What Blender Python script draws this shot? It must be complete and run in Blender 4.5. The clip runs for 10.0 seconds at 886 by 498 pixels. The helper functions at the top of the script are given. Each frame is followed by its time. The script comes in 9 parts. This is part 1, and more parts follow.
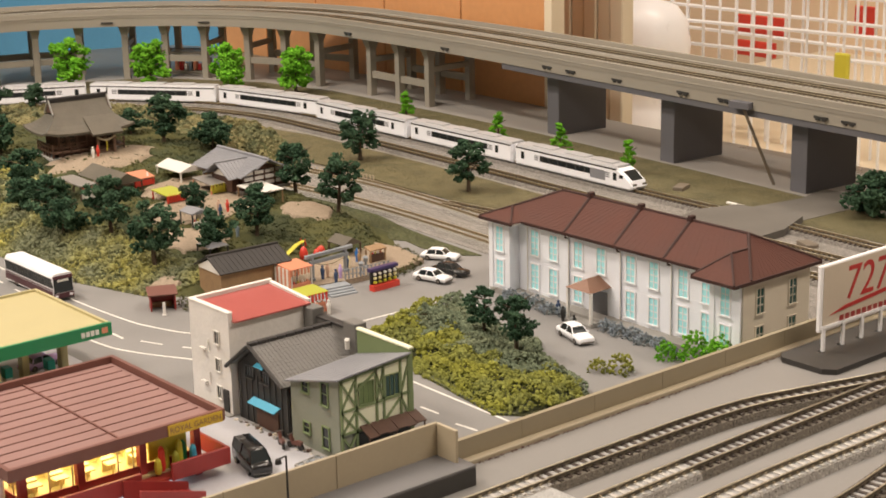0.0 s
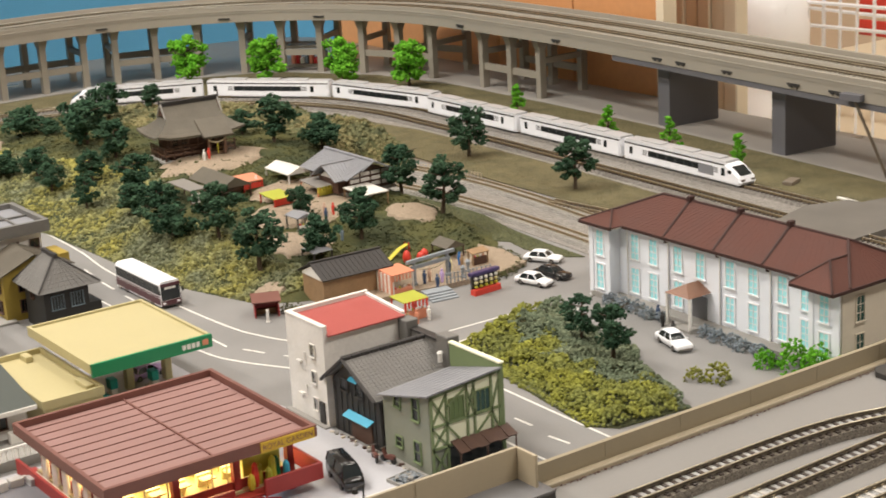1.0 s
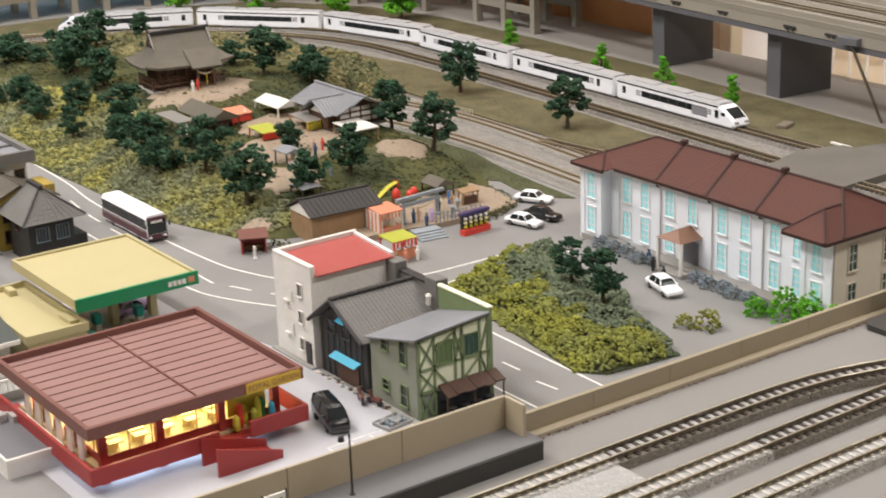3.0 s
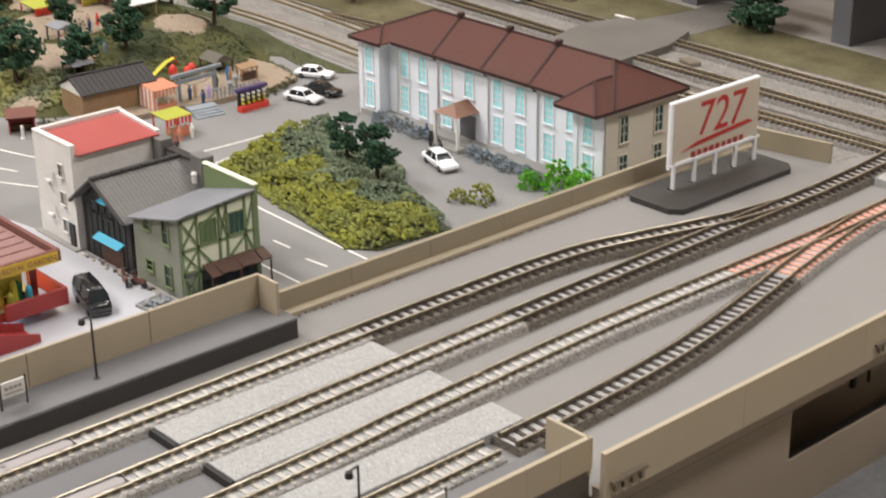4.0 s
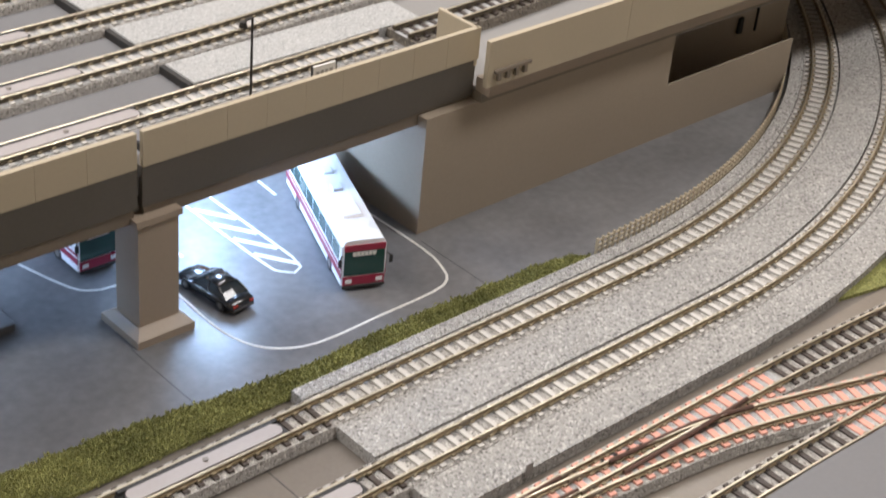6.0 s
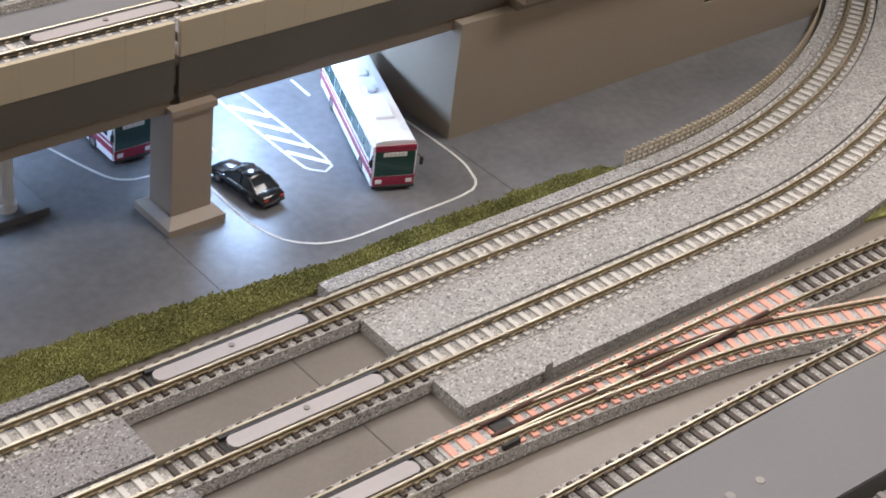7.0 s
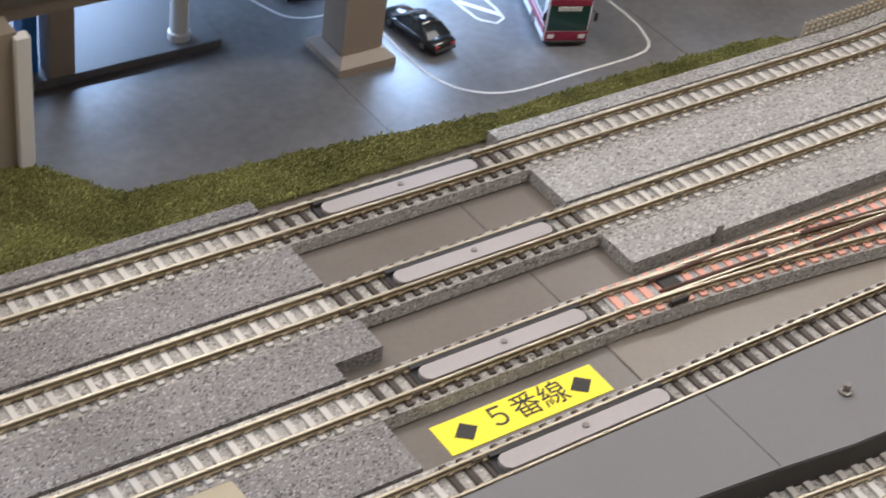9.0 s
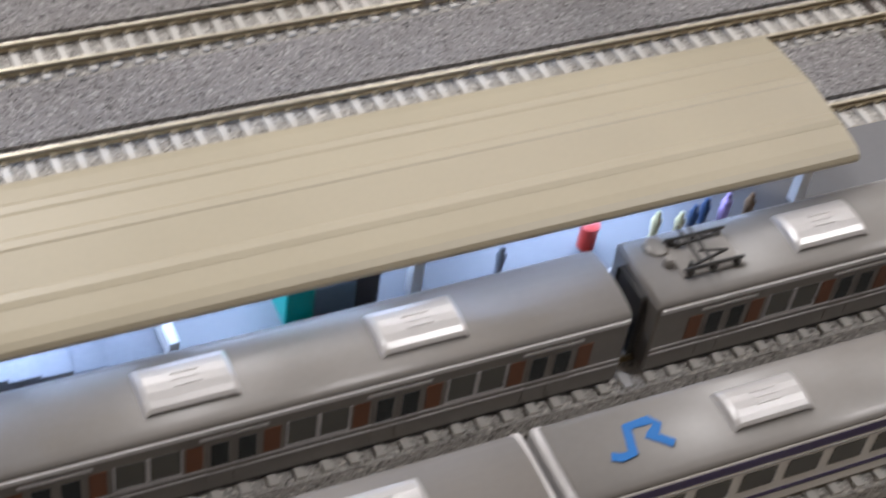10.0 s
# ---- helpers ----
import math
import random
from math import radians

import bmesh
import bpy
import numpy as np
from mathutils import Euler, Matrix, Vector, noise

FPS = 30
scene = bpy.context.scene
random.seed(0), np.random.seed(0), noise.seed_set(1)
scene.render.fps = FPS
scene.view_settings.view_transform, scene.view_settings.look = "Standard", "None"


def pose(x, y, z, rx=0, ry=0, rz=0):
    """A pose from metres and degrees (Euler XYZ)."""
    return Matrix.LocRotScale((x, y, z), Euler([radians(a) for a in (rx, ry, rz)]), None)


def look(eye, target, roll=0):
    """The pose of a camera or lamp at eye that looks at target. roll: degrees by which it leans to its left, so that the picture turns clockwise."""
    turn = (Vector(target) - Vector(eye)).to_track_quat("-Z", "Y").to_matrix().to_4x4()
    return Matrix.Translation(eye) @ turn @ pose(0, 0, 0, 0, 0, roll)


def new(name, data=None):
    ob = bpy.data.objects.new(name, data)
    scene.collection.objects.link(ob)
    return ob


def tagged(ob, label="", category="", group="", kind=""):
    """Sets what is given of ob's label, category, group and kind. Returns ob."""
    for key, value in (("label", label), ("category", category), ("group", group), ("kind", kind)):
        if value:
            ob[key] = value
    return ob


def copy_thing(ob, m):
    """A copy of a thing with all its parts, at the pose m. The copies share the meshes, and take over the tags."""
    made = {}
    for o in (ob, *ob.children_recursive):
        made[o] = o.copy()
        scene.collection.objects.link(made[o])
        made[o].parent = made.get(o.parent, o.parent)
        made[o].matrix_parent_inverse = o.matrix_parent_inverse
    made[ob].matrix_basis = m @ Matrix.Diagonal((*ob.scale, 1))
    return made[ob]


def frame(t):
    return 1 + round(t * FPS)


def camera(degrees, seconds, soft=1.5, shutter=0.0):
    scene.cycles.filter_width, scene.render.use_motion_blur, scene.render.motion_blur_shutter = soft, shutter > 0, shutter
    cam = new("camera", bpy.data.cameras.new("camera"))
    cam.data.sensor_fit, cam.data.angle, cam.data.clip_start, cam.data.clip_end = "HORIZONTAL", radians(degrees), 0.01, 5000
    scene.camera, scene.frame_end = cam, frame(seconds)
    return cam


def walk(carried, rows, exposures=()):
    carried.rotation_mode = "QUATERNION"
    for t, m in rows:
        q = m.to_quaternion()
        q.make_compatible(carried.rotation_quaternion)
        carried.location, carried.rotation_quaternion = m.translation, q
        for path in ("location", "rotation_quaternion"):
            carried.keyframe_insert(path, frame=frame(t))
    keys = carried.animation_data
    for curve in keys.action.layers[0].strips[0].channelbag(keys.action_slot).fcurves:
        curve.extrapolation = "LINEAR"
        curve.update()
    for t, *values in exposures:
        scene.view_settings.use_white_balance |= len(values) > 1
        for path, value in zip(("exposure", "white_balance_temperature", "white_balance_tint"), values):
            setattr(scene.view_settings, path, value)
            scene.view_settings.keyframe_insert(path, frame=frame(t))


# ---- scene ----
cam = camera(30.0, 10.0, soft=1.7, shutter=0.3)
walk(cam, [
    (0, pose(-0.28475, -0.25536, 0.35216, 74.576, 1.227, -40.008)),
    (0.5, pose(-0.26469, -0.26593, 0.3726, 74.242, 2.607, -38.135)),
    (1, pose(-0.26153, -0.26896, 0.37559, 73.744, 3.106, -35.654)),
    (1.5, pose(-0.26977, -0.26948, 0.38152, 73.329, 3.218, -33.993)),
    (2, pose(-0.26768, -0.26924, 0.38222, 72.946, 3.077, -33.564)),
    (2.2, pose(-0.26394, -0.26883, 0.38266, 72.719, 2.948, -33.798)),
    (3.3, pose(-0.24452, -0.25563, 0.37644, 70.271, 1.487, -37.539)),
    (3.5, pose(-0.23317, -0.25633, 0.37445, 69.377, 1.227, -39.14)),
    (4, pose(-0.22302, -0.26743, 0.37236, 66.961, 0.617, -41.771)),
    (4.5, pose(-0.22103, -0.27393, 0.3684, 64.606, -0.57, -43.236)),
    (5, pose(-0.22403, -0.28851, 0.35975, 62.382, -1.946, -43.764)),
    (5.5, pose(-0.23694, -0.30209, 0.34794, 60.042, -3.42, -43.397)),
    (6, pose(-0.2478, -0.31177, 0.33497, 57.893, -4.728, -42.15)),
    (6.2, pose(-0.24907, -0.31602, 0.33165, 57.266, -5.117, -41.761)),
    (7.3, pose(-0.26037, -0.3213, 0.32735, 54.939, -6.424, -39.356)),
    (7.5, pose(-0.26437, -0.31912, 0.32259, 54.662, -6.545, -38.96)),
    (8, pose(-0.26686, -0.31833, 0.31401, 53.802, -6.774, -37.784)),
    (8.5, pose(-0.26687, -0.32003, 0.31327, 52.564, -6.969, -36.123)),
    (9, pose(-0.27054, -0.31531, 0.30933, 51.428, -6.961, -34.518)),
    (9.4, pose(-0.30825, -0.31735, 0.28755, 48.872, -7.346, -30.691)),
    (9.5, pose(-0.32063, -0.31957, 0.28921, 47.27, -7.497, -29.112)),
    (9.6, pose(-0.32875, -0.31947, 0.28048, 46.375, -7.866, -27.708)),
    (9.8, pose(-0.33988, -0.32503, 0.26643, 45.431, -7.169, -25.804)),
    (10, pose(-0.34679, -0.32647, 0.259, 44.192, -6.864, -23.656)),
], exposures=((0.0, -0.31, 6900, 16), (1.0, -0.22, 6350, 12), (2.0, -0.17, 6150, 14), (3.5, -0.30, 6000, 13), (5.0, -0.15, 5900, 13), (6.5, -0.22, 5900, 15), (8.0, -0.36, 5850, 16), (9.4, -0.47, 5780, 14), (10.0, -0.66, 5700, 14)))

# ---- world, ceiling lamps, layout lamps ----
MM = 0.001
world = bpy.data.worlds.new("room_air")
scene.world = world
world.use_nodes = True
world.node_tree.nodes["Background"].inputs[0].default_value = (1.0, 0.93, 0.83, 1)
world.node_tree.nodes["Background"].inputs[1].default_value = 0.10


def lamp(name, kind, x, y, z, energy, color, sx=100.0, sy=100.0, down=(0, 0, -1), spread=180):
    data = bpy.data.lights.new(name, kind)
    data.energy, data.color = energy, color
    if kind == "AREA":
        data.shape, data.size, data.size_y = "RECTANGLE", sx * MM, sy * MM
        data.spread = radians(spread)
    else:
        data.shadow_soft_size = sx * MM
    ob = new(name, data)
    p = Vector((x, y, z)) * MM
    ob.matrix_world = look(p, p + Vector(down))
    return ob


WARM = (1.0, 0.925, 0.81)
COOL = (0.52, 0.72, 1.0)
for lx, ly, watts in ((-1000, 500, 31.0), (700, -480, 27.0), (-300, 1500, 43.0), (600, 1300, 10.0), (1500, 900, 14.0)):
    lamp("ceiling_lamp", "AREA", lx, ly, 1575, watts, WARM, 260 if ly > 0 else 900, 900 if ly > 0 else 260)
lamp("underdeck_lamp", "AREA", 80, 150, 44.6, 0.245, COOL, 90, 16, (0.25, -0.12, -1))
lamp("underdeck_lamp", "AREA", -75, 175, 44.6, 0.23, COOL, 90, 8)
lamp("restaurant_lamp", "AREA", 92, 522, 30.2, 0.22, (1.0, 0.76, 0.36), 90, 80)
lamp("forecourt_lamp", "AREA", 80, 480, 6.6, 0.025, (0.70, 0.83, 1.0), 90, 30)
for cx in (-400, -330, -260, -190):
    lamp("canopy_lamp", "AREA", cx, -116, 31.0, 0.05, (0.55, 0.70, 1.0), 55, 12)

# ---- materials ----


def nodes_of(name):
    m = bpy.data.materials.new(name)
    m.use_nodes = True
    t = m.node_tree
    return m, t, t.nodes["Principled BSDF"]


def mixed(t, a, b, fac):
    n = t.nodes.new("ShaderNodeMix")
    n.data_type = "RGBA"
    n.inputs["A"].default_value, n.inputs["B"].default_value = (*a, 1), (*b, 1)
    t.links.new(fac, n.inputs["Factor"])
    return n


def noise_of(t, scale, detail=3.0, coords="Object"):
    c = t.nodes.new("ShaderNodeTexCoord")
    n = t.nodes.new("ShaderNodeTexNoise")
    n.inputs["Scale"].default_value, n.inputs["Detail"].default_value = scale, detail
    t.links.new(c.outputs[coords], n.inputs["Vector"])
    return n


def surface(name, base, rough=0.6, metal=0.0, var=0.14, big=45.0, fine=700.0, bump=0.12, spec=0.5, vary=0.0, clear=0.0):
    """Paint, plastic, card: base colour with stains at one scale and grain at another, fine relief."""
    m, t, b = nodes_of(name)
    n1, n2 = noise_of(t, big), noise_of(t, fine, 2)
    add = t.nodes.new("ShaderNodeMath")
    add.operation = "MULTIPLY_ADD"
    add.inputs[1].default_value = 0.65
    t.links.new(n1.outputs["Fac"], add.inputs[0])
    sc = t.nodes.new("ShaderNodeMath")
    sc.operation = "MULTIPLY"
    sc.inputs[1].default_value = 0.35
    t.links.new(n2.outputs["Fac"], sc.inputs[0])
    t.links.new(sc.outputs[0], add.inputs[2])
    fac = add.outputs[0]
    if vary:
        info = t.nodes.new("ShaderNodeObjectInfo")
        v = t.nodes.new("ShaderNodeMath")
        v.operation = "MULTIPLY_ADD"
        v.inputs[1].default_value = vary
        t.links.new(info.outputs["Random"], v.inputs[0])
        t.links.new(fac, v.inputs[2])
        fac = v.outputs[0]
    ramp = t.nodes.new("ShaderNodeMapRange")
    ramp.inputs["From Min"].default_value, ramp.inputs["From Max"].default_value = 0.25, 0.75 + vary
    t.links.new(fac, ramp.inputs["Value"])
    lo = [max(0.0, c * (1 - var)) for c in base]
    hi = [min(1.0, c * (1 + var)) for c in base]
    mx = mixed(t, lo, hi, ramp.outputs["Result"])
    t.links.new(mx.outputs["Result"], b.inputs["Base Color"])
    b.inputs["Metallic"].default_value = metal
    rr = t.nodes.new("ShaderNodeMapRange")
    rr.inputs["To Min"].default_value, rr.inputs["To Max"].default_value = max(0.05, rough - 0.08), min(1, rough + 0.08)
    t.links.new(n1.outputs["Fac"], rr.inputs["Value"])
    t.links.new(rr.outputs["Result"], b.inputs["Roughness"])
    b.inputs["Specular IOR Level"].default_value = spec
    b.inputs["Coat Weight"].default_value = clear
    if bump:
        bp = t.nodes.new("ShaderNodeBump")
        bp.inputs["Strength"].default_value, bp.inputs["Distance"].default_value = bump, 0.0004
        t.links.new(n2.outputs["Fac"], bp.inputs["Height"])
        t.links.new(bp.outputs["Normal"], b.inputs["Normal"])
    return m


def granular(name, dark, light, scale=800.0, rough=0.85, bump=0.8, spread=(0.1, 0.9), dist=0.0005, broad=0.3, shine=0.3, pepper=False):
    """Ballast, turf and sand: rounded grains of a random tone and gloss each, dark gaps between, broad stains."""
    m, t, b = nodes_of(name)
    c = t.nodes.new("ShaderNodeTexCoord")
    warp = noise_of(t, scale * 0.6, 2)
    mix = t.nodes.new("ShaderNodeVectorMath")
    mix.operation = "MULTIPLY_ADD"
    mix.inputs[1].default_value = (0.6 / scale,) * 3
    t.links.new(warp.outputs["Color"], mix.inputs[0])
    t.links.new(c.outputs["Object"], mix.inputs[2])
    v = t.nodes.new("ShaderNodeTexVoronoi")
    v.inputs["Scale"].default_value = scale
    t.links.new(mix.outputs[0], v.inputs["Vector"])
    sep = t.nodes.new("ShaderNodeSeparateColor")
    t.links.new(v.outputs["Color"], sep.inputs[0])
    n1 = noise_of(t, 40.0, 4)

    def node(op, a, k, add=None):
        n = t.nodes.new("ShaderNodeMath")
        n.operation = op
        t.links.new(a, n.inputs[0])
        n.inputs[1].default_value = k
        if add is not None:
            t.links.new(add, n.inputs[2])
        return n.outputs[0]

    tone = node("MULTIPLY_ADD", n1.outputs["Fac"], broad, node("MULTIPLY", sep.outputs[0], 1.0 - broad * 0.7))
    tone = node("MULTIPLY_ADD", v.outputs["Distance"], -0.35, tone)
    mr = t.nodes.new("ShaderNodeMapRange")
    mr.inputs["From Min"].default_value, mr.inputs["From Max"].default_value = spread
    t.links.new(tone, mr.inputs["Value"])
    mx = mixed(t, dark, light, mr.outputs["Result"])
    if pepper:
        ramp = t.nodes.new("ShaderNodeMapRange")
        ramp.interpolation_type = "SMOOTHERSTEP"
        ramp.inputs["From Min"].default_value, ramp.inputs["From Max"].default_value = 0.03, 0.20
        ramp.inputs["To Max"].default_value = 0.44
        t.links.new(sep.outputs[0], ramp.inputs["Value"])
        glint = t.nodes.new("ShaderNodeMapRange")
        glint.inputs["From Min"].default_value, glint.inputs["From Max"].default_value = 0.85, 0.94
        glint.inputs["To Max"].default_value = 0.48
        t.links.new(sep.outputs[0], glint.inputs["Value"])
        both = node("ADD", ramp.outputs["Result"], 0.0)
        t.links.new(glint.outputs["Result"], both.node.inputs[1])
        stain = node("MULTIPLY_ADD", n1.outputs["Fac"], 0.25, both)
        t.links.new(node("SUBTRACT", stain, 0.12), mx.inputs["Factor"])
    t.links.new(mx.outputs["Result"], b.inputs["Base Color"])
    rr = t.nodes.new("ShaderNodeMapRange")
    rr.inputs["To Min"].default_value, rr.inputs["To Max"].default_value = rough - shine, rough
    t.links.new(sep.outputs[2], rr.inputs["Value"])
    t.links.new(rr.outputs["Result"], b.inputs["Roughness"])
    b.inputs["Specular IOR Level"].default_value = 0.4
    high = node("MULTIPLY_ADD", sep.outputs[1], 0.6, node("MULTIPLY", v.outputs["Distance"], -1.0))
    bp = t.nodes.new("ShaderNodeBump")
    bp.inputs["Strength"].default_value, bp.inputs["Distance"].default_value = bump, dist
    t.links.new(high, bp.inputs["Height"])
    t.links.new(bp.outputs["Normal"], b.inputs["Normal"])
    return m


def striped(name, base, groove, pitch, axis="X", rough=0.7, width=0.2, bump=0.6, var=0.1):
    """Corrugated or boarded surfaces whose ribs are too fine to be pieces: ribs of real relief across one axis."""
    m, t, b = nodes_of(name)
    c = t.nodes.new("ShaderNodeTexCoord")
    sep = t.nodes.new("ShaderNodeSeparateXYZ")
    t.links.new(c.outputs["Object"], sep.inputs[0])
    mul = t.nodes.new("ShaderNodeMath")
    mul.operation = "MULTIPLY"
    mul.inputs[1].default_value = 1000.0 / pitch
    t.links.new(sep.outputs[axis], mul.inputs[0])
    fr = t.nodes.new("ShaderNodeMath")
    fr.operation = "FRACT"
    t.links.new(mul.outputs[0], fr.inputs[0])
    ls = t.nodes.new("ShaderNodeMath")
    ls.operation = "LESS_THAN"
    ls.inputs[1].default_value = width
    t.links.new(fr.outputs[0], ls.inputs[0])
    n1 = noise_of(t, 60.0, 4)
    a = mixed(t, [x * (1 - var) for x in base], [min(1, x * (1 + var)) for x in base], n1.outputs["Fac"])
    mx = mixed(t, base, groove, ls.outputs[0])
    t.links.new(a.outputs["Result"], mx.inputs["A"])
    t.links.new(mx.outputs["Result"], b.inputs["Base Color"])
    b.inputs["Roughness"].default_value = rough
    bp = t.nodes.new("ShaderNodeBump")
    bp.invert = True
    bp.inputs["Strength"].default_value, bp.inputs["Distance"].default_value = bump, 0.0004
    t.links.new(ls.outputs[0], bp.inputs["Height"])
    t.links.new(bp.outputs["Normal"], b.inputs["Normal"])
    return m


def glowing(name, color, strength):
    m, t, b = nodes_of(name)
    b.inputs["Base Color"].default_value = (*color, 1)
    b.inputs["Emission Color"].default_value = (*color, 1)
    b.inputs["Emission Strength"].default_value = strength
    return m


def glassy(name, color, rough=0.08):
    m, t, b = nodes_of(name)
    b.inputs["Base Color"].default_value = (*color, 1)
    b.inputs["Roughness"].default_value = rough
    b.inputs["Specular IOR Level"].default_value = 0.5
    return m


def foam_mixed(name, a, c, shade=0.55, patch=32.0, shift=0.0):
    """Ground foam: two hues in drifts, each lump of its own tone, with a fine crumb."""
    m, t, b = nodes_of(name)
    n1 = noise_of(t, patch, 4)
    mr = t.nodes.new("ShaderNodeMapRange")
    mr.inputs["From Min"].default_value, mr.inputs["From Max"].default_value = 0.40 + shift, 0.62 + shift
    t.links.new(n1.outputs["Fac"], mr.inputs["Value"])
    hue = mixed(t, a, c, mr.outputs["Result"])
    geo = t.nodes.new("ShaderNodeNewGeometry")
    n2 = noise_of(t, 900.0, 3)
    add = t.nodes.new("ShaderNodeMath")
    add.operation = "MULTIPLY_ADD"
    add.inputs[1].default_value = 0.5
    t.links.new(geo.outputs["Random Per Island"], add.inputs[0])
    half = t.nodes.new("ShaderNodeMath")
    half.operation = "MULTIPLY"
    half.inputs[1].default_value = 0.7
    t.links.new(n2.outputs["Fac"], half.inputs[0])
    t.links.new(half.outputs[0], add.inputs[2])
    tone = t.nodes.new("ShaderNodeMapRange")
    tone.inputs["From Min"].default_value, tone.inputs["From Max"].default_value = 0.2, 0.9
    tone.inputs["To Min"].default_value, tone.inputs["To Max"].default_value = shade, 1.3
    t.links.new(add.outputs[0], tone.inputs["Value"])
    mul = t.nodes.new("ShaderNodeVectorMath")
    mul.operation = "SCALE"
    t.links.new(hue.outputs["Result"], mul.inputs[0])
    t.links.new(tone.outputs["Result"], mul.inputs["Scale"])
    t.links.new(mul.outputs[0], b.inputs["Base Color"])
    b.inputs["Roughness"].default_value = 0.95
    b.inputs["Specular IOR Level"].default_value = 0.15
    bp = t.nodes.new("ShaderNodeBump")
    bp.inputs["Strength"].default_value, bp.inputs["Distance"].default_value = 0.9, 0.0008
    t.links.new(n2.outputs["Fac"], bp.inputs["Height"])
    t.links.new(bp.outputs["Normal"], b.inputs["Normal"])
    return m


M = {}
M["board"] = surface("grey_board", (0.128, 0.112, 0.094), 0.3, var=0.2, big=14, bump=0.05)
M["asphalt"] = surface("asphalt_grey", (0.215, 0.21, 0.205), 0.75, var=0.16, big=16, fine=900, bump=0.25)
M["lot"] = surface("parking_blue_grey", (0.15, 0.148, 0.15), 0.36, var=0.4, big=26, fine=260, bump=0.12)
M["deck"] = surface("deck_grey", (0.222, 0.215, 0.206), 0.5, var=0.07, big=18, bump=0.04)
M["platform"] = surface("platform_grey", (0.145, 0.144, 0.148), 0.5, var=0.08, big=20, bump=0.06)
M["far_strip"] = surface("far_strip_grey", (0.30, 0.285, 0.265), 0.6, var=0.1, big=12, bump=0.06)
# Olive copy of the parapet beige, darkened for the shade on its face.
M["rear_parapet"] = surface("shaded_olive_parapet", (0.30, 0.255, 0.175), 0.5, var=0.07, big=25, bump=0.05, vary=0.05)
M["dark_side"] = surface("dark_grey_plastic", (0.038, 0.036, 0.034), 0.5, var=0.15, big=40, bump=0.05)
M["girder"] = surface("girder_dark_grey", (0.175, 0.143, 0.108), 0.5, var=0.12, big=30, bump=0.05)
M["web_grey"] = surface("web_dark_grey", (0.085, 0.075, 0.062), 0.45, var=0.15, big=30, bump=0.05)
M["parapet"] = surface("beige_parapet", (0.41, 0.35, 0.25), 0.5, var=0.06, big=25, bump=0.05, vary=0.05)
M["taupe"] = surface("taupe_plastic", (0.31, 0.25, 0.19), 0.5, var=0.08, big=25, bump=0.05)
M["wall"] = surface("taupe_wall_board", (0.30, 0.25, 0.19), 0.6, var=0.08, big=12, bump=0.04)
M["gravel"] = granular("ballast_grey", (0.15, 0.144, 0.133), (0.59, 0.57, 0.535), 1350.0, 0.7, 1.0, shine=0.52, pepper=True)
M["gravel_warm"] = granular("ballast_warm", (0.06, 0.055, 0.053), (0.51, 0.485, 0.475), 1850.0, 0.72, 1.0, shine=0.5, pepper=True)
M["gravel_white"] = granular("ballast_pale", (0.30, 0.30, 0.295), (0.60, 0.60, 0.585), 1700.0, 0.8, 0.9, shine=0.4, pepper=True)
M["roadbed"] = granular("roadbed_speckled", (0.14, 0.128, 0.115), (0.64, 0.61, 0.56), 1500.0, 0.7, 0.9, shine=0.45, pepper=True)
M["path_grey"] = surface("worn_path_grey", (0.135, 0.125, 0.11), 0.75, var=0.2, big=25, fine=900, bump=0.3)
M["bed_brown"] = granular("brown_stained_ballast", (0.05, 0.042, 0.034), (0.30, 0.265, 0.215), 1500.0, 0.7, 0.9, shine=0.4, pepper=True)
# Board colour made lighter and warmer to carry the lamp sheen.
M["tan_sheen"] = surface("tan_sheen", (0.172, 0.147, 0.118), 0.32, var=0.15, big=14, bump=0.05)
M["tie_pc"] = surface("concrete_sleeper", (0.47, 0.45, 0.415), 0.38, var=0.10, vary=0.3, bump=0.1)
M["tie_wood"] = surface("brown_sleeper", (0.04, 0.028, 0.021), 0.45, var=0.2, vary=0.3, bump=0.1)
M["tie_red"] = surface("salmon_sleeper", (0.64, 0.32, 0.245), 0.6, var=0.12, vary=0.3, bump=0.1)
M["rail"] = surface("bronzed_rail_side", (0.10, 0.08, 0.052), 0.45, 0.25, var=0.2, big=200, bump=0.05)
M["rail_brass"] = surface("brassy_rail_side", (0.23, 0.175, 0.095), 0.42, 0.3, var=0.2, big=200, bump=0.05)
M["rail_head"] = surface("nickel_silver_railhead", (0.52, 0.47, 0.37), 0.33, 0.85, var=0.15, big=120, bump=0.04)
M["chair"] = surface("tan_rail_chair", (0.27, 0.22, 0.14), 0.5, 0.2, var=0.2, vary=0.2, bump=0.05)
M["turf"] = granular("green_turf", (0.09, 0.10, 0.022), (0.53, 0.52, 0.175), 1700.0, bump=1.0, dist=0.0009, broad=0.9, shine=0.05)
M["field"] = granular("dry_field_turf", (0.06, 0.056, 0.024), (0.20, 0.172, 0.088), 1200.0, bump=0.8, broad=0.9)
M["sand"] = granular("sandy_soil", (0.25, 0.195, 0.14), (0.40, 0.32, 0.235), 1400.0, bump=0.5)
M["leaf_blue"] = granular("grey_blue_shrub", (0.11, 0.13, 0.14), (0.36, 0.40, 0.44), 700.0, bump=0.9)
M["trunk"] = surface("bark_brown", (0.075, 0.05, 0.032), 0.85, var=0.3, big=300, bump=0.5)
M["white"] = surface("white_paint", (0.74, 0.72, 0.68), 0.45, var=0.05, bump=0.03)
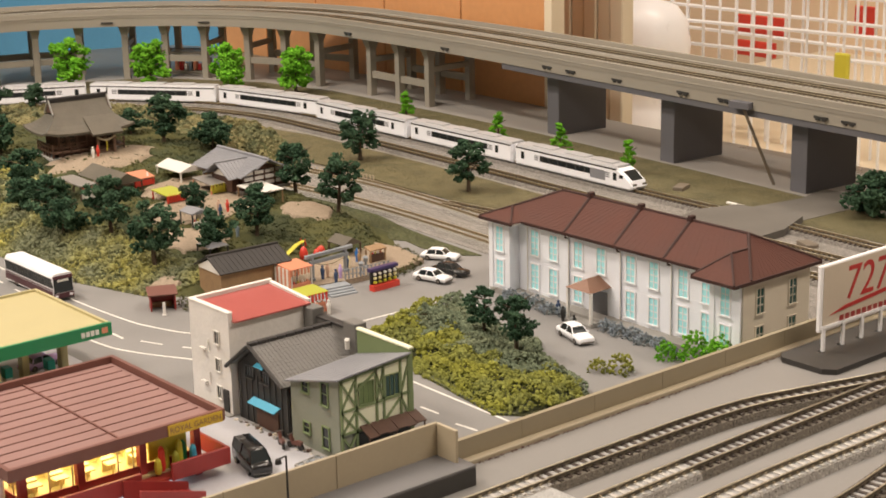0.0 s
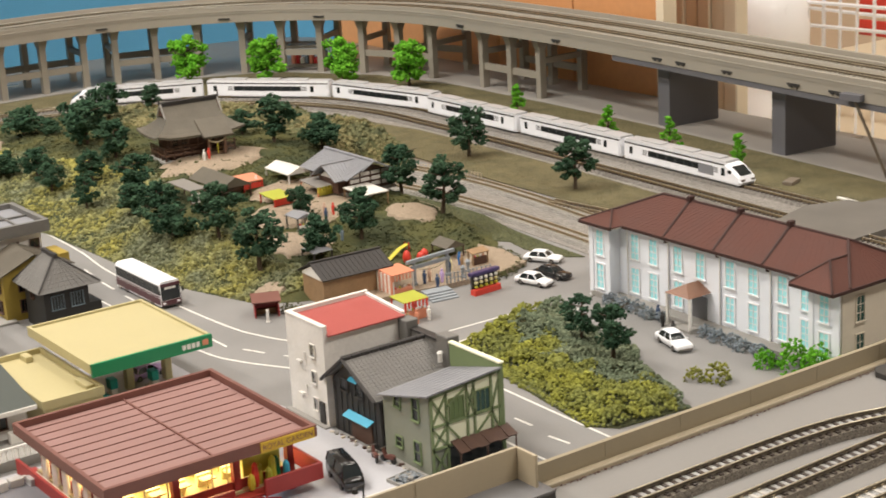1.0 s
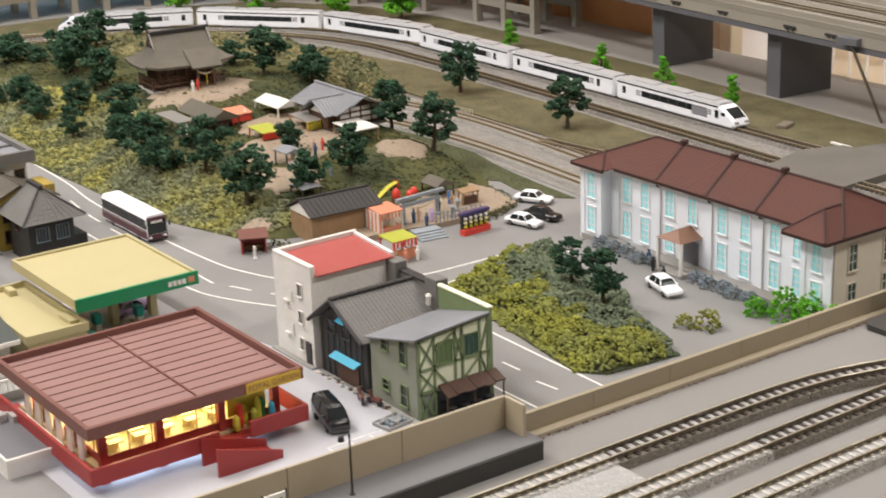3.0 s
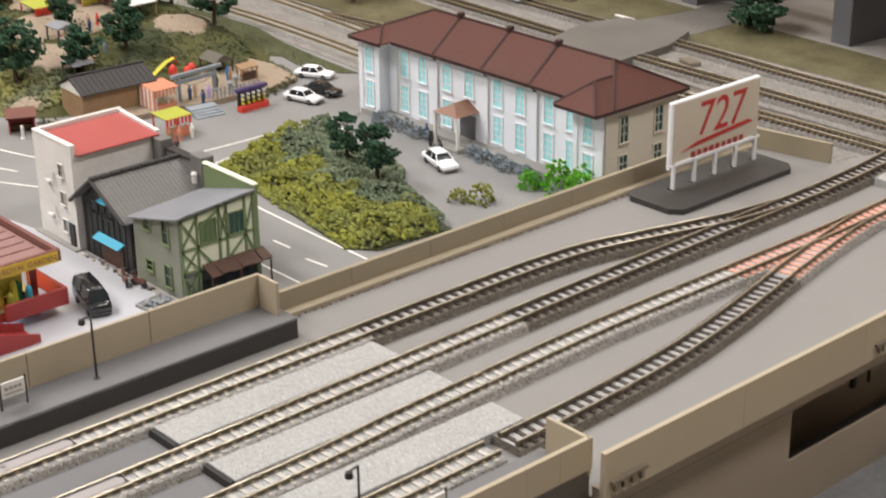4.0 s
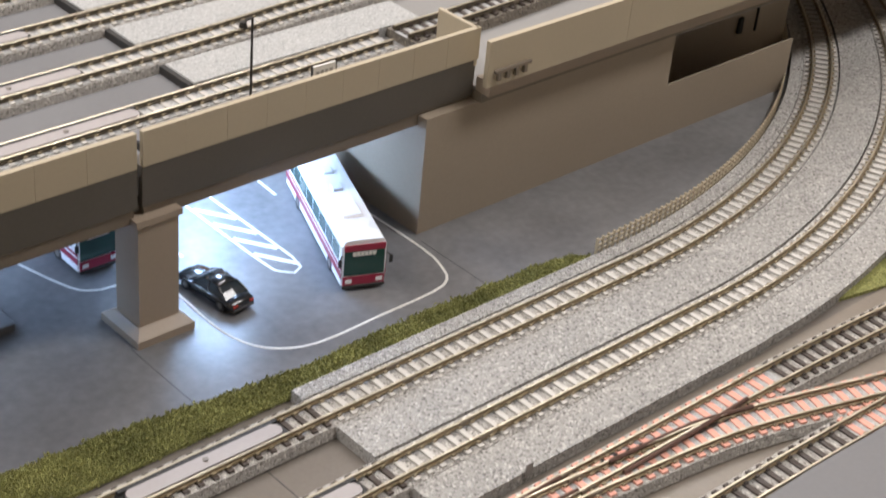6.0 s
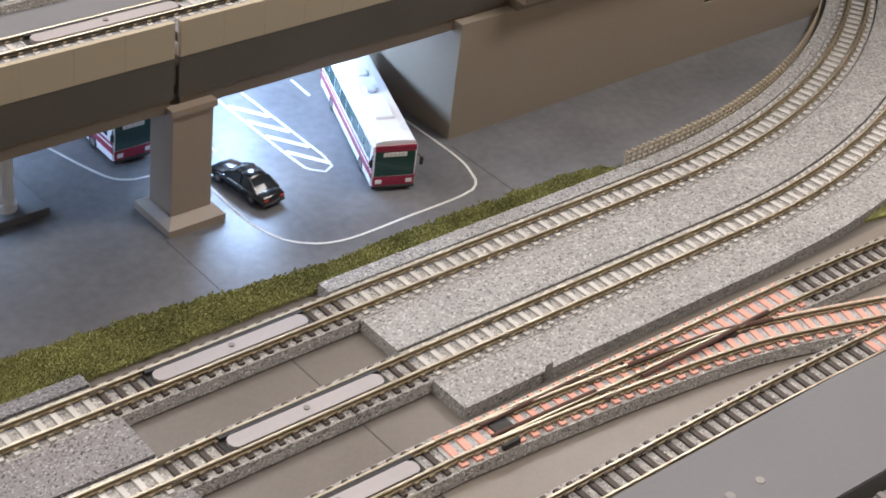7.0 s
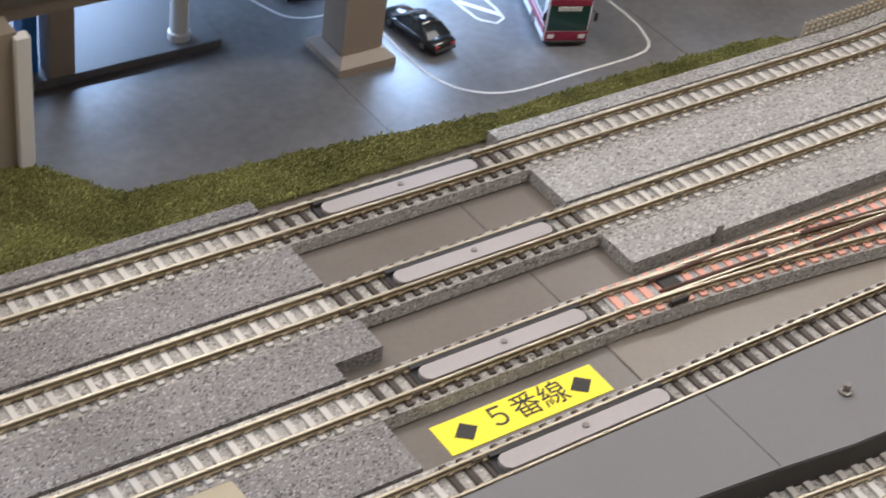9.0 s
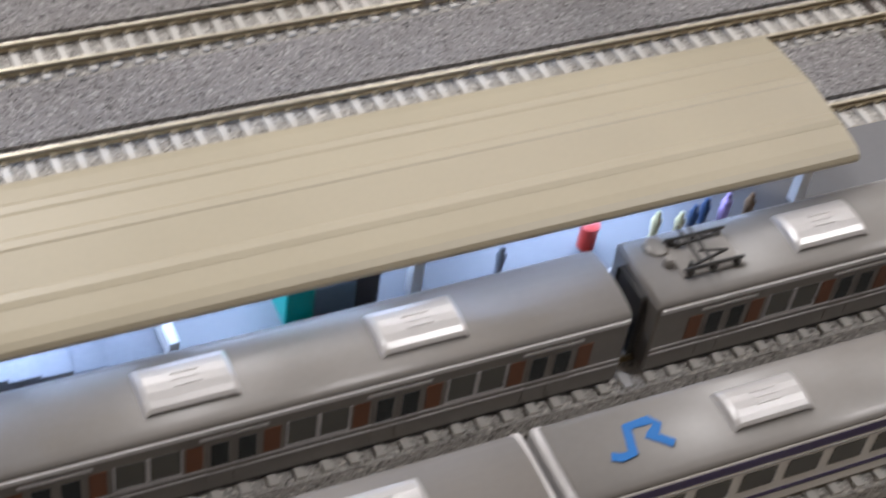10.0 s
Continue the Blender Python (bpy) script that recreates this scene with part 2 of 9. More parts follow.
M["white_bright"] = surface("white_gloss", (0.88, 0.89, 0.92), 0.3, var=0.03, bump=0.0)
M["line"] = surface("white_road_paint", (0.66, 0.65, 0.61), 0.65, var=0.15, big=120, bump=0.1)
M["black"] = surface("black_gloss", (0.012, 0.012, 0.013), 0.22, var=0.2, bump=0.0, clear=0.4)
M["matt_black"] = surface("matt_black", (0.02, 0.019, 0.018), 0.55, var=0.25, bump=0.1)
M["glass_dark"] = glassy("dark_window", (0.015, 0.02, 0.022), 0.16)
M["glass_brown"] = glassy("brown_window", (0.085, 0.083, 0.073), 0.25)
M["glass_green"] = glassy("green_window", (0.02, 0.065, 0.056), 0.12)
M["glass_blue"] = glassy("blue_window", (0.40, 0.86, 0.92), 0.4)
M["red"] = surface("signal_red", (0.45, 0.024, 0.022), 0.45, var=0.1, bump=0.05)
M["crimson"] = surface("bus_crimson", (0.30, 0.02, 0.055), 0.35, var=0.1, bump=0.0)
M["yellow"] = surface("sticker_yellow", (0.86, 0.74, 0.02), 0.4, var=0.03, bump=0.02)
M["steel"] = surface("stainless_steel", (0.20, 0.183, 0.166), 0.42, 0.35, var=0.10, big=60, bump=0.03)
M["roof_grey"] = surface("train_roof_grey", (0.245, 0.23, 0.214), 0.38, 0.05, var=0.08, big=60, bump=0.03)
M["ac"] = surface("pale_metal_unit", (0.53, 0.515, 0.505), 0.34, 0.3, var=0.06, bump=0.03)
M["orange"] = surface("brown_orange_panel", (0.13, 0.045, 0.016), 0.45, var=0.12, bump=0.03)
M["navy"] = surface("purple_navy", (0.045, 0.03, 0.11), 0.35, var=0.1, bump=0.0)
M["logo_blue"] = surface("logo_blue", (0.008, 0.13, 0.42), 0.4, var=0.05, bump=0.0)
M["teal"] = surface("teal_green", (0.0, 0.30, 0.25), 0.4, var=0.08, bump=0.02)
M["canopy"] = surface("canopy_beige", (0.41, 0.365, 0.265), 0.38, var=0.05, big=30, bump=0.03)
M["cream"] = surface("cream_yellow", (0.45, 0.395, 0.212), 0.5, var=0.05, bump=0.05)
M["green_sign"] = surface("service_green", (0.01, 0.21, 0.08), 0.4, var=0.08, bump=0.02)
M["brick_red"] = surface("dark_red_plastic", (0.30, 0.032, 0.028), 0.5, var=0.12, bump=0.06)
M["roof_pink"] = surface("faded_red_roof", (0.265, 0.152, 0.138), 0.5, var=0.08, big=30, bump=0.06)
M["roof_edge"] = surface("brown_fascia", (0.165, 0.068, 0.053), 0.5, var=0.12, bump=0.05)
M["roof_tile"] = surface("school_tile_brown", (0.092, 0.030, 0.020), 0.75, var=0.2, big=50, bump=0.25, vary=0.15)
M["porch_tile"] = surface("porch_tile_tan", (0.22, 0.115, 0.075), 0.5, var=0.15, big=80, bump=0.2)
M["ridge"] = surface("ridge_tile_dark", (0.045, 0.018, 0.015), 0.7, var=0.2, bump=0.2)
M["roof_slate"] = surface("slate_tile", (0.155, 0.15, 0.142), 0.6, var=0.2, big=60, bump=0.25, vary=0.2)
M["roof_dark"] = surface("charcoal_roof", (0.028, 0.025, 0.024), 0.6, var=0.2, big=60, bump=0.2)
M["roof_blue"] = surface("blue_grey_tile", (0.225, 0.23, 0.25), 0.55, var=0.14, big=70, bump=0.2)
M["thatch"] = surface("bark_roof", (0.105, 0.092, 0.07), 0.55, var=0.2, big=80, bump=0.5)
M["timber"] = surface("dark_timber", (0.085, 0.043, 0.029), 0.65, var=0.25, big=150, bump=0.2)
M["shrine_wood"] = surface("weathered_shrine_timber", (0.15, 0.085, 0.055), 0.65, var=0.22, big=140, bump=0.2)
M["post_paint"] = surface("dark_post_paint", (0.055, 0.045, 0.038), 0.35, var=0.15, big=20, bump=0.05)
M["tan_wood"] = surface("tan_timber", (0.30, 0.19, 0.10), 0.65, var=0.2, big=120, bump=0.2)
M["plaster"] = surface("rough_white_plaster", (0.72, 0.70, 0.67), 0.8, var=0.10, big=60, fine=450, bump=0.6)
M["sage"] = surface("sage_green_wall", (0.22, 0.235, 0.19), 0.7, var=0.10, big=50, bump=0.15)
M["pale_green"] = surface("pale_green_infill", (0.76, 0.77, 0.58), 0.7, var=0.08, bump=0.1)
M["beam_green"] = surface("green_beam", (0.17, 0.225, 0.105), 0.6, var=0.12, bump=0.1)
M["shutter_green"] = surface("green_shutter", (0.13, 0.19, 0.075), 0.6, var=0.15, bump=0.1)
M["maroon"] = surface("dark_maroon_paint", (0.075, 0.018, 0.026), 0.35, var=0.1, bump=0.0)
M["red_roof"] = striped("red_ribbed_roof", (0.39, 0.095, 0.085), (0.35, 0.08, 0.072), 3.0, "X", 0.35, 0.12)
M["sky_blue"] = surface("cyan_awning", (0.06, 0.40, 0.60), 0.45, var=0.06, bump=0.05)
M["mustard"] = surface("mustard_wall", (0.33, 0.24, 0.04), 0.6, var=0.14, bump=0.15)
M["pale_lilac"] = surface("pale_school_wall", (0.85, 0.885, 0.95), 0.6, var=0.04, bump=0.05)
M["buff"] = surface("buff_end_wall", (0.60, 0.54, 0.44), 0.6, var=0.06, bump=0.1)
M["stone"] = surface("grey_stone", (0.30, 0.29, 0.27), 0.8, var=0.15, bump=0.3)
M["pier"] = surface("blue_grey_pier", (0.13, 0.13, 0.145), 0.6, var=0.08, big=20, bump=0.06)
M["viaduct"] = surface("viaduct_taupe", (0.31, 0.285, 0.24), 0.55, var=0.07, big=14, bump=0.06)
M["backdrop_blue"] = surface("painted_sky_blue", (0.075, 0.27, 0.45), 0.8, var=0.18, big=4, bump=0.02)
M["wood_panel"] = surface("orange_wood_panel", (0.62, 0.30, 0.125), 0.5, var=0.12, big=9, fine=120, bump=0.03)
M["sign_face"] = surface("sign_face_beige", (0.56, 0.49, 0.40), 0.5, var=0.05, bump=0.02)
M["express_white"] = surface("express_white", (0.90, 0.92, 0.97), 0.28, var=0.03, bump=0.0)
M["express_roof"] = surface("express_roof_grey", (0.40, 0.40, 0.41), 0.45, var=0.1, big=60, bump=0.03)
M["peach_wall"] = surface("peach_far_wall", (0.70, 0.53, 0.37), 0.7, var=0.05, big=3, bump=0.02)
M["cream_wall"] = surface("cream_wall", (0.74, 0.64, 0.48), 0.7, var=0.04, big=4, bump=0.02)
M["fence_beige"] = surface("fence_beige", (0.50, 0.43, 0.31), 0.6, var=0.1, bump=0.05)
M["stone_blue"] = surface("blue_grey_stone", (0.25, 0.275, 0.30), 0.75, var=0.2, big=200, bump=0.3)
M["park_turf"] = granular("dark_park_turf", (0.045, 0.055, 0.022), (0.15, 0.155, 0.065), 900.0, bump=1.0, dist=0.0009)
M["slope_foam"] = foam_mixed("slope_foam", (0.32, 0.30, 0.085), (0.19, 0.205, 0.125), patch=20.0, shift=-0.04)
M["shrub_foam"] = foam_mixed("shrub_foam", (0.235, 0.24, 0.045), (0.17, 0.185, 0.055), patch=40.0)
M["shrub_grey"] = foam_mixed("shrub_grey", (0.125, 0.155, 0.10), (0.165, 0.19, 0.12), patch=50.0)
M["olive_foam"] = foam_mixed("olive_foam", (0.22, 0.195, 0.095), (0.12, 0.13, 0.07))
M["park_foam"] = foam_mixed("park_foam", (0.10, 0.10, 0.04), (0.06, 0.07, 0.036))
M["tree_foam"] = foam_mixed("tree_foam", (0.034, 0.076, 0.043), (0.056, 0.106, 0.06), 0.4, 60.0)
M["tree_bright"] = foam_mixed("tree_bright", (0.10, 0.33, 0.02), (0.16, 0.43, 0.035), 0.5, 60.0)
M["gravel_far"] = granular("far_ballast", (0.17, 0.158, 0.142), (0.38, 0.355, 0.325), 1000.0, bump=0.9)
M["forecourt"] = surface("pale_forecourt", (0.44, 0.44, 0.47), 0.6, var=0.08, big=18, bump=0.08)
M["roof_moss"] = surface("green_grey_roof", (0.055, 0.065, 0.058), 0.6, var=0.1, big=40, bump=0.1)
M["amber"] = surface("amber_sign", (0.55, 0.36, 0.03), 0.45, var=0.08, bump=0.02)
M["plate"] = surface("uncoupler_mauve_grey", (0.33, 0.305, 0.30), 0.45, var=0.08, bump=0.05)
M["shrub_blue"] = foam_mixed("shrub_blue", (0.25, 0.29, 0.33), (0.16, 0.19, 0.185))
M["canvas"] = surface("tent_canvas", (0.62, 0.60, 0.56), 0.8, var=0.06, bump=0.1)
M["lime"] = surface("lime_top", (0.38, 0.40, 0.05), 0.5, var=0.08, bump=0.05)
M["room"] = surface("room_paint", (0.68, 0.63, 0.55), 0.8, var=0.04, big=3, bump=0.02)
M["carpet"] = surface("room_floor", (0.20, 0.16, 0.12), 0.8, var=0.15, big=6, bump=0.1)
M["led"] = glowing("led_white", (0.75, 0.87, 1.0), 6.0)
M["skin"] = surface("doll_paint", (0.55, 0.36, 0.26), 0.6, var=0.1, bump=0.0)
M["lilac"] = surface("lilac_paint", (0.50, 0.36, 0.66), 0.6, var=0.1, bump=0.0)
M["pale_yellow"] = surface("pale_yellow_paint", (0.72, 0.66, 0.36), 0.6, var=0.1, bump=0.0)
M["dark_blue"] = surface("dark_blue_paint", (0.03, 0.06, 0.13), 0.6, var=0.1, bump=0.0)
M["orange_paint"] = surface("orange_paint", (0.62, 0.24, 0.14), 0.5, var=0.08, bump=0.03)
M["play_red"] = surface("play_red", (0.62, 0.05, 0.03), 0.4, var=0.08, bump=0.0)
M["play_yellow"] = surface("play_yellow", (0.55, 0.50, 0.05), 0.45, var=0.08, bump=0.0)
M["blue_grey"] = surface("blue_grey_paint", (0.16, 0.21, 0.25), 0.55, var=0.12, bump=0.05)

# ---- building blocks, all in millimetres ----


def grid_mesh(bm, name, mat, smooth=False):
    me = bpy.data.meshes.new(name)
    bmesh.ops.recalc_face_normals(bm, faces=bm.faces)
    for v in bm.verts:
        v.co *= MM
    bm.to_mesh(me)
    bm.free()
    me.materials.append(M[mat])
    if smooth:
        me.polygons.foreach_set("use_smooth", [True] * len(me.polygons))
    return me


def part(name, bm, mat, parent=None, label="", smooth=False):
    ob = new(name, grid_mesh(bm, name, mat, smooth))
    ob.parent = parent
    return tagged(ob, label)


def thing(name, label, category, group="", kind=""):
    return tagged(new(name), label, category, group, kind)


def place(ob, x, y, z=0.0, rz=0.0):
    ob.matrix_basis = pose(x * MM, y * MM, z * MM, 0, 0, rz)
    return ob


def at(x, y, z=0.0, rz=0.0):
    return pose(x * MM, y * MM, z * MM, 0, 0, rz)


def B():
    return bmesh.new()


def faces(bm, verts, polys):
    vs = [bm.verts.new(v) for v in verts]
    for p in polys:
        bm.faces.new([vs[i] for i in p])
    return vs


def box(bm, x0, x1, y0, y1, z0, z1, ch=0.0):
    """A box; ch: how much its upper and upright edges are rounded off."""
    if not ch:
        faces(bm, [(x, y, z) for z in (z0, z1) for x, y in ((x0, y0), (x1, y0), (x1, y1), (x0, y1))],
              [(3, 2, 1, 0), (4, 5, 6, 7), (0, 1, 5, 4), (1, 2, 6, 5), (2, 3, 7, 6), (3, 0, 4, 7)])
        return bm
    c = ch
    rim = [(x0 + c, y0), (x1 - c, y0), (x1, y0 + c), (x1, y1 - c), (x1 - c, y1), (x0 + c, y1), (x0, y1 - c), (x0, y0 + c)]
    top = [(x0 + c, y0 + c), (x1 - c, y0 + c), (x1 - c, y0 + c), (x1 - c, y1 - c), (x1 - c, y1 - c), (x0 + c, y1 - c), (x0 + c, y1 - c), (x0 + c, y0 + c)]
    low = [bm.verts.new((x, y, z0)) for x, y in rim]
    mid = [bm.verts.new((x, y, z1 - c)) for x, y in rim]
    t4 = [bm.verts.new((x, y, z1)) for x, y in (top[0], top[1], top[3], top[5])]
    idx = (0, 1, 1, 2, 2, 3, 3, 0)
    bm.faces.new(low[::-1])
    bm.faces.new(t4)
    for i in range(8):
        j = (i + 1) % 8
        bm.faces.new((low[i], low[j], mid[j], mid[i]))
        a, b = t4[idx[i]], t4[idx[j]]
        bm.faces.new((mid[i], mid[j], a) if a is b else (mid[i], mid[j], b, a))
    return bm


def prism(bm, pts, z0, z1):
    """A plan outline drawn up from z0 to z1."""
    lo = [bm.verts.new((x, y, z0)) for x, y in pts]
    hi = [bm.verts.new((x, y, z1)) for x, y in pts]
    bm.faces.new(lo[::-1])
    bm.faces.new(hi)
    n = len(pts)
    for i in range(n):
        j = (i + 1) % n
        bm.faces.new((lo[i], lo[j], hi[j], hi[i]))
    return bm


def extrude_y(bm, pts, y0, y1):
    """An outline in x and z drawn along y."""
    a = [bm.verts.new((x, y0, z)) for x, z in pts]
    b = [bm.verts.new((x, y1, z)) for x, z in pts]
    bm.faces.new(a)
    bm.faces.new(b[::-1])
    n = len(pts)
    for i in range(n):
        j = (i + 1) % n
        bm.faces.new((a[i], b[i], b[j], a[j]))
    return bm


def extrude_x(bm, pts, x0, x1):
    """An outline in y and z drawn along x."""
    a = [bm.verts.new((x0, y, z)) for y, z in pts]
    b = [bm.verts.new((x1, y, z)) for y, z in pts]
    bm.faces.new(a[::-1])
    bm.faces.new(b)
    n = len(pts)
    for i in range(n):
        j = (i + 1) % n
        bm.faces.new((a[i], a[j], b[j], b[i]))
    return bm


def rod(bm, p, q, r, r2=None, n=8):
    p, q = Vector(p), Vector(q)
    d = (q - p).normalized()
    u = d.orthogonal().normalized()
    w = d.cross(u)
    r2 = r if r2 is None else r2
    rings = []
    for c, s in ((p, r), (q, r2)):
        rings.append([bm.verts.new(c + (u * math.cos(2 * math.pi * k / n) + w * math.sin(2 * math.pi * k / n)) * s) for k in range(n)])
    bm.faces.new(rings[0][::-1])
    bm.faces.new(rings[1])
    for k in range(n):
        j = (k + 1) % n
        bm.faces.new((rings[0][k], rings[0][j], rings[1][j], rings[1][k]))
    return bm


def lathe(bm, prof, x=0.0, y=0.0, n=12):
    """A turned shape: radius and height from the foot up."""
    rings = [[bm.verts.new((x + r * math.cos(2 * math.pi * k / n), y + r * math.sin(2 * math.pi * k / n), z)) for k in range(n)] for r, z in prof]
    bm.faces.new(rings[0][::-1])
    bm.faces.new(rings[-1])
    for a, b in zip(rings, rings[1:]):
        for k in range(n):
            j = (k + 1) % n
            bm.faces.new((a[k], a[j], b[j], b[k]))
    return bm


def normals_of(path):
    out = []
    for i, p in enumerate(path):
        a, b = path[max(0, i - 1)], path[min(len(path) - 1, i + 1)]
        d = Vector((b[0] - a[0], b[1] - a[1])).normalized()
        out.append(Vector((-d.y, d.x)))
    return out


def sweep(bm, path, prof, z=0.0):
    """A section (offset to the left, height) drawn along a plan path."""
    rings = []
    for p, n in zip(path, normals_of(path)):
        zz = z + (p[2] if len(p) > 2 else 0.0)
        rings.append([bm.verts.new((p[0] + n.x * o, p[1] + n.y * o, zz + h)) for o, h in prof])
    k = len(prof)
    for a, b in zip(rings, rings[1:]):
        for i in range(k):
            j = (i + 1) % k
            bm.faces.new((a[i], b[i], b[j], a[j]))
    bm.faces.new(rings[0])
    bm.faces.new(rings[-1][::-1])
    return bm


def line(x0, y0, x1, y1, step=20.0):
    n = max(1, int(math.hypot(x1 - x0, y1 - y0) / step))
    return [(x0 + (x1 - x0) * i / n, y0 + (y1 - y0) * i / n) for i in range(n + 1)]


def arc(cx, cy, r, a0, a1, step=6.0):
    n = max(2, int(abs(a1 - a0) * math.pi / 180 * r / step))
    return [(cx + r * math.cos(radians(a0 + (a1 - a0) * i / n)), cy + r * math.sin(radians(a0 + (a1 - a0) * i / n))) for i in range(n + 1)]


def bend(pts, step=5.0):
    """A smooth plan path through a few points."""
    out = []
    p = [pts[0]] + list(pts) + [pts[-1]]
    for i in range(1, len(p) - 2):
        a, b, c, d = (Vector(q[:2]) for q in p[i - 1:i + 3])
        n = max(1, int((c - b).length / step))
        for k in range(n):
            t = k / n
            v = 0.5 * (2 * b + (c - a) * t + (2 * a - 5 * b + 4 * c - d) * t * t + (3 * b - a - 3 * c + d) * t ** 3)
            out.append((v.x, v.y))
    out.append(tuple(pts[-1][:2]))
    return out


def offset(path, o):
    return [(p[0] + n.x * o, p[1] + n.y * o) for p, n in zip(path, normals_of(path))]


def stations(path, pitch, start=0.0):
    """Places every pitch along a path, with the heading there."""
    out, need = [], start
    for a, b in zip(path, path[1:]):
        d = Vector((b[0] - a[0], b[1] - a[1]))
        L = d.length
        while need <= L:
            q = Vector(a[:2]) + d * (need / L)
            out.append((q.x, q.y, math.atan2(d.y, d.x)))
            need += pitch
        need -= L
    return out


def turned_box(bm, x, y, ang, lx, ly, z0, z1, ox=0.0, oy=0.0):
    c, s = math.cos(ang), math.sin(ang)
    vs = []
    for z in (z0, z1):
        for px, py in ((-lx, -ly), (lx, -ly), (lx, ly), (-lx, ly)):
            px, py = px / 2 + ox, py / 2 + oy
            vs.append((x + px * c - py * s, y + px * s + py * c, z))
    faces(bm, vs, [(3, 2, 1, 0), (4, 5, 6, 7), (0, 1, 5, 4), (1, 2, 6, 5), (2, 3, 7, 6), (3, 0, 4, 7)])

# ---- the room ----
b = B()
box(b, -2300, 3300, -2300, 3300, -905, -900)
tagged(part("floor", b, "carpet"), "dark carpeted room floor below the layout", "floor", kind="structure")
b = B()
box(b, -2300, 3300, -2300, 3300, 1600, 1620)
for lx, ly in ((-1000, 500), (700, -480), (-300, 1500), (600, 1300), (1500, 900)):
    for o in (-160, 130):
        if ly > 0:
            box(b, lx + o, lx + o + 30, ly - 480, ly + 480, 1585, 1600)
        else:
            box(b, lx - 480, lx + 480, ly + o, ly + o + 30, 1585, 1600)
tagged(part("ceiling", b, "room"), "pale painted ceiling with lamp housings", "ceiling", kind="structure")
for nm, d in (("wall_west", (-2320, -2300, -2300, 3300)), ("wall_south", (-2300, 3300, -2320, -2300)),
              ("wall_north", (-2300, 3300, 3300, 3320)), ("wall_east", (3300, 3320, -2300, 3300))):
    b = B()
    box(b, *d, -900, 1600)
    tagged(part(nm, b, "room"), "plain cream painted wall of the room", "wall", kind="structure")

# ---- the layout board: one sheet, with the town ground upon it ----
b = B()
box(b, -620, 1008, -560, 1990, -40, -0.6, 0.5)
tagged(part("ground", b, "board"), "grey painted layout baseboard", "ground", kind="structure")
b = B()
box(b, -620, 640, 287, 1500, -0.6, 0.0)
tagged(part("road", b, "asphalt"), "grey model asphalt of the town streets", "road", kind="structure")
b = B()
prism(b, [(-110, 28), (168, 28)] + arc(180, 365.5, 340.5, -88, -14)[::3] + [(505, 286), (-400, 286), (-400, 90), (-112, 76)], -0.6, 0.0)
tagged(part("pavement", b, "lot"), "blue-grey parking ground beneath the elevated station", "pavement", kind="structure")


def turf_patch(name, pts, z0, z1, mat, label, tufts=0, seed=1, h=2.0):
    """A mat of turf with a ragged nap of small tufts."""
    rnd = random.Random(seed)
    bm = B()
    prism(bm, pts, z0, z1)
    xs, ys = [p[0] for p in pts], [p[1] for p in pts]
    made = 0
    while made < tufts:
        x, y = rnd.uniform(min(xs), max(xs)), rnd.uniform(min(ys), max(ys))
        inside = False
        for (ax, ay), (bx, by) in zip(pts, pts[1:] + pts[:1]):
            if (ay > y) != (by > y) and x < (bx - ax) * (y - ay) / (by - ay) + ax:
                inside = not inside
        if not inside:
            continue
        made += 1
        x, y = x + rnd.gauss(0, 0.7), y + rnd.gauss(0, 0.7)
        r, hh = rnd.uniform(0.25, 0.6), rnd.uniform(0.4, 1.0) * h
        a = rnd.uniform(0, 6.28)
        v = [(x + r * math.cos(a + k * 2.094), y + r * math.sin(a + k * 2.094), z1 - 0.2) for k in range(3)]
        v.append((x + rnd.uniform(-1, 1) * r, y + rnd.uniform(-1, 1) * r, z1 + hh))
        faces(bm, v, [(0, 1, 3), (1, 2, 3), (2, 0, 3)])
    return tagged(part(name, bm, mat), label, "grass", kind="stuff")


def wavy(pts, amp, seed, step=6.0):
    rnd = random.Random(seed)
    return [(x + rnd.uniform(-amp, amp), y + rnd.uniform(-amp, amp)) for x, y in pts]


strip = wavy(line(-140, 27, 168, 27, 6), 0.3, 1) + wavy(bend([(176, 30), (160, 36), (120, 37.5), (80, 38), (40, 38), (0, 42), (-40, 46), (-70, 48), (-90, 50), (-100, 60), (-112, 75), (-140, 80)], 4), 0.9, 2)
turf_patch("grass_strip", strip, -0.6, 0.8, "turf", "strip of green model turf beside the tracks", 26000, 3, 1.1)
turf_patch("grass_strip", [(-400, 27), (-140, 27), (-140, 80), (-400, 80)], -0.6, 0.8, "turf", "green model turf beside the station wall", 14000, 4, 1.5)
turf_patch("grass_field", [(634, 640), (702, 640), (718, 900), (722, 1040), (724, 1180), (700, 1330), (620, 1420), (575, 1380), (650, 1180), (644, 1000)], -0.6, 0.6, "field", "dry olive turf between the two railway lines", 1600, 5, 1.4)
turf_patch("grass_field", [(788, 300), (852, 300), (868, 600), (884, 800), (899, 1000), (904, 1180), (904, 1360), (880, 1500), (800, 1640), (640, 1716), (400, 1730), (200, 1730), (200, 1646), (420, 1640), (560, 1610), (680, 1530), (760, 1420), (798, 1280), (800, 1100), (796, 850), (790, 600)], -0.6, 0.6, "field", "dry olive turf along the viaduct foot", 1600, 6, 1.4)
turf_patch("grass_strip", [(232, -46.5), (280, -38), (330, -14), (400, 40), (425, 0), (345, -50), (264, -53)], -0.6, 0.8, "turf", "green turf outside the curve", 900, 7, 1.2)

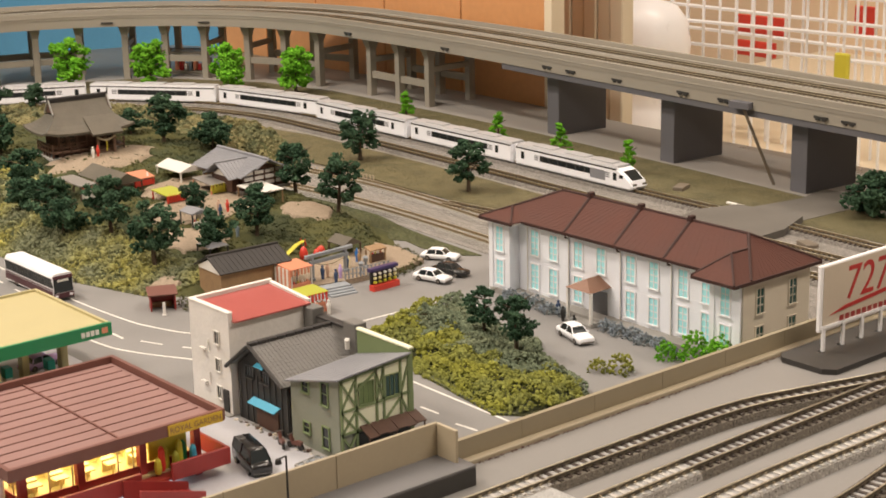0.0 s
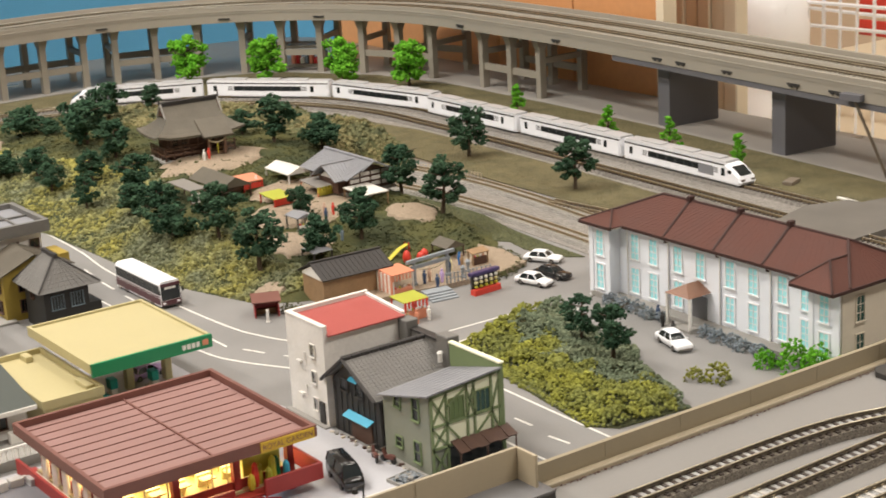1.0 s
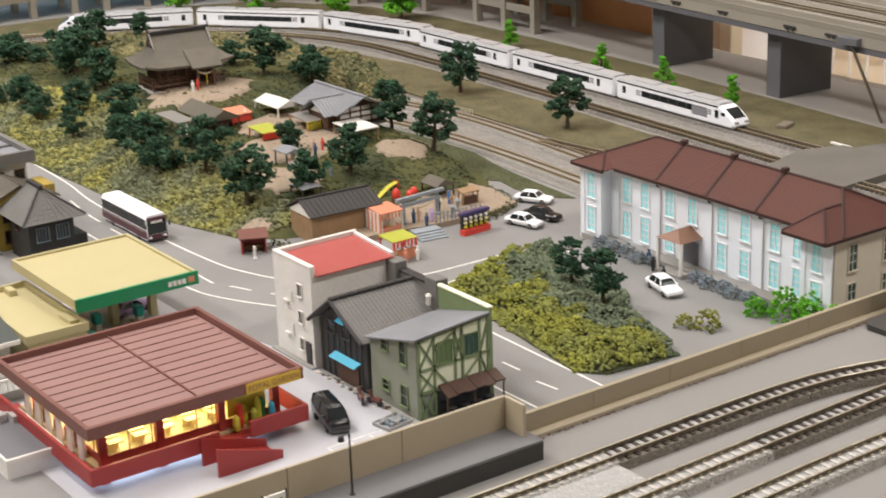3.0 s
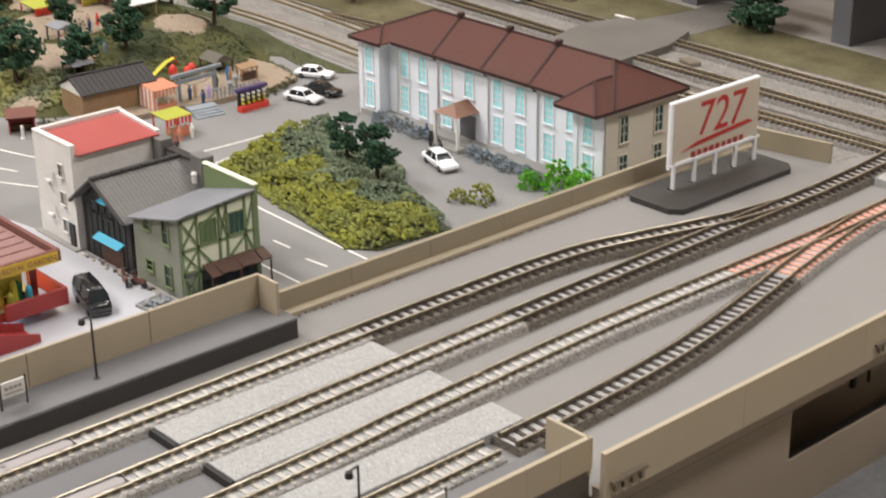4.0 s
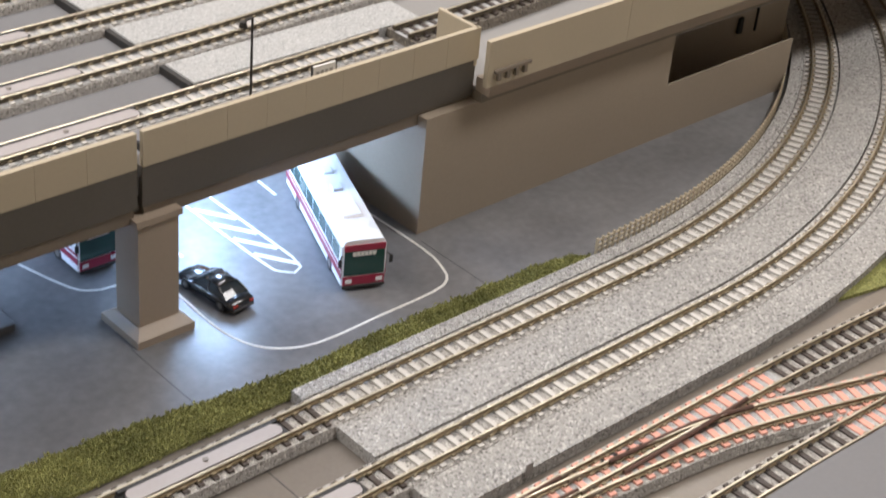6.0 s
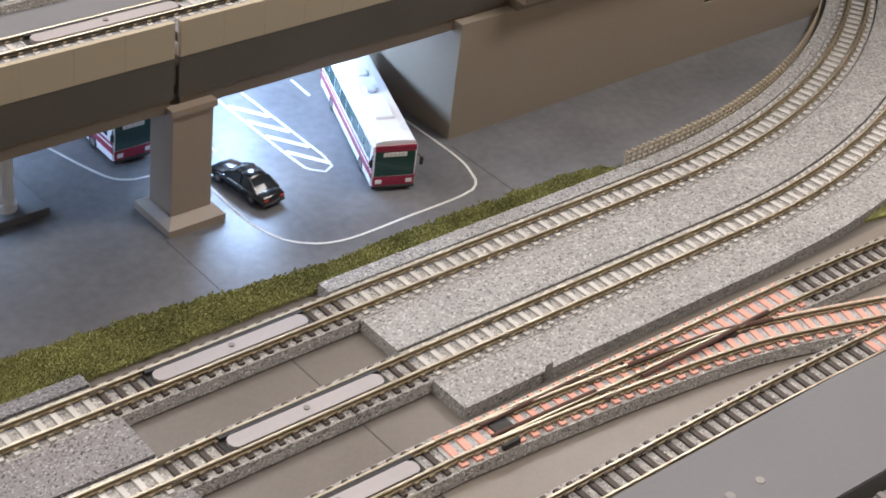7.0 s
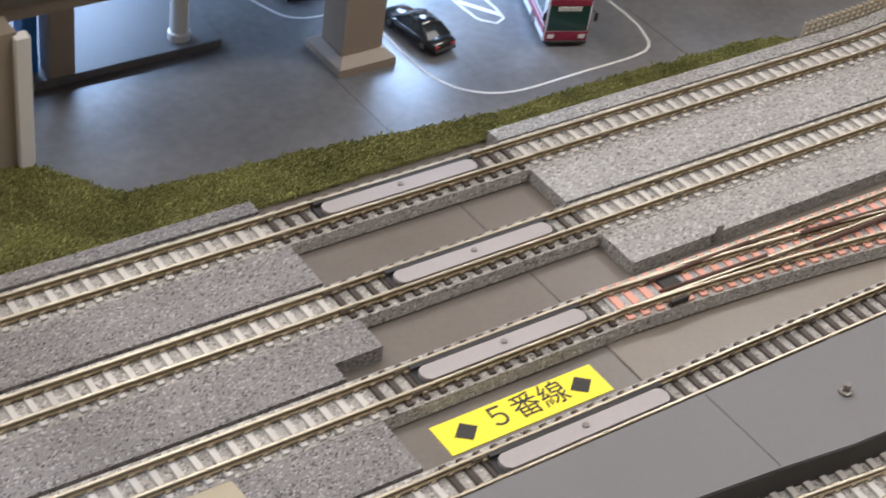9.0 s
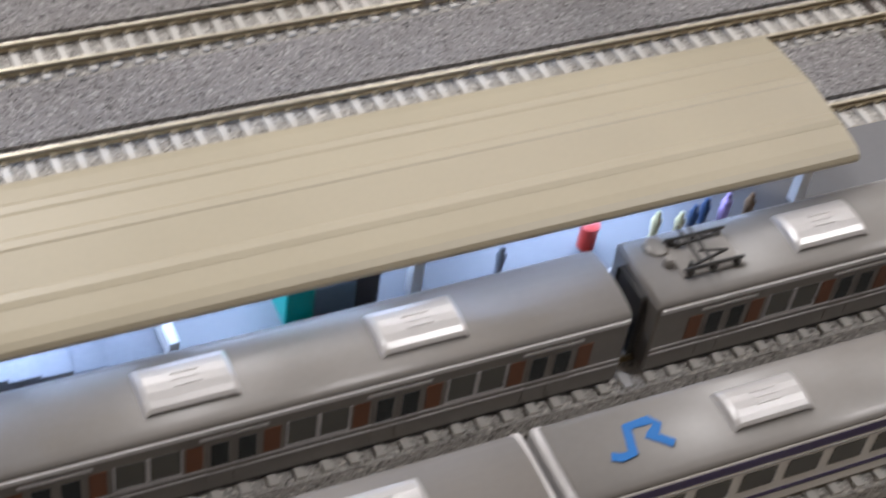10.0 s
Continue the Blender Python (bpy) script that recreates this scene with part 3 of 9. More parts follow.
turf_patch("grass_strip", [(529, 700), (539, 690), (542, 740), (549, 800), (560, 850), (566, 890), (560, 960), (540, 1000), (530, 990), (520, 900), (512, 787), (524, 767), (519, 741)], -0.6, 0.7, "park_turf", "dark turf between the hill and the line", 900, 8, 1.2)

# ---- railway tracks ----
TIES = {}


def tie_mesh(mat, length=15.0):
    key = (mat, length)
    if key not in TIES:
        bm = B()
        w = 1.35 if mat == "tie_red" else 1.05
        box(bm, -w, w, -length / 2, length / 2, 0, 0.9, 0.2)
        TIES[key] = grid_mesh(bm, "sleeper", mat)
    return TIES[key]


RAIL = [(-0.85, 0.0), (0.85, 0.0), (0.8, 0.3), (0.22, 0.45), (0.22, 1.2), (0.42, 1.4), (0.42, 1.8), (0.3, 1.9), (-0.3, 1.9), (-0.42, 1.8), (-0.42, 1.4), (-0.22, 1.2), (-0.22, 0.45), (-0.8, 0.3)]


def track(label, path, z, ties="tie_pc", single=None, pitch=5.45, roadbed="roadbed", group="", bed=True, length=15.0):
    """Roadbed, two rails, sleepers and rail chairs along a path. single: a test for the sleepers that stand as parts of their own."""
    tr = thing("railway_track", label, "track", group, "structure")
    if bed:
        bm = B()
        sweep(bm, path, [(-length / 2 - 1.8, 0), (length / 2 + 1.8, 0), (length / 2 + 0.7, 3.7), (-length / 2 - 0.7, 3.7)], z)
        part("roadbed", bm, "bed_brown" if ties == "tie_wood" and z > 20 else roadbed, tr)
        if roadbed == "roadbed" and (z > 20 or ties == "tie_red"):
            bm = B()
            w = 7.2 if ties == "tie_pc" or callable(ties) else 3.7
            sweep(bm, path, [(-w, 3.6), (w, 3.6), (w, 3.95), (-w, 3.95)], z)
            part("ballast_top", bm, "gravel_white", tr)
    for side in (4.5, -4.5):
        bm = B()
        sweep(bm, offset(path, side), RAIL, z + 4.5)
        ob = part("rail", bm, "rail" if z > 20 else "rail_brass", tr)
        ob.data.materials.append(M["rail_head"])
        for f in ob.data.polygons:
            if f.center.z > (z + 4.5 + 1.38) * MM:
                f.material_index = 1
    rest, chairs = B(), B()
    joined = 0
    for x, y, a in stations(path, pitch, pitch / 2):
        if single and single(x, y):
            ob = new("sleeper", tie_mesh(ties(x, y) if callable(ties) else ties, length))
            ob.parent = tr
            ob.matrix_basis = Matrix.Translation((x * MM, y * MM, (z + 3.65) * MM)) @ Matrix.Rotation(a, 4, "Z")
        else:
            turned_box(rest, x, y, a, 2.1, length, z + 3.65, z + 4.55)
            joined += 1
        for side in (4.5, -4.5):
            turned_box(chairs, x, y, a, 1.4, 0.9, z + 4.4, z + 5.25, 0, side + 1.1)
            turned_box(chairs, x, y, a, 1.4, 0.9, z + 4.4, z + 5.25, 0, side - 1.1)
    if joined:
        tagged(part("sleepers", rest, "tie_pc" if callable(ties) else ties, tr), kind="stuff")
    else:
        rest.free()
    tagged(part("rail_chairs", chairs, "tie_wood" if ties == "tie_wood" else "chair", tr), kind="stuff")
    for x, y, a in stations(path, 124.0, 62.0):
        for side in (4.5, -4.5):
            bm = B()
            turned_box(bm, x, y, a, 6.0, 1.5, z + 4.9, z + 5.8, 0, side)
            part("rail_joiner", bm, "girder", tr)
    return tr


near = lambda x, y: -345 < x < 300 and y < 120
T1 = line(-620, 11.5, 180, 11.5) + arc(180, 365.5, 354, -90, 0)[1:] + bend([(534, 366), (544, 520), (563, 715), (569, 880), (557, 1000), (529, 1090)])[1:]
T2 = line(-620, -25.5, 180, -25.5) + arc(180, 365.5, 391, -90, 0)[1:] + bend([(571, 366), (584, 520), (606, 720), (619, 900), (611, 1010), (587, 1110)])[1:]
track("grey sleeper track curving below the elevated yard", T1, 0, lambda x, y: "tie_wood" if -62 < x < 27 and y < 40 else "tie_pc", near, group="lower station tracks")
track("grey sleeper track on the ballast board, outer curve", T2, 0, lambda x, y: "tie_wood" if -62 < x < 27 and y < 40 else "tie_pc", near, group="lower station tracks")
T3 = line(-620, -62.5, 8, -62.5)
track("grey sleeper station track leading to a turnout", T3, 0, lambda x, y: "tie_wood" if x > -76 else "tie_pc", near, group="lower station tracks")
T3m = bend([(8, -62.5), (84, -64.0), (163, -65.2), (235, -68.3), (330, -75)])
track("turnout with salmon sleepers, through route", T3m[:32], 0, "tie_red", near, group="lower station tracks")
track("brown sleeper track beyond the turnout", T3m[31:], 0, "tie_wood", near, group="lower station tracks")
T3d = bend([(8, -62.5), (50, -65.2), (80, -67.9), (114, -71.8), (134, -75.2), (152, -79.8), (190, -91.2), (230, -103)])
track("turnout with salmon sleepers, diverging route", T3d, 0.25, "tie_red", near, group="lower station tracks")
T4 = line(-620, -99.5, -4, -99.5)
track("grey sleeper station track beside the platform", T4, 0, lambda x, y: "tie_wood" if x > -77 else "tie_pc", near, group="lower station tracks")
T4b = bend([(-4, -99.5), (49, -99.4), (128, -100.0), (220, -103.5), (300, -110)])
track("brown sleeper track curving past the platform ramp", [p for p in T4b if p[0] < 166], 0, "tie_wood", near, group="lower station tracks", bed=True)
track("salmon sleeper end of the second turnout", [p for p in T4b if p[0] > 161], 0, "tie_red", near, group="lower station tracks")
T5 = line(-620, -146.0, -70, -146.0) + bend([(-62, -146.2), (0, -151), (60, -156.5), (180, -161), (300, -164)])
track("station track beneath the parked silver train", T5, 0, "tie_pc", None, group="lower station tracks", length=23.0)
T6 = line(-620, -183.0, -30, -183.0) + bend([(-20, -183.2), (60, -189), (180, -196), (300, -200)])
track("station track beneath the parked white train", T6, 0, "tie_pc", None, group="lower station tracks", length=23.0)

# ballast boards between the lower tracks


def ballast(label, pts, z1, mat="gravel"):
    bm = B()
    prism(bm, pts, -0.6, z1)
    return tagged(part("ballast_board", bm, mat), label, "ballast board", "ballast boards", "structure")


def band(inner, outer):
    return inner + outer[::-1]


ballast("grey granular ballast board along the curve inside the fence", band(line(27.5, 20, 180, 20) + arc(180, 365.5, 345.5, -90, -4)[1:], line(27.5, 26, 180, 26) + arc(180, 365.5, 339.5, -90, -4)[1:])[::-1], 4.2)
ballast("grey granular ballast board between the two curving tracks", band(line(27.5, -16.5, 180, -16.5) + arc(180, 365.5, 382, -90, -4)[1:], line(27.5, 2.5, 180, 2.5) + arc(180, 365.5, 363, -90, -4)[1:]), 4.2)
ballast("grey granular ballast board outside the curve", band(line(27.5, -50, 180, -50) + arc(180, 365.5, 415, -90, -4)[1:], line(27.5, -34.5, 180, -34.5) + arc(180, 365.5, 400, -90, -4)[1:]), 4.2, "gravel")
ballast("speckled ballast board of the station throat", [(-620, 20.5), (-62, 20.5), (-62, 26), (-620, 26)], 4.4, "gravel_warm")
ballast("speckled ballast board between station tracks", [(-620, -16.5), (-62, -16.5), (-62, 2.5), (-620, 2.5)], 4.4, "gravel_warm")
ballast("speckled ballast board with a stepped end", [(-620, -53.5), (-77, -53.5), (-77, -47), (-61, -47), (-61, -34.5), (-620, -34.5)], 4.4, "gravel_warm")
ballast("speckled ballast board beside the platform", [(-620, -90.5), (-77, -90.5), (-77, -71.5), (-620, -71.5)], 4.4, "gravel_warm")


def uncoupler(x0, y, z):
    """The grey plate between the rails that lifts couplings."""
    un = thing("uncoupler_plate", "grey plastic uncoupler plate lying between the rails", "uncoupler", "uncoupler plates")
    bm = B()
    n = 0
    prism(bm, [(2.0, -3.3), (55.0, -3.3), (56.4, -2.4), (57, -0.5), (56.4, 1.4), (55.0, 2.3), (2.0, 2.3), (0.6, 1.4), (0, -0.5), (0.6, -2.4)], 0, 1.7)
    part("plate", bm, "plate", un)
    bm = B()
    box(bm, -1.6, 58.6, -3.9, 3.9, -0.9, 0.35)
    # Raised black bar stands in for the shadow gap along the far rail.
    box(bm, -1.0, 58.0, 2.6, 4.05, 0.3, 1.6)
    part("tray", bm, "matt_black", un)
    bm = B()
    box(bm, 22, 34, 2.2, 3.0, 0, 1.2)
    box(bm, 22, 34, -3.9, -3.2, 0, 1.4)
    part("side_lug", bm, "dark_side", un)
    bm = B()
    lathe(bm, [(1.0, 1.8), (1.0, 2.12), (0.5, 2.14)], 28.5, 0, 10)
    part("screw", bm, "steel", un)
    return place(un, x0, y, z)


un = uncoupler(-45.5, 11.5, 4.6)
for ux, uy in ((-43.5, -25.5), (-59.5, -62.5), (-59.5, -99.5)):
    copy_thing(un, at(ux, uy, 4.6))

# sticker between the tracks
st = thing("track_sticker", "yellow sticker with black diamonds and a track number", "sticker")
b = B()
box(b, -64.5, -9.5, -87.2, -75.8, -0.6, -0.35)
part("sheet", b, "yellow", st)
for dx in (-56.3, -16.9):
    b = B()
    prism(b, [(dx - 4, -81.8), (dx, -85.0), (dx + 4, -81.2), (dx + 0.2, -78.0)], -0.35, -0.2)
    part("diamond", b, "matt_black", st)


def lettering(name, text, size, mat, m, parent=None, label="", depth=0.06, squeeze=1.0, shear=0.0):
    cu = bpy.data.curves.new(name, "FONT")
    cu.body, cu.size, cu.extrude, cu.align_x, cu.align_y = text, size * MM, depth * MM, "CENTER", "CENTER"
    cu.shear = shear
    ob = new(name, cu)
    bpy.context.view_layer.update()
    me = bpy.data.meshes.new_from_object(ob.evaluated_get(bpy.context.evaluated_depsgraph_get()))
    bpy.data.objects.remove(ob)
    me.materials.clear()
    me.materials.append(M[mat])
    o2 = new(name, me)
    o2.parent = parent
    o2.matrix_basis = m @ Matrix.Diagonal((squeeze, 1, 1, 1))
    return tagged(o2, label)


lettering("number", "\uff15\u756a\u7dda", 9.4, "matt_black", at(-35.6, -81.2, -0.28), st)

# lighter overlay with the lamp sheen of the baseboard put into its colour
b = B()
prism(b, [(0.4, -142), (300, -154), (300, -51), (27, -51), (27, -62), (0.4, -62)], -0.6, -0.44)
tagged(part("board_sheen", b, "tan_sheen"), "warm tan overlay painting the lamp sheen on the baseboard below the turnout", "board", kind="structure")

# seams of the grey board
b = B()
for x0, x1, y0, y1 in ((-0.2, 0.2, -90, -72), (-0.2, 0.2, -53, -35), (-0.2, 0.2, -16.5, 2.5), (-0.2, 0.2, -142, -110)):
    box(b, x0, x1, y0, y1, -0.6, -0.5)
for p, q in (((1, 80), (1, 42)), ((129, 76), (129, 30))):
    x0, x1, y0, y1 = sorted((p[0], q[0])) + sorted((p[1], q[1]))
    box(b, x0 - 0.15, x1 + 0.15, y0 - 0.15, y1 + 0.15, -0.1, 0.04)
tagged(part("trim", b, "dark_side"), "fine dark seams of the baseboard", "seam", kind="structure")

# far double line
O1 = bend([(758, 120), (762, 350), (764, 470), (768, 560), (771, 700), (776, 850), (780, 1000), (780, 1120)]) + arc(398, 1240, 382, 0, 90)[1:] + line(398, 1622, -400, 1640)[1:]
track("far main line along the viaduct", O1, 0, "tie_wood", None, pitch=5.0, roadbed="gravel_far", group="far main line")
O2 = bend([(713, 120), (714, 340), (715, 470), (718, 600), (727, 800), (734, 980), (738, 1120)]) + arc(398, 1240, 340, 0, 90)[1:] + line(398, 1580, -400, 1598)[1:]
track("far main line, inner track", O2, 0, "tie_wood", None, pitch=5.0, roadbed="gravel_far", group="far main line")
O3 = bend([(674, 120), (673, 320), (671, 400), (666, 470), (658, 560), (640, 680), (619, 830)])
track("far siding joining the main line", O3, 0, "tie_wood", None, pitch=5.0, roadbed="gravel_far", group="far main line")
b = B()
sweep(b, O1[:-8], [(-32, 0), (66, 0), (66, 1.0), (-32, 1.0)], -0.6)
tagged(part("ballast_bed", b, "gravel_far"), "grey-brown ballast bed of the far main line", "ballast", kind="structure")
b = B()
sweep(b, T1[150:], [(-60, 0), (16, 0), (16, 1.0), (-60, 1.0)], -0.6)
tagged(part("ballast_bed", b, "gravel_far"), "grey-brown ballast bed of the inner curve line", "ballast", kind="structure")

b = B()
prism(b, [(585, 287), (640, 287), (676, 120), (690, 120), (690, 640), (640, 660), (612, 700), (600, 560)], -0.6, 0.25)
tagged(part("ballast_bed", b, "gravel_far"), "grey-brown ballast between the lines", "ballast", kind="structure")

b = B()
prism(b, [(694, 560), (752, 562), (796, 578), (790, 642), (752, 656), (694, 640)], 0.2, 6.5)
tagged(part("level_crossing", b, "path_grey"), "flat grey crossing panel over the far lines", "crossing", kind="structure")
b = B()
prism(b, [(794, 583), (860, 578), (905, 566), (905, 640), (862, 632), (792, 645)], -0.6, 0.95)
tagged(part("road", b, "path_grey"), "grey path from the crossing towards the viaduct", "road", kind="structure")

# ---- elevated yard ----
DZ = 55.0
b = B()
box(b, -620, 158, 88, 282, 48, DZ)
prism(b, [(158, 81.5), (760, 81.5), (760, 330), (720, 312), (650, 257), (600, 236), (545, 226), (511, 234), (503, 266), (500, 290), (158, 290)], 48, DZ)
tagged(part("viaduct_deck", b, "deck"), "grey deck of the elevated yard", "deck", kind="structure")


def panelled_wall(name, label, x0, x1, y, t, z0, z1, n, mat="parapet", gap=0.14):
    """A parapet of n beige panels between fine joints."""
    w = thing(name, label, "parapet", "deck parapets", "structure")
    L = (x1 - x0) / n
    bm = B()
    box(bm, 0, L - gap, 0, t, z0, z1, gap * 1.4)
    me = grid_mesh(bm, "panel", mat)
    for i in range(n):
        ob = new("panel", me)
        ob.parent = w
        ob.matrix_basis = at(x0 + i * L, y, 0)
    bm = B()
    box(bm, x0, x1, y + 0.4, y + t - 0.4, z0, z1 - 0.5)
    part("core", bm, mat, w)
    return w


panelled_wall("parapet", "beige panelled parapet of the elevated station", 9.5, 158.5, 84, 2.0, 66.5, 79.5, 9, gap=0.04)
panelled_wall("parapet", "beige panelled parapet of the elevated station", -620, 7.2, 84, 2.0, 66.5, 79.5, 34, gap=0.04)
panelled_wall("parapet", "plain beige parapet of the yard throat", 153, 620, 73, 2.2, 60.0, 79.0, 6, gap=0.06)
panelled_wall("parapet", "olive-beige rear parapet beside the town, darkened for its shaded face", 160, 500, 284, 2.5, 53, 66.5, 7, "rear_parapet", 0.09)
b = B()
box(b, 160, 500, 279.5, 284, 53, 57.5, 0.6)
tagged(part("trim", b, "parapet"), "beige ledge along the rear parapet", "ledge", kind="structure")
b = B()
sweep(b, [(500, 286), (503, 268), (509.5, 235)], [(-1.2, 0), (1.2, 0), (1.2, 13), (-1.2, 13)], 53.5)
tagged(part("parapet_end", b, "rear_parapet"), "short angled end of the rear parapet", "parapet", kind="structure")
# girders
for x0, x1 in ((-620, 7.4), (9.3, 157.5)):
    g = thing("girder", "dark grey box girder of the elevated station", "girder", "girders", "structure")
    b = B()
    extrude_x(b, [(84.6, 51), (92, 51), (92, 66.4), (84.3, 66.4)], x0, x1)
    part("web", b, "web_grey", g)
    b = B()
    extrude_x(b, [(85.6, 45.5), (94, 45.5), (94, 50.9), (85.2, 50.9)], x0 + 1, x1 - 1)
    part("lower_flange", b, "girder", g)
b = B()
extrude_x(b, [(75.6, 54), (83, 54), (83, 60), (75.2, 60)], 157.5, 620)
tagged(part("girder", b, "taupe"), "taupe edge girder of the yard throat", "girder", "girders", "structure")
for x in (156, 316, 430):
    br = thing("bracket", "small dark bracket on the parapet face", "bracket", "parapet brackets")
    b = B()
    box(b, 0, 19 if x < 200 else 7, -1.4, 0, 65.6, 67.0, 0.15)
    part("bar", b, "girder", br)
    for k in range(4 if x < 200 else 2):
        b = B()
        box(b, 1.5 + 4.6 * k if x < 200 else 2 + 2.4 * k, 3.1 + 4.6 * k if x < 200 else 3 + 2.4 * k, -1.4, 0, 62.4, 65.6)
        part("tooth", b, "girder", br)
    place(br, x, 73, 0)

# rear platform of the elevated station
b = B()
box(b, -15, 160, 261, 282, DZ, 64, 0.4)
pf = thing("platform", "dark-edged grey platform of the elevated station", "platform", "elevated platforms", "structure")
part("body", b, "dark_side", pf)
b = B()
box(b, -15, 160, 261.3, 282, 64.0, 64.5)
part("paving", b, "platform", pf)
wl = thing("platform_wall", "beige wall along the elevated platform", "wall", kind="structure")
for i in range(3):
    b = B()
    box(b, -15 + 57 * i, -15 + 57 * (i + 1) - 0.2, 282, 283.6, 55, 80, 0.3)
    part("panel", b, "parapet", wl)
b = B()
box(b, 154.6, 156.2, 268.5, 281.9, 64.5, 80, 0.3)
part("end_panel", b, "parapet", wl)
panelled_wall("parapet", "beige parapet left of the elevated platform", -620, -18, 282, 2.0, 55, 74, 12)
# near platform strip of the elevated station
pf = thing("platform", "narrow grey platform behind the front parapet", "platform", "elevated platforms", "structure")
b = B()
box(b, 20, 158, 86.3, 110, DZ, 64, 0.3)
part("body", b, "dark_side", pf)
b = B()
box(b, 20, 158, 86.3, 109.7, 64.0, 64.5)
part("paving", b, "platform", pf)
b = B()
box(b, -620, 19, 86.3, 110, DZ, 62, 0.3)
part("lower_body", b, "platform", pf)
b = B()
box(b, 156.4, 158, 84, 106, 64, 79.5, 0.3)
part("end_panel", b, "parapet", pf)

hi = lambda x, y: -60 < x < 430
DA = bend([(-620, 238), (0, 238.5), (200, 239), (300, 237), (350, 226), (395, 213), (430, 208)])
DBp = bend([(-620, 201), (0, 201.5), (150, 203.5), (300, 206), (430, 207.0), (470, 207.5), (524, 211), (590, 222), (650, 245), (720, 300)])
DC = bend([(-620, 164), (0, 164.5), (150, 169), (250, 172), (330, 171), (430, 169.5), (510, 172), (590, 184), (650, 205), (740, 268)])
DD = bend([(-620, 126), (0, 126.5), (150, 127.5), (210, 129), (260, 133), (310, 141.5), (370, 155), (430, 166.5), (470, 169.5)])


def cut(path, lo, hi_):
    return [p for p in path if lo <= p[0] <= hi_]


for nm, pth, k1, k2, dz in (("rear", DA, 180, 440, 0.0), ("second", DBp, 240, 360, 0.0)):
    track("grey sleeper yard track, %s row" % nm, cut(pth, -620, k1), DZ, "tie_pc", hi, group="elevated yard tracks")
    track("dark sleeper yard turnout, %s row" % nm, cut(pth, k1 - 4, k2 + 40), DZ + 0.12, "tie_wood", hi, group="elevated yard tracks")
track("brown sleeper yard exit track", cut(DBp, 396, 740), DZ, "tie_wood", hi, group="elevated yard tracks")
track("grey sleeper yard track, third row", cut(DC, -620, 345), DZ, "tie_pc", hi, group="elevated yard tracks")
track("yard turnout with salmon sleepers", cut(DC, 340, 490), DZ, "tie_red", hi, group="elevated yard tracks")
track("grey sleeper yard exit track", cut(DC, 486, 740), DZ, "tie_pc", hi, group="elevated yard tracks")
track("grey sleeper yard track, front row", cut(DD, -620, 158), DZ, "tie_pc", hi, group="elevated yard tracks")
track("brown sleeper yard lead curving to the turnout", cut(DD, 156, 360), DZ + 0.1, "tie_wood", hi, group="elevated yard tracks")
track("salmon sleeper leg of the yard turnout", cut(DD, 356, 470), DZ + 0.25, "tie_red", hi, group="elevated yard tracks")
for y0, y1 in ((229.5, 211.5), (192.5, 175), (155.5, 136.5)):
    b = B()
    box(b, 66, 176, y1, y0, DZ, 59.3, 0.3)
    tagged(part("ballast_board", b, "gravel_white"), "pale granular ballast board on the yard deck", "ballast board", "deck ballast boards", "structure")
    # Black box put in for the shade of the open slot here.
    b = B()
    box(b, 63.6, 65.8, y1, y0, DZ, 58.9)
    tagged(part("slot_shade", b, "matt_black"), "black strip standing in for the shaded slot beside a deck ballast board", "edge strip", "deck board ends", "structure")
    b = B()
    box(b, -620, 63.4, y1 + 0.5, y0 - 0.5, DZ, 55.8)
    tagged(part("deck_panel", b, "platform"), "grey sunken panel between the yard tracks", "panel", "deck panels", "structure")
b = B()
prism(b, [(498, 182), (560, 189), (620, 205), (660, 224), (650, 236), (600, 213), (540, 202.5), (498, 198.5)], DZ, 59.3)
tagged(part("ballast_board", b, "gravel_white"), "pale granular ballast board beyond the turnout", "ballast board", "deck ballast boards", "structure")
for ux, uy in ((-22, 238.4), (-22, 201.4), (-22, 164.4), (-22, 126.5)):
    copy_thing(un, at(ux, uy, DZ + 4.6))

# ---- beneath the deck ----
b = B()
box(b, 131, 272.5, 80.5, 180, -0.5, 50)
tagged(part("retaining_wall", b, "wall"), "taupe retaining wall below the yard", "wall", kind="structure")
# Strip below the edge girder; its dark brown stands in for shade there.
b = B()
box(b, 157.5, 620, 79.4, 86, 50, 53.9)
tagged(part("girder", b, "girder"), "lower beam of the yard throat, coloured dark brown for shade", "girder", "girders", "structure")
b = B()
box(b, 272.5, 361, 80.5, 81.4, -0.5, 25.6)
tagged(part("retaining_wall", b, "wall"), "low taupe wall before a dark recess", "wall", kind="structure")
b = B()
box(b, 272.5, 400, 112, 118, -0.5, 48)
tagged(part("retaining_wall", b, "wall"), "taupe wall at the back of the recess", "wall", kind="structure")
b = B()
box(b, 374.0, 374.8, 111.0, 112, 14, 46)
box(b, 360, 363, 110.2, 112, 16, 24, 0.4)
tagged(part("wall_bracket", b, "matt_black"), "dark bracket and conduit on the recess wall", "bracket")


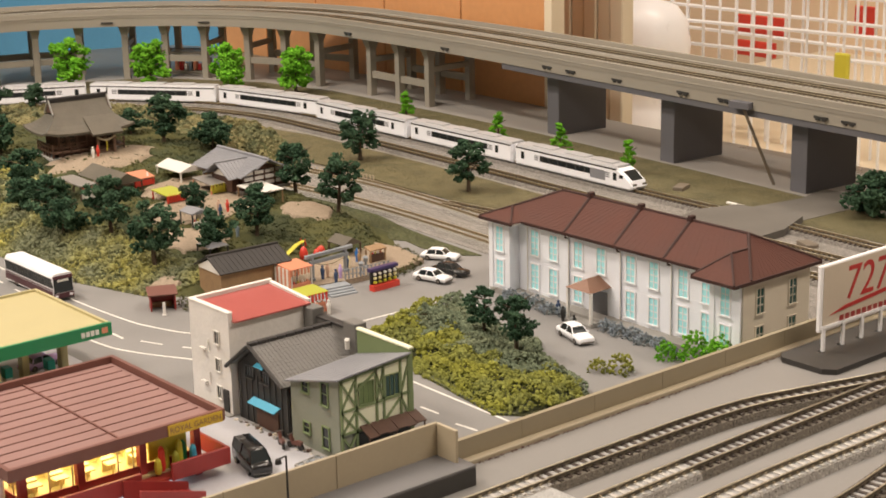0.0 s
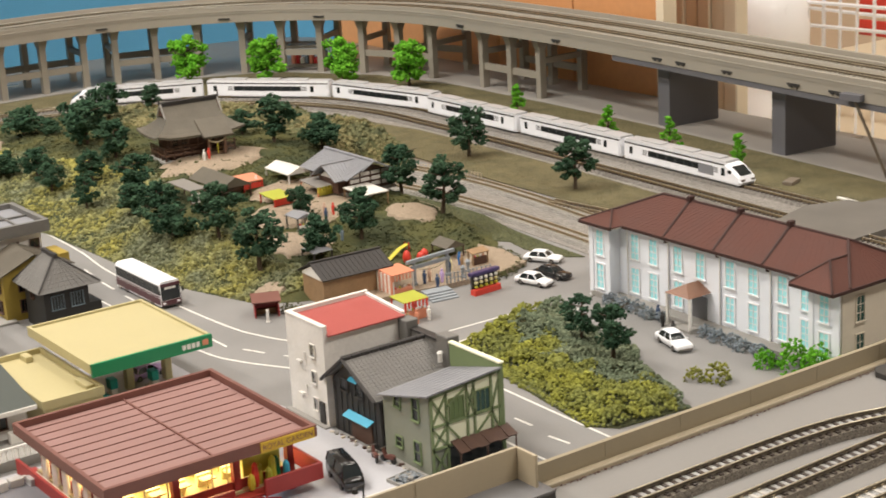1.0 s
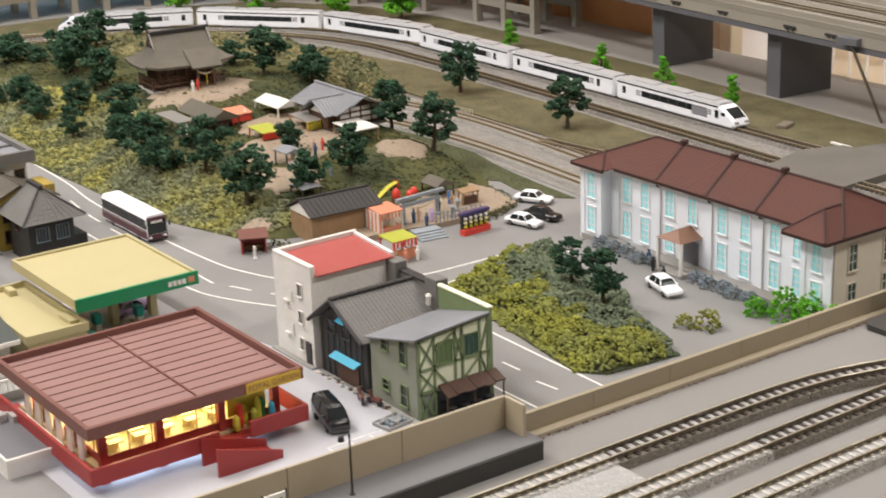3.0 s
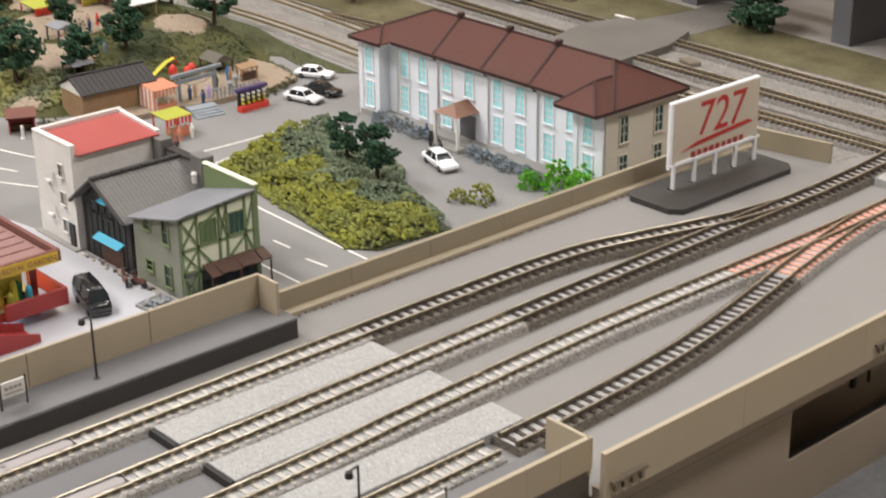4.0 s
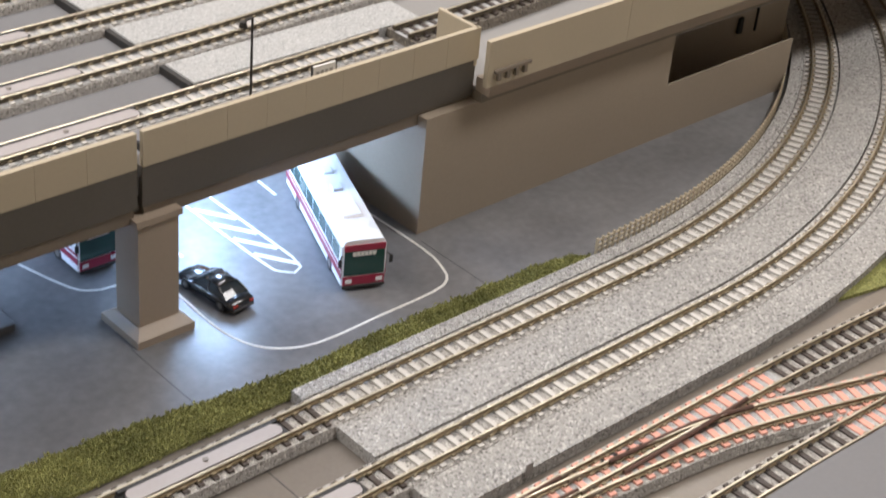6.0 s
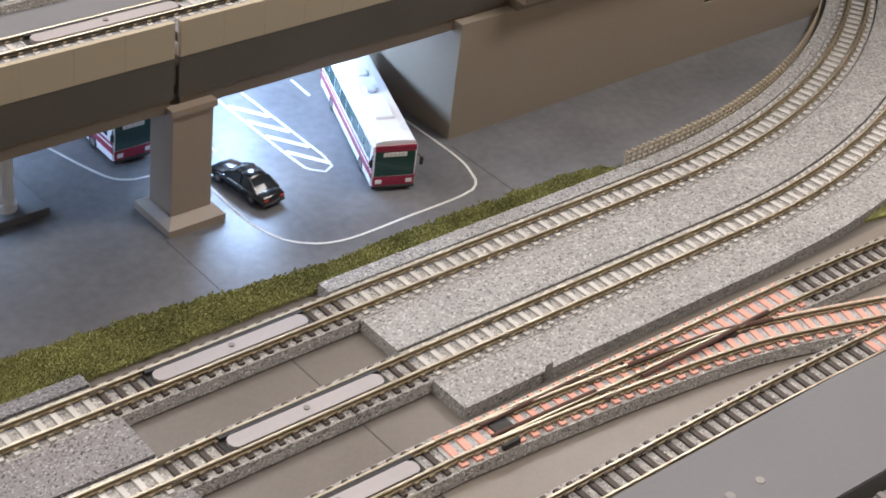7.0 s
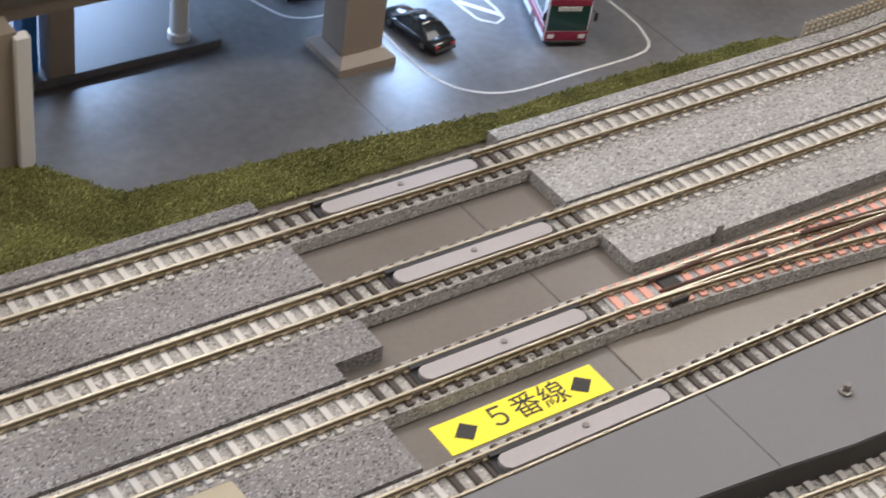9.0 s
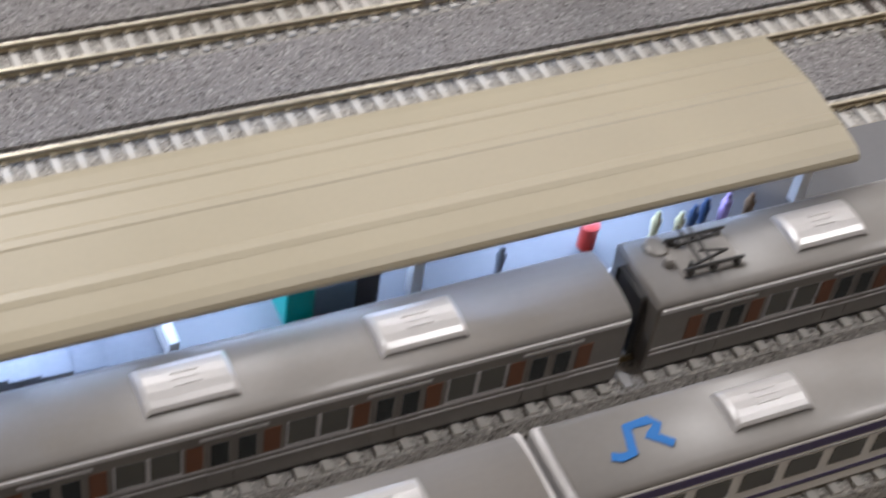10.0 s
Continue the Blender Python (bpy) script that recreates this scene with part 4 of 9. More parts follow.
def column(x, y):
    c = thing("viaduct_column", "square taupe column on a splayed footing", "column", "deck columns", "structure")
    bm = B()
    bx = [(-11.5, -11.5), (11.5, -11.5), (11.5, 11.5), (-11.5, 11.5)]
    tp = [(-8.5, -7.5), (8.5, -7.5), (8.5, 7.5), (-8.5, 7.5)]
    vs = [(px, py, 0) for px, py in bx] + [(px, py, 3.0) for px, py in bx] + [(px, py, 5.5) for px, py in tp]
    faces(bm, vs, [(3, 2, 1, 0), (0, 1, 5, 4), (1, 2, 6, 5), (2, 3, 7, 6), (3, 0, 4, 7), (4, 5, 9, 8), (5, 6, 10, 9), (6, 7, 11, 10), (7, 4, 8, 11), (8, 9, 10, 11)])
    part("footing", bm, "taupe", c)
    bm = B()
    box(bm, -8, 8, -7, 7, 5.5, 47)
    part("shaft", bm, "taupe", c)
    bm = B()
    box(bm, -9, 9, -8, 9, 45.6, 48)
    part("head", bm, "taupe", c)
    return place(c, x, y, 0)


for x0, y0 in ((35, 150), (-120, 175)):
    b = B()
    box(b, x0, x0 + 90, y0 - 4, y0 + 4, 45.0, 48)
    tagged(part("light_strip", b, "led"), "white light strip below the station deck", "light strip", "light strips")
cl = column(14, 89.5)
copy_thing(cl, at(14, 190, 0))
copy_thing(cl, at(14, 265, 0))
b = B()
box(b, -400, -113, 76, 286, -0.5, 48)
tagged(part("station_wall", b, "wall"), "taupe end wall below the station", "wall", kind="structure")
b = B()
box(b, -114.5, -109.5, 73.8, 78, -0.5, 47, 0.4)
tagged(part("corner_post", b, "white"), "off-white corner post of the station wall", "post")
bp = thing("bus_stop_island", "raised grey island beneath the station", "island", kind="structure")
b = B()
box(b, -96, -24.5, 112, 165, -0.3, 3.0, 0.3)
part("kerb", b, "platform", bp)
for x in (-37.5, -83):
    b = B()
    if x > -60:
        lathe(b, [(4.0, 3), (4.0, 5.5), (3.2, 6), (3.2, 48)], x, 119, 16)
        c = thing("round_column", "round off-white column on the island", "column")
        part("shaft", b, "white", c)
    else:
        box(b, x - 4.5, x + 4.5, 112.5, 121, 3, 48, 0.4)
        c = thing("square_column", "square brown column on the island", "column")
        part("shaft", b, "taupe", c)
        b = B()
        box(b, x - 11, x - 6, 118, 126, 3, 44, 0.4)
        part("panel", b, "logo_blue", c)


def painted(name, label, path, w, z=0.0, closed=False):
    bm = B()
    if closed:
        path = path + [path[0], path[1]]
    sweep(bm, path, [(-w / 2, 0), (w / 2, 0), (w / 2, 0.12), (-w / 2, 0.12)], z)
    return tagged(part(name, bm, "line"), label, "road marking", "road markings", "structure")


painted("road_marking", "white outline of the bus lot", bend([(33, 100), (32, 80), (33, 66), (39, 54), (54, 46.5), (85, 46.5), (110, 47), (119, 50), (123, 57), (126, 72), (125.5, 120)], 4), 1.0)
painted("road_marking", "white lane edge near the second bus", bend([(-8, 168), (2, 130), (8, 119), (18, 116), (40, 116)], 4), 1.0)
isl = [(70, 150), (70, 100), (71.5, 90), (75.5, 86), (80, 88), (81.5, 95), (81.5, 150)]
painted("road_marking", "white outline of the hatched island", bend(isl, 4), 1.1)
for k in range(4):
    y0 = 95 + 13 * k
    painted("road_marking", "white hatch bar of the island", [(70.8, y0 + 10), (80.7, y0 - 5)], 2.2)
for x0, y0 in ((48, 118), (104, 135)):
    painted("road_marking", "short white lane dash", [(x0, y0), (x0 + 1.0, y0 + 14)], 1.2)

# curved fence inside the curve
fe = thing("fence", "beige post and rail fence along the inner curve", "fence")
FP = bend([(178, 29.5), (240, 34), (300, 50), (350, 74), (400, 110), (440, 150)], 4)
for hgt in (1.8, 4.0, 6.2):
    b = B()
    sweep(b, FP, [(-0.3, 0), (0.3, 0), (0.3, 0.7), (-0.3, 0.7)], hgt)
    part("fence_rail", b, "fence_beige", fe)
b = B()
box(b, -0.42, 0.42, -0.42, 0.42, -0.6, 7.8)
pm = grid_mesh(b, "fence_post", "fence_beige")
for x, y, a in stations(FP, 3.3):
    ob = new("fence_post", pm)
    ob.parent = fe
    ob.matrix_basis = Matrix.Translation((x * MM, y * MM, 0)) @ Matrix.Rotation(a, 4, "Z")

# ---- far viaduct ----
VR = 416.0
VC = bend([(884, 120), (891, 300), (902, 480), (913, 647), (925, 815), (939, 990), (948, 1120), (951, 1216), (951, 1300), (951, 1350)], 20) + arc(951 - VR, 1360, VR, 0, 90, 12) + line(530, 1776, -420, 1776, 25)


def viaduct_at(s, o=0.0):
    """A place on the viaduct: s along the centre from the start of its curve, o towards the inside."""
    if s < 0:
        return 951 - o, 1360 + s, 0.0
    a = s / VR
    if a < math.pi / 2:
        return 951 - VR + (VR - o) * math.cos(a), 1360 + (VR - o) * math.sin(a), a
    return 951 - VR - (s - VR * math.pi / 2), 1360 + VR - o, math.pi / 2


b = B()
sweep(b, VC, [(-66, 0), (47, 0), (47, 1.0), (-66, 1.0)], -0.6)
tagged(part("pavement", b, "far_strip"), "grey strip beneath the far viaduct", "pavement", kind="structure")
va = thing("far_viaduct", "long taupe railway viaduct sweeping round the back", "viaduct", kind="structure")
b = B()
sweep(b, VC, [(-48, 72), (48, 72), (48, 82), (-48, 82)])
part("deck", b, "viaduct", va)
for s in (47, -47):
    b = B()
    sweep(b, offset(VC, s), [(-1.6, 70.5), (1.6, 70.5), (1.6, 91), (-1.6, 91)])
    part("parapet", b, "viaduct", va)
    b = B()
    sweep(b, offset(VC, s * 0.96), [(-4, 81.5), (4, 81.5), (4, 86), (-4, 86)])
    part("kerb", b, "viaduct", va)
    b = B()
    sweep(b, offset(VC, s * 1.04), [(-0.7, 84.6), (0.7, 84.6), (0.7, 85.6), (-0.7, 85.6)])
    part("ledge", b, "viaduct", va)
for y in (1163, 985, 947, 876, 782, 729, 613, 583, 1346):
    p = min(VC, key=lambda q: abs(q[1] - y) + (0 if q[0] > 800 else 999))
    b = B()
    turned_box(b, p[0] - 49.4, y, math.atan2(330, 28), 15, 1.6, 74.5, 76.6)
    turned_box(b, p[0] - 49.4, y, math.atan2(330, 28), 4, 1.6, 73.0, 74.6, -3.5)
    turned_box(b, p[0] - 49.4, y, math.atan2(330, 28), 4, 1.6, 73.0, 74.6, 3.5)
    part("joint_clip", b, "dark_side", va)
for s in (250, 395, 575, 735):
    x, y, a = viaduct_at(s, 49.4)
    b = B()
    turned_box(b, x, y, a + math.pi / 2, 15, 1.6, 74.5, 76.6)
    part("joint_clip", b, "dark_side", va)
for o in (18, -18):
    track("viaduct main line", offset(VC, o), 82, "tie_pc", None, 6.2, group="viaduct tracks", roadbed="viaduct")
for px, py in ((940, 992), (924, 815), (913, 647), (902, 480)):
    pr = thing("viaduct_pier", "slab-sided blue-grey viaduct pier", "pier", "viaduct piers", "structure")
    b = B()
    box(b, -33, 33, -9.5, 9.5, 0, 64, 0.4)
    part("shaft", b, "pier", pr)
    place(pr, px, py, 0.4, -4.6)
b = B()
sweep(b, [p for p in VC if p[1] < 1060], [(-46, 64.4), (47.5, 64.4), (47.5, 70.4), (-46, 70.4)])
tagged(part("pier_beam", b, "pier"), "blue-grey beam above the piers", "beam", kind="structure")


def trestle(label, spots):
    """Three pairs of legs under one length of the viaduct, tied along the near side and across."""
    f = thing("viaduct_frame", label, "viaduct frame", "viaduct frames", "structure")
    for k, s in enumerate(spots):
        for o in (31, -31):
            x, y, a = viaduct_at(s, o)
            bm = B()
            turned_box(bm, x, y, a, 9.0, 8.0, 0, 64)
            ob = part("leg", bm, "viaduct", f)
            bm = B()
            vs = []
            for w, d, z in ((9.6, 8.4, 58), (17, 12, 68), (17, 12, 72)):
                for px, py in ((-w, -d), (w, -d), (w, d), (-w, d)):
                    c, n = math.cos(a) * px / 2 - math.sin(a) * py / 2, math.sin(a) * px / 2 + math.cos(a) * py / 2
                    vs.append((x + c, y + n, z))
            faces(bm, vs, [(3, 2, 1, 0)] + [(i + j, i + (j + 1) % 4, i + 4 + (j + 1) % 4, i + 4 + j) for i in (0, 4) for j in range(4)] + [(8, 9, 10, 11)])
            part("capital", bm, "viaduct", f)
        x, y, a = viaduct_at(s)
        if k != 1:
            bm = B()
            turned_box(bm, x, y, a, 54, 5, 40.5, 47)
            part("cross_tie", bm, "viaduct", f)
        bm = B()
        turned_box(bm, x, y, a, 76, 9, 68, 72)
        part("beam", bm, "viaduct", f)
    for o in (31, -31):
        for s0, s1 in zip(spots, spots[1:]):
            (xa, ya, _), (xb, yb, _) = viaduct_at(s0, o), viaduct_at(s1, o)
            bm = B()
            turned_box(bm, (xa + xb) / 2, (ya + yb) / 2, math.atan2(yb - ya, xb - xa), math.hypot(xb - xa, yb - ya) - 7.6, 4.5, 22.5, 30.5)
            part("long_tie", bm, "viaduct", f)
    return f


trestle("six-legged taupe viaduct trestle", (-145, -90, -35))
for spots in ((70, 131, 192), (259, 317, 374), (438, 498, 555), (600, 659, 715), (850, 908, 966)):
    trestle("six-legged taupe viaduct trestle on the curve", spots)

# ---- backdrop boards and what lies beyond ----
b = B()
sweep(b, bend([(1014, 1802), (1005, 1850), (965, 1905), (860, 1945), (700, 1958), (400, 1962), (-600, 1962)], 20), [(0, -40), (8, -40), (8, 420), (0, 420)])
tagged(part("backdrop", b, "backdrop_blue"), "sky-blue painted backdrop board", "backdrop", kind="structure")
for y0, y1 in ((1112, 1262), (1264, 1412), (1414, 1562), (1564, 1682), (1684, 1802)):
    b = B()
    box(b, 1010, 1022, y0, y1, -40, 420, 0.8)
    tagged(part("wood_panel", b, "wood_panel"), "orange-brown wooden wall panel", "panel", "wood panels", "structure")
b = B()
box(b, 1006, 1026, 1100, 1112, -40, 420)
tagged(part("trim", b, "cream_wall"), "pale edge strip of the wood panels", "trim", kind="structure")
b = B()
for k in range(5):
    box(b, 1120 + 2 * (k % 2), 1140, 1100 + 22 * k, 1121 + 22 * k, -900, 1600, 1.5)
tagged(part("wall_inner", b, "cream_wall"), "ribbed cream wall pier", "wall", kind="structure")

# ---- shared pieces for buildings and vehicles ----
SHARED = {}


def shared(key, make, mat, smooth=False):
    if key not in SHARED:
        bm = B()
        make(bm)
        SHARED[key] = grid_mesh(bm, key[0], mat, smooth)
    return SHARED[key]


def child(name, me, parent, m, label=""):
    ob = new(name, me)
    ob.parent = parent
    ob.matrix_basis = m
    return tagged(ob, label)


def window(parent, w, h, m, cols=1, rows=2, frame="white", pane="glass_blue", bar=0.55, sill=True):
    """A window with frame, glazing bars, sill and a pane set back, facing local -y."""
    def mk(bm):
        x0, x1, x2, x3, lo, hi_ = -w / 2 - bar, -w / 2 + bar * 0.3, w / 2 - bar * 0.3, w / 2 + bar, -bar * (1.2 if sill else 1.0), h + bar
        q = [(x0, lo), (x3, lo), (x3, hi_), (x0, hi_)]
        r = [(x1, 0), (x2, 0), (x2, h), (x1, h)]
        vs = [(x, y, z) for y in (-0.9, 0.2) for x, z in q + r]
        fs = []
        for k in range(4):
            j = (k + 1) % 4
            fs += [(k, j, 4 + j, 4 + k), (8 + k, 12 + k, 12 + j, 8 + j), (k, 8 + k, 8 + j, j), (4 + k, 4 + j, 12 + j, 12 + k)]
        faces(bm, vs, fs)
    me = shared(("window", w, h, frame, bar, sill), mk, frame)
    ob = child("window", me, parent, m)
    for i in range(1, cols):
        child("glazing_bar", shared(("glazing_bar", h, frame, bar), lambda bm: box(bm, -bar / 3, bar / 3, -0.6, 0.2, 0, h), frame), ob, at(-w / 2 + w * i / cols, 0, 0))
    for i in range(1, rows):
        child("glazing_bar", shared(("glazing_rail", w, frame, bar), lambda bm: box(bm, -w / 2, w / 2, -0.55, 0.2, -bar / 3, bar / 3), frame), ob, at(0, 0, h * i / rows))
    if sill:
        child("sill", shared(("sill", w, frame, bar), lambda bm: box(bm, -w / 2 - bar * 1.6, w / 2 + bar * 1.6, -1.6, -0.9, -bar * 1.2, 0), frame), ob, Matrix())
    pm = shared(("pane", w, h, pane), lambda bm: box(bm, -w / 2, w / 2, -0.25, 0.1, 0, h), pane)
    child("pane", pm, ob, Matrix())
    return ob


def face_x(x, y, z):
    """On a wall that faces -x."""
    return pose(x * MM, y * MM, z * MM, 0, 0, -90)


def face_y(x, y, z):
    return pose(x * MM, y * MM, z * MM)


def slab(bm, quad, t):
    """A sheet of thickness t upon four corners."""
    q = [Vector(p) for p in quad]
    n = (q[1] - q[0]).cross(q[3] - q[0]).normalized()
    if n.z < 0:
        n = -n
    top = [p + n * t for p in q]
    faces(bm, [tuple(p) for p in q + top], [(3, 2, 1, 0), (4, 5, 6, 7), (0, 1, 5, 4), (1, 2, 6, 5), (2, 3, 7, 6), (3, 0, 4, 7)])


def pitched(parent, name, quad, n, mat, t=0.8, rows=0, lift=0.35):
    """A roof plane with a rib down it every so often, or lapped courses; quad: eave left, eave right, ridge right, ridge left."""
    bm = B()
    slab(bm, quad, t)
    slope = part(name, bm, mat, parent)
    q = [Vector(p) for p in quad]
    up = (q[1] - q[0]).cross(q[3] - q[0]).normalized()
    if up.z < 0:
        up = -up
    runs = [(q[0].lerp(q[1], i / n), q[3].lerp(q[2], i / n), lift) for i in range(n + 1)]
    runs += [(q[0].lerp(q[3], k / rows), q[1].lerp(q[2], k / rows), lift * 0.8) for k in range(1, rows)]
    for a, c, r in runs:
        if (a - c).length > 0.5:
            bm = B()
            rod(bm, a + up * t, c + up * t, r, n=5)
            part("rib", bm, mat, slope)
    return slope


# ---- school ----
sc = thing("school", "long white two-storey school with hipped brown tiled roof", "building")
for y0, y1 in ((595, 614), (382, 404)):
    b = B()
    box(b, 482, 550, y0, y1, 0, 56)
    part("wing_wall", b, "pale_lilac", sc)
b = B()
box(b, 492, 550, 404, 595, 0, 56)
part("front_wall", b, "pale_lilac", sc)
b = B()
box(b, 484, 549.5, 380.6, 382, 0, 55.8)
part("end_wall", b, "buff", sc, "buff end wall")
for k in range(27):
    z = 3 + 2.0 * k
    def bd(bm):
        box(bm, -0.1, 0, -95.4, 95.4, 0, 1.4)
    child("siding_board", shared(("siding_board", 1), bd, "pale_lilac"), sc, at(492, 499.5, z))
    def bw(bm):
        box(bm, -0.1, 0, -9.4, 9.4, 0, 1.4)
    child("siding_board", shared(("siding_board", 2), bw, "pale_lilac"), sc, at(482, 604.5, z))
    child("siding_board", shared(("siding_board", 2), bw, "pale_lilac"), sc, at(482, 393, z))
for yy in (613.6, 595.4, 403.6, 382.4, 545, 495, 449):
    b = B()
    x = 482 if yy in (613.6, 595.4, 403.6, 382.4) else 492
    box(b, x - 1.0, x, yy - 2.0, yy + 2.0, 0, 55)
    part("pilaster", b, "pale_lilac", sc)
    if x > 485:
        b = B()
        box(b, x - 2.2, x, yy - 1.6, yy + 1.6, 51.5, 54.8, 0.5)
        part("bracket", b, "ridge", sc)
for yy in (587, 545, 495, 449, 412):
    b = B()
    rod(b, (490.6, yy - 2.3, 1), (490.6, yy - 2.3, 53), 0.45)
    rod(b, (490.6, yy - 2.3, 53), (488, yy - 2.3, 55.5), 0.8, 1.4)
    part("downpipe", b, "white", sc)
b = B()
box(b, 480.8, 551, 381, 615, -0.2, 4.0, 0.4)
part("plinth", b, "stone", sc)
for z in (7.5, 32.5):
    for yy in (604.5, 393):
        window(sc, 7.6, 18.0, face_x(482, yy, z), 2, 4, "white_bright", bar=0.9)
    for yy in (578, 559, 534, 512, 484, 463, 437, 417):
        if z < 10 and yy in (512,):
            continue
        window(sc, 8.0, 18.0, face_x(492, yy, z), 2, 4, "white_bright", bar=0.9)
    for xx in (500, 532):
        window(sc, 7.4, 16.4, face_y(xx, 380.6, z), 2, 3, "buff", "glass_green", bar=0.7)
# roof: main hip, two wing hips
EZ, RZ = 56.0, 77.0
pitched(sc, "roof_front", [(486.5, 377, EZ), (486.5, 620, EZ), (513, 570, RZ), (513, 402, RZ)], 46, "roof_tile", 0.9, lift=0.12)
pitched(sc, "roof_rear", [(556, 377, EZ), (556, 620, EZ), (513, 570, RZ), (513, 402, RZ)], 46, "roof_tile", 0.9, lift=0.12)
pitched(sc, "roof_hip", [(486.5, 377, EZ), (556, 377, EZ), (513.5, 402, RZ), (512.5, 402, RZ)], 16, "roof_tile", 0.9, lift=0.12)
pitched(sc, "roof_hip", [(486.5, 620, EZ), (556, 620, EZ), (513.5, 570, RZ), (512.5, 570, RZ)], 16, "roof_tile", 0.9, lift=0.12)
for xe, yo, yi, ym, xo, grade in ((470.5, 377, 412, 394.5, 497, 0.815), (476, 620, 586, 603, 497, 0.43)):
    hw = abs(yi - ym)
    zt = EZ + hw * grade
    xa, xm = xe + hw, 486.5 + hw * grade * 26.5 / 21.0
    pitched(sc, "roof_wing", [(xe, yo, EZ), (xe, yi, EZ), (xa, ym + 0.2, zt), (xa, ym - 0.2, zt)], 9, "roof_tile", 0.9, lift=0.12)
    pitched(sc, "roof_wing", [(xe, yi, EZ), (486.8, yi, EZ), (xm, ym, zt), (xa, ym, zt)], 5, "roof_tile", 0.9, lift=0.12)
    pitched(sc, "roof_wing", [(xe, yo, EZ), (xo, yo, EZ), (xm, ym, zt), (xa, ym, zt)], 7, "roof_tile", 0.9, lift=0.12)
    for p_, q_ in (((xe, yo, EZ + 1), (xa, ym, zt + 1)), ((xe, yi, EZ + 1), (xa, ym, zt + 1)), ((xa, ym, zt + 1), (xm, ym, zt + 1))):
        b = B()
        rod(b, p_, q_, 0.8)
        part("wing_ridge", b, "ridge", sc)
b = B()
for p, q in (((513, 402, RZ + 1), (513, 570, RZ + 1)), ((513, 402, RZ + 1), (556, 377, EZ + 1)), ((513, 402, RZ + 1), (486.5, 377, EZ + 1)), ((513, 570, RZ + 1), (486.5, 620, EZ + 1)),
             ((513, 570, RZ + 1), (556, 620, EZ + 1))):
    rod(b, p, q, 1.0)
part("ridge_tiles", b, "ridge", sc)
for yy in (543, 495, 450):
    b = B()
    rod(b, (487, yy, EZ + 1.0), (513, yy, RZ + 1.0), 1.35)
    box(b, 510.5, 515.5, yy - 1.9, yy + 1.9, RZ, RZ + 4.2, 0.5)
    part("fire_wall_ridge", b, "ridge", sc)
b = B()
for x0, x1, y0, y1 in ((470, 471.6, 377, 412), (475.5, 477, 586, 620), (486, 487.6, 412, 586), (470, 556, 376, 377.6), (476, 556, 619.6, 621)):
    box(b, x0, x1, y0, y1, EZ - 1.2, EZ + 1.0)
part("gutter", b, "ridge", sc)
for x0, y0, y1 in ((487.8, 412.1, 585.9), (477.2, 586, 618), (472, 379, 412)):
    b = B()
    box(b, x0, 552, y0, y1, EZ - 1.0, EZ - 0.3)
    part("soffit", b, "white", sc)
b = B()
faces(b, [(471, 502, 24.5), (471, 526, 24.5), (492, 526, 24.5), (492, 502, 24.5), (480, 514, 31), (492, 514, 31)], [(0, 1, 4), (1, 2, 5, 4), (3, 0, 4, 5), (3, 2, 1, 0), (2, 3, 5)])
part("porch_roof", b, "porch_tile", sc)
for yy in (502.5, 524.5):
    b = B()
    box(b, 471.5, 473.3, yy - 0.9, yy + 0.9, 0, 24.5)
    part("porch_post", b, "white", sc)
b = B()
box(b, 471.5, 492, 501.5, 503, 0, 2.5)
box(b, 471, 492, 501, 526, -0.2, 1.6)
part("porch_step", b, "stone", sc)
b = B()
box(b, 491.4, 492.2, 506, 521, 1, 20)
part("door", b, "roof_blue", sc, "pale grey double entrance door")

# ---- three-storey white building ----
w3 = thing("white_building", "narrow white plaster building with red ribbed roof", "building")
b = B()
box(b, 203, 262, 530, 573, 0, 54)
part("wall", b, "plaster", w3)
b = B()
box(b, 203, 206, 530, 573, 54, 63.0)
extrude_x(b, [(530, 54), (531.5, 54), (531.5, 57.2), (530, 57.2)], 206, 259.5)
box(b, 206, 262, 571, 573, 54, 63.0)
faces(b, [(259.5, 530, 54), (262, 530, 54), (262, 571, 54), (259.5, 571, 54), (259.5, 530, 60), (262, 530, 60), (262, 571, 63.0), (259.5, 571, 63.0)],
      [(3, 2, 1, 0), (4, 5, 6, 7), (0, 1, 5, 4), (1, 2, 6, 5), (2, 3, 7, 6), (3, 0, 4, 7)])
part("roof_parapet", b, "plaster", w3)
for d in ((202.6, 206.3, 529.8, 573.3), (206.3, 262.3, 570.8, 573.3)):
    b = B()
    box(b, *d, 63.0, 64.0, 0.4)
    part("coping", b, "white", w3)
b = B()
slab(b, [(205.5, 527.2, 57.5), (260, 527.2, 57.5), (260, 571.5, 60.5), (205.5, 571.5, 60.5)], 0.9)
part("roof", b, "red_roof", w3, "red ribbed metal roof")
for z in (8, 25, 42):
    window(w3, 4.6, 7.5, face_x(203, 543, z), 2, 1, "white", "glass_dark", 0.5)
b = B()
box(b, 202, 203.2, 533, 538.5, 0.5, 15)
part("door", b, "matt_black", w3, "dark narrow door")
for z in (14, 35):
    b = B()
    box(b, 201, 203, 556, 561, z, z + 1.2)
    rod(b, (202.2, 552, z), (202.2, 552, z + 8), 0.4)
    part("vent_hood", b, "white", w3)
b = B()
box(b, 199, 203, 528, 575, -0.3, 1.5, 0.3)
part("plinth", b, "stone", w3)

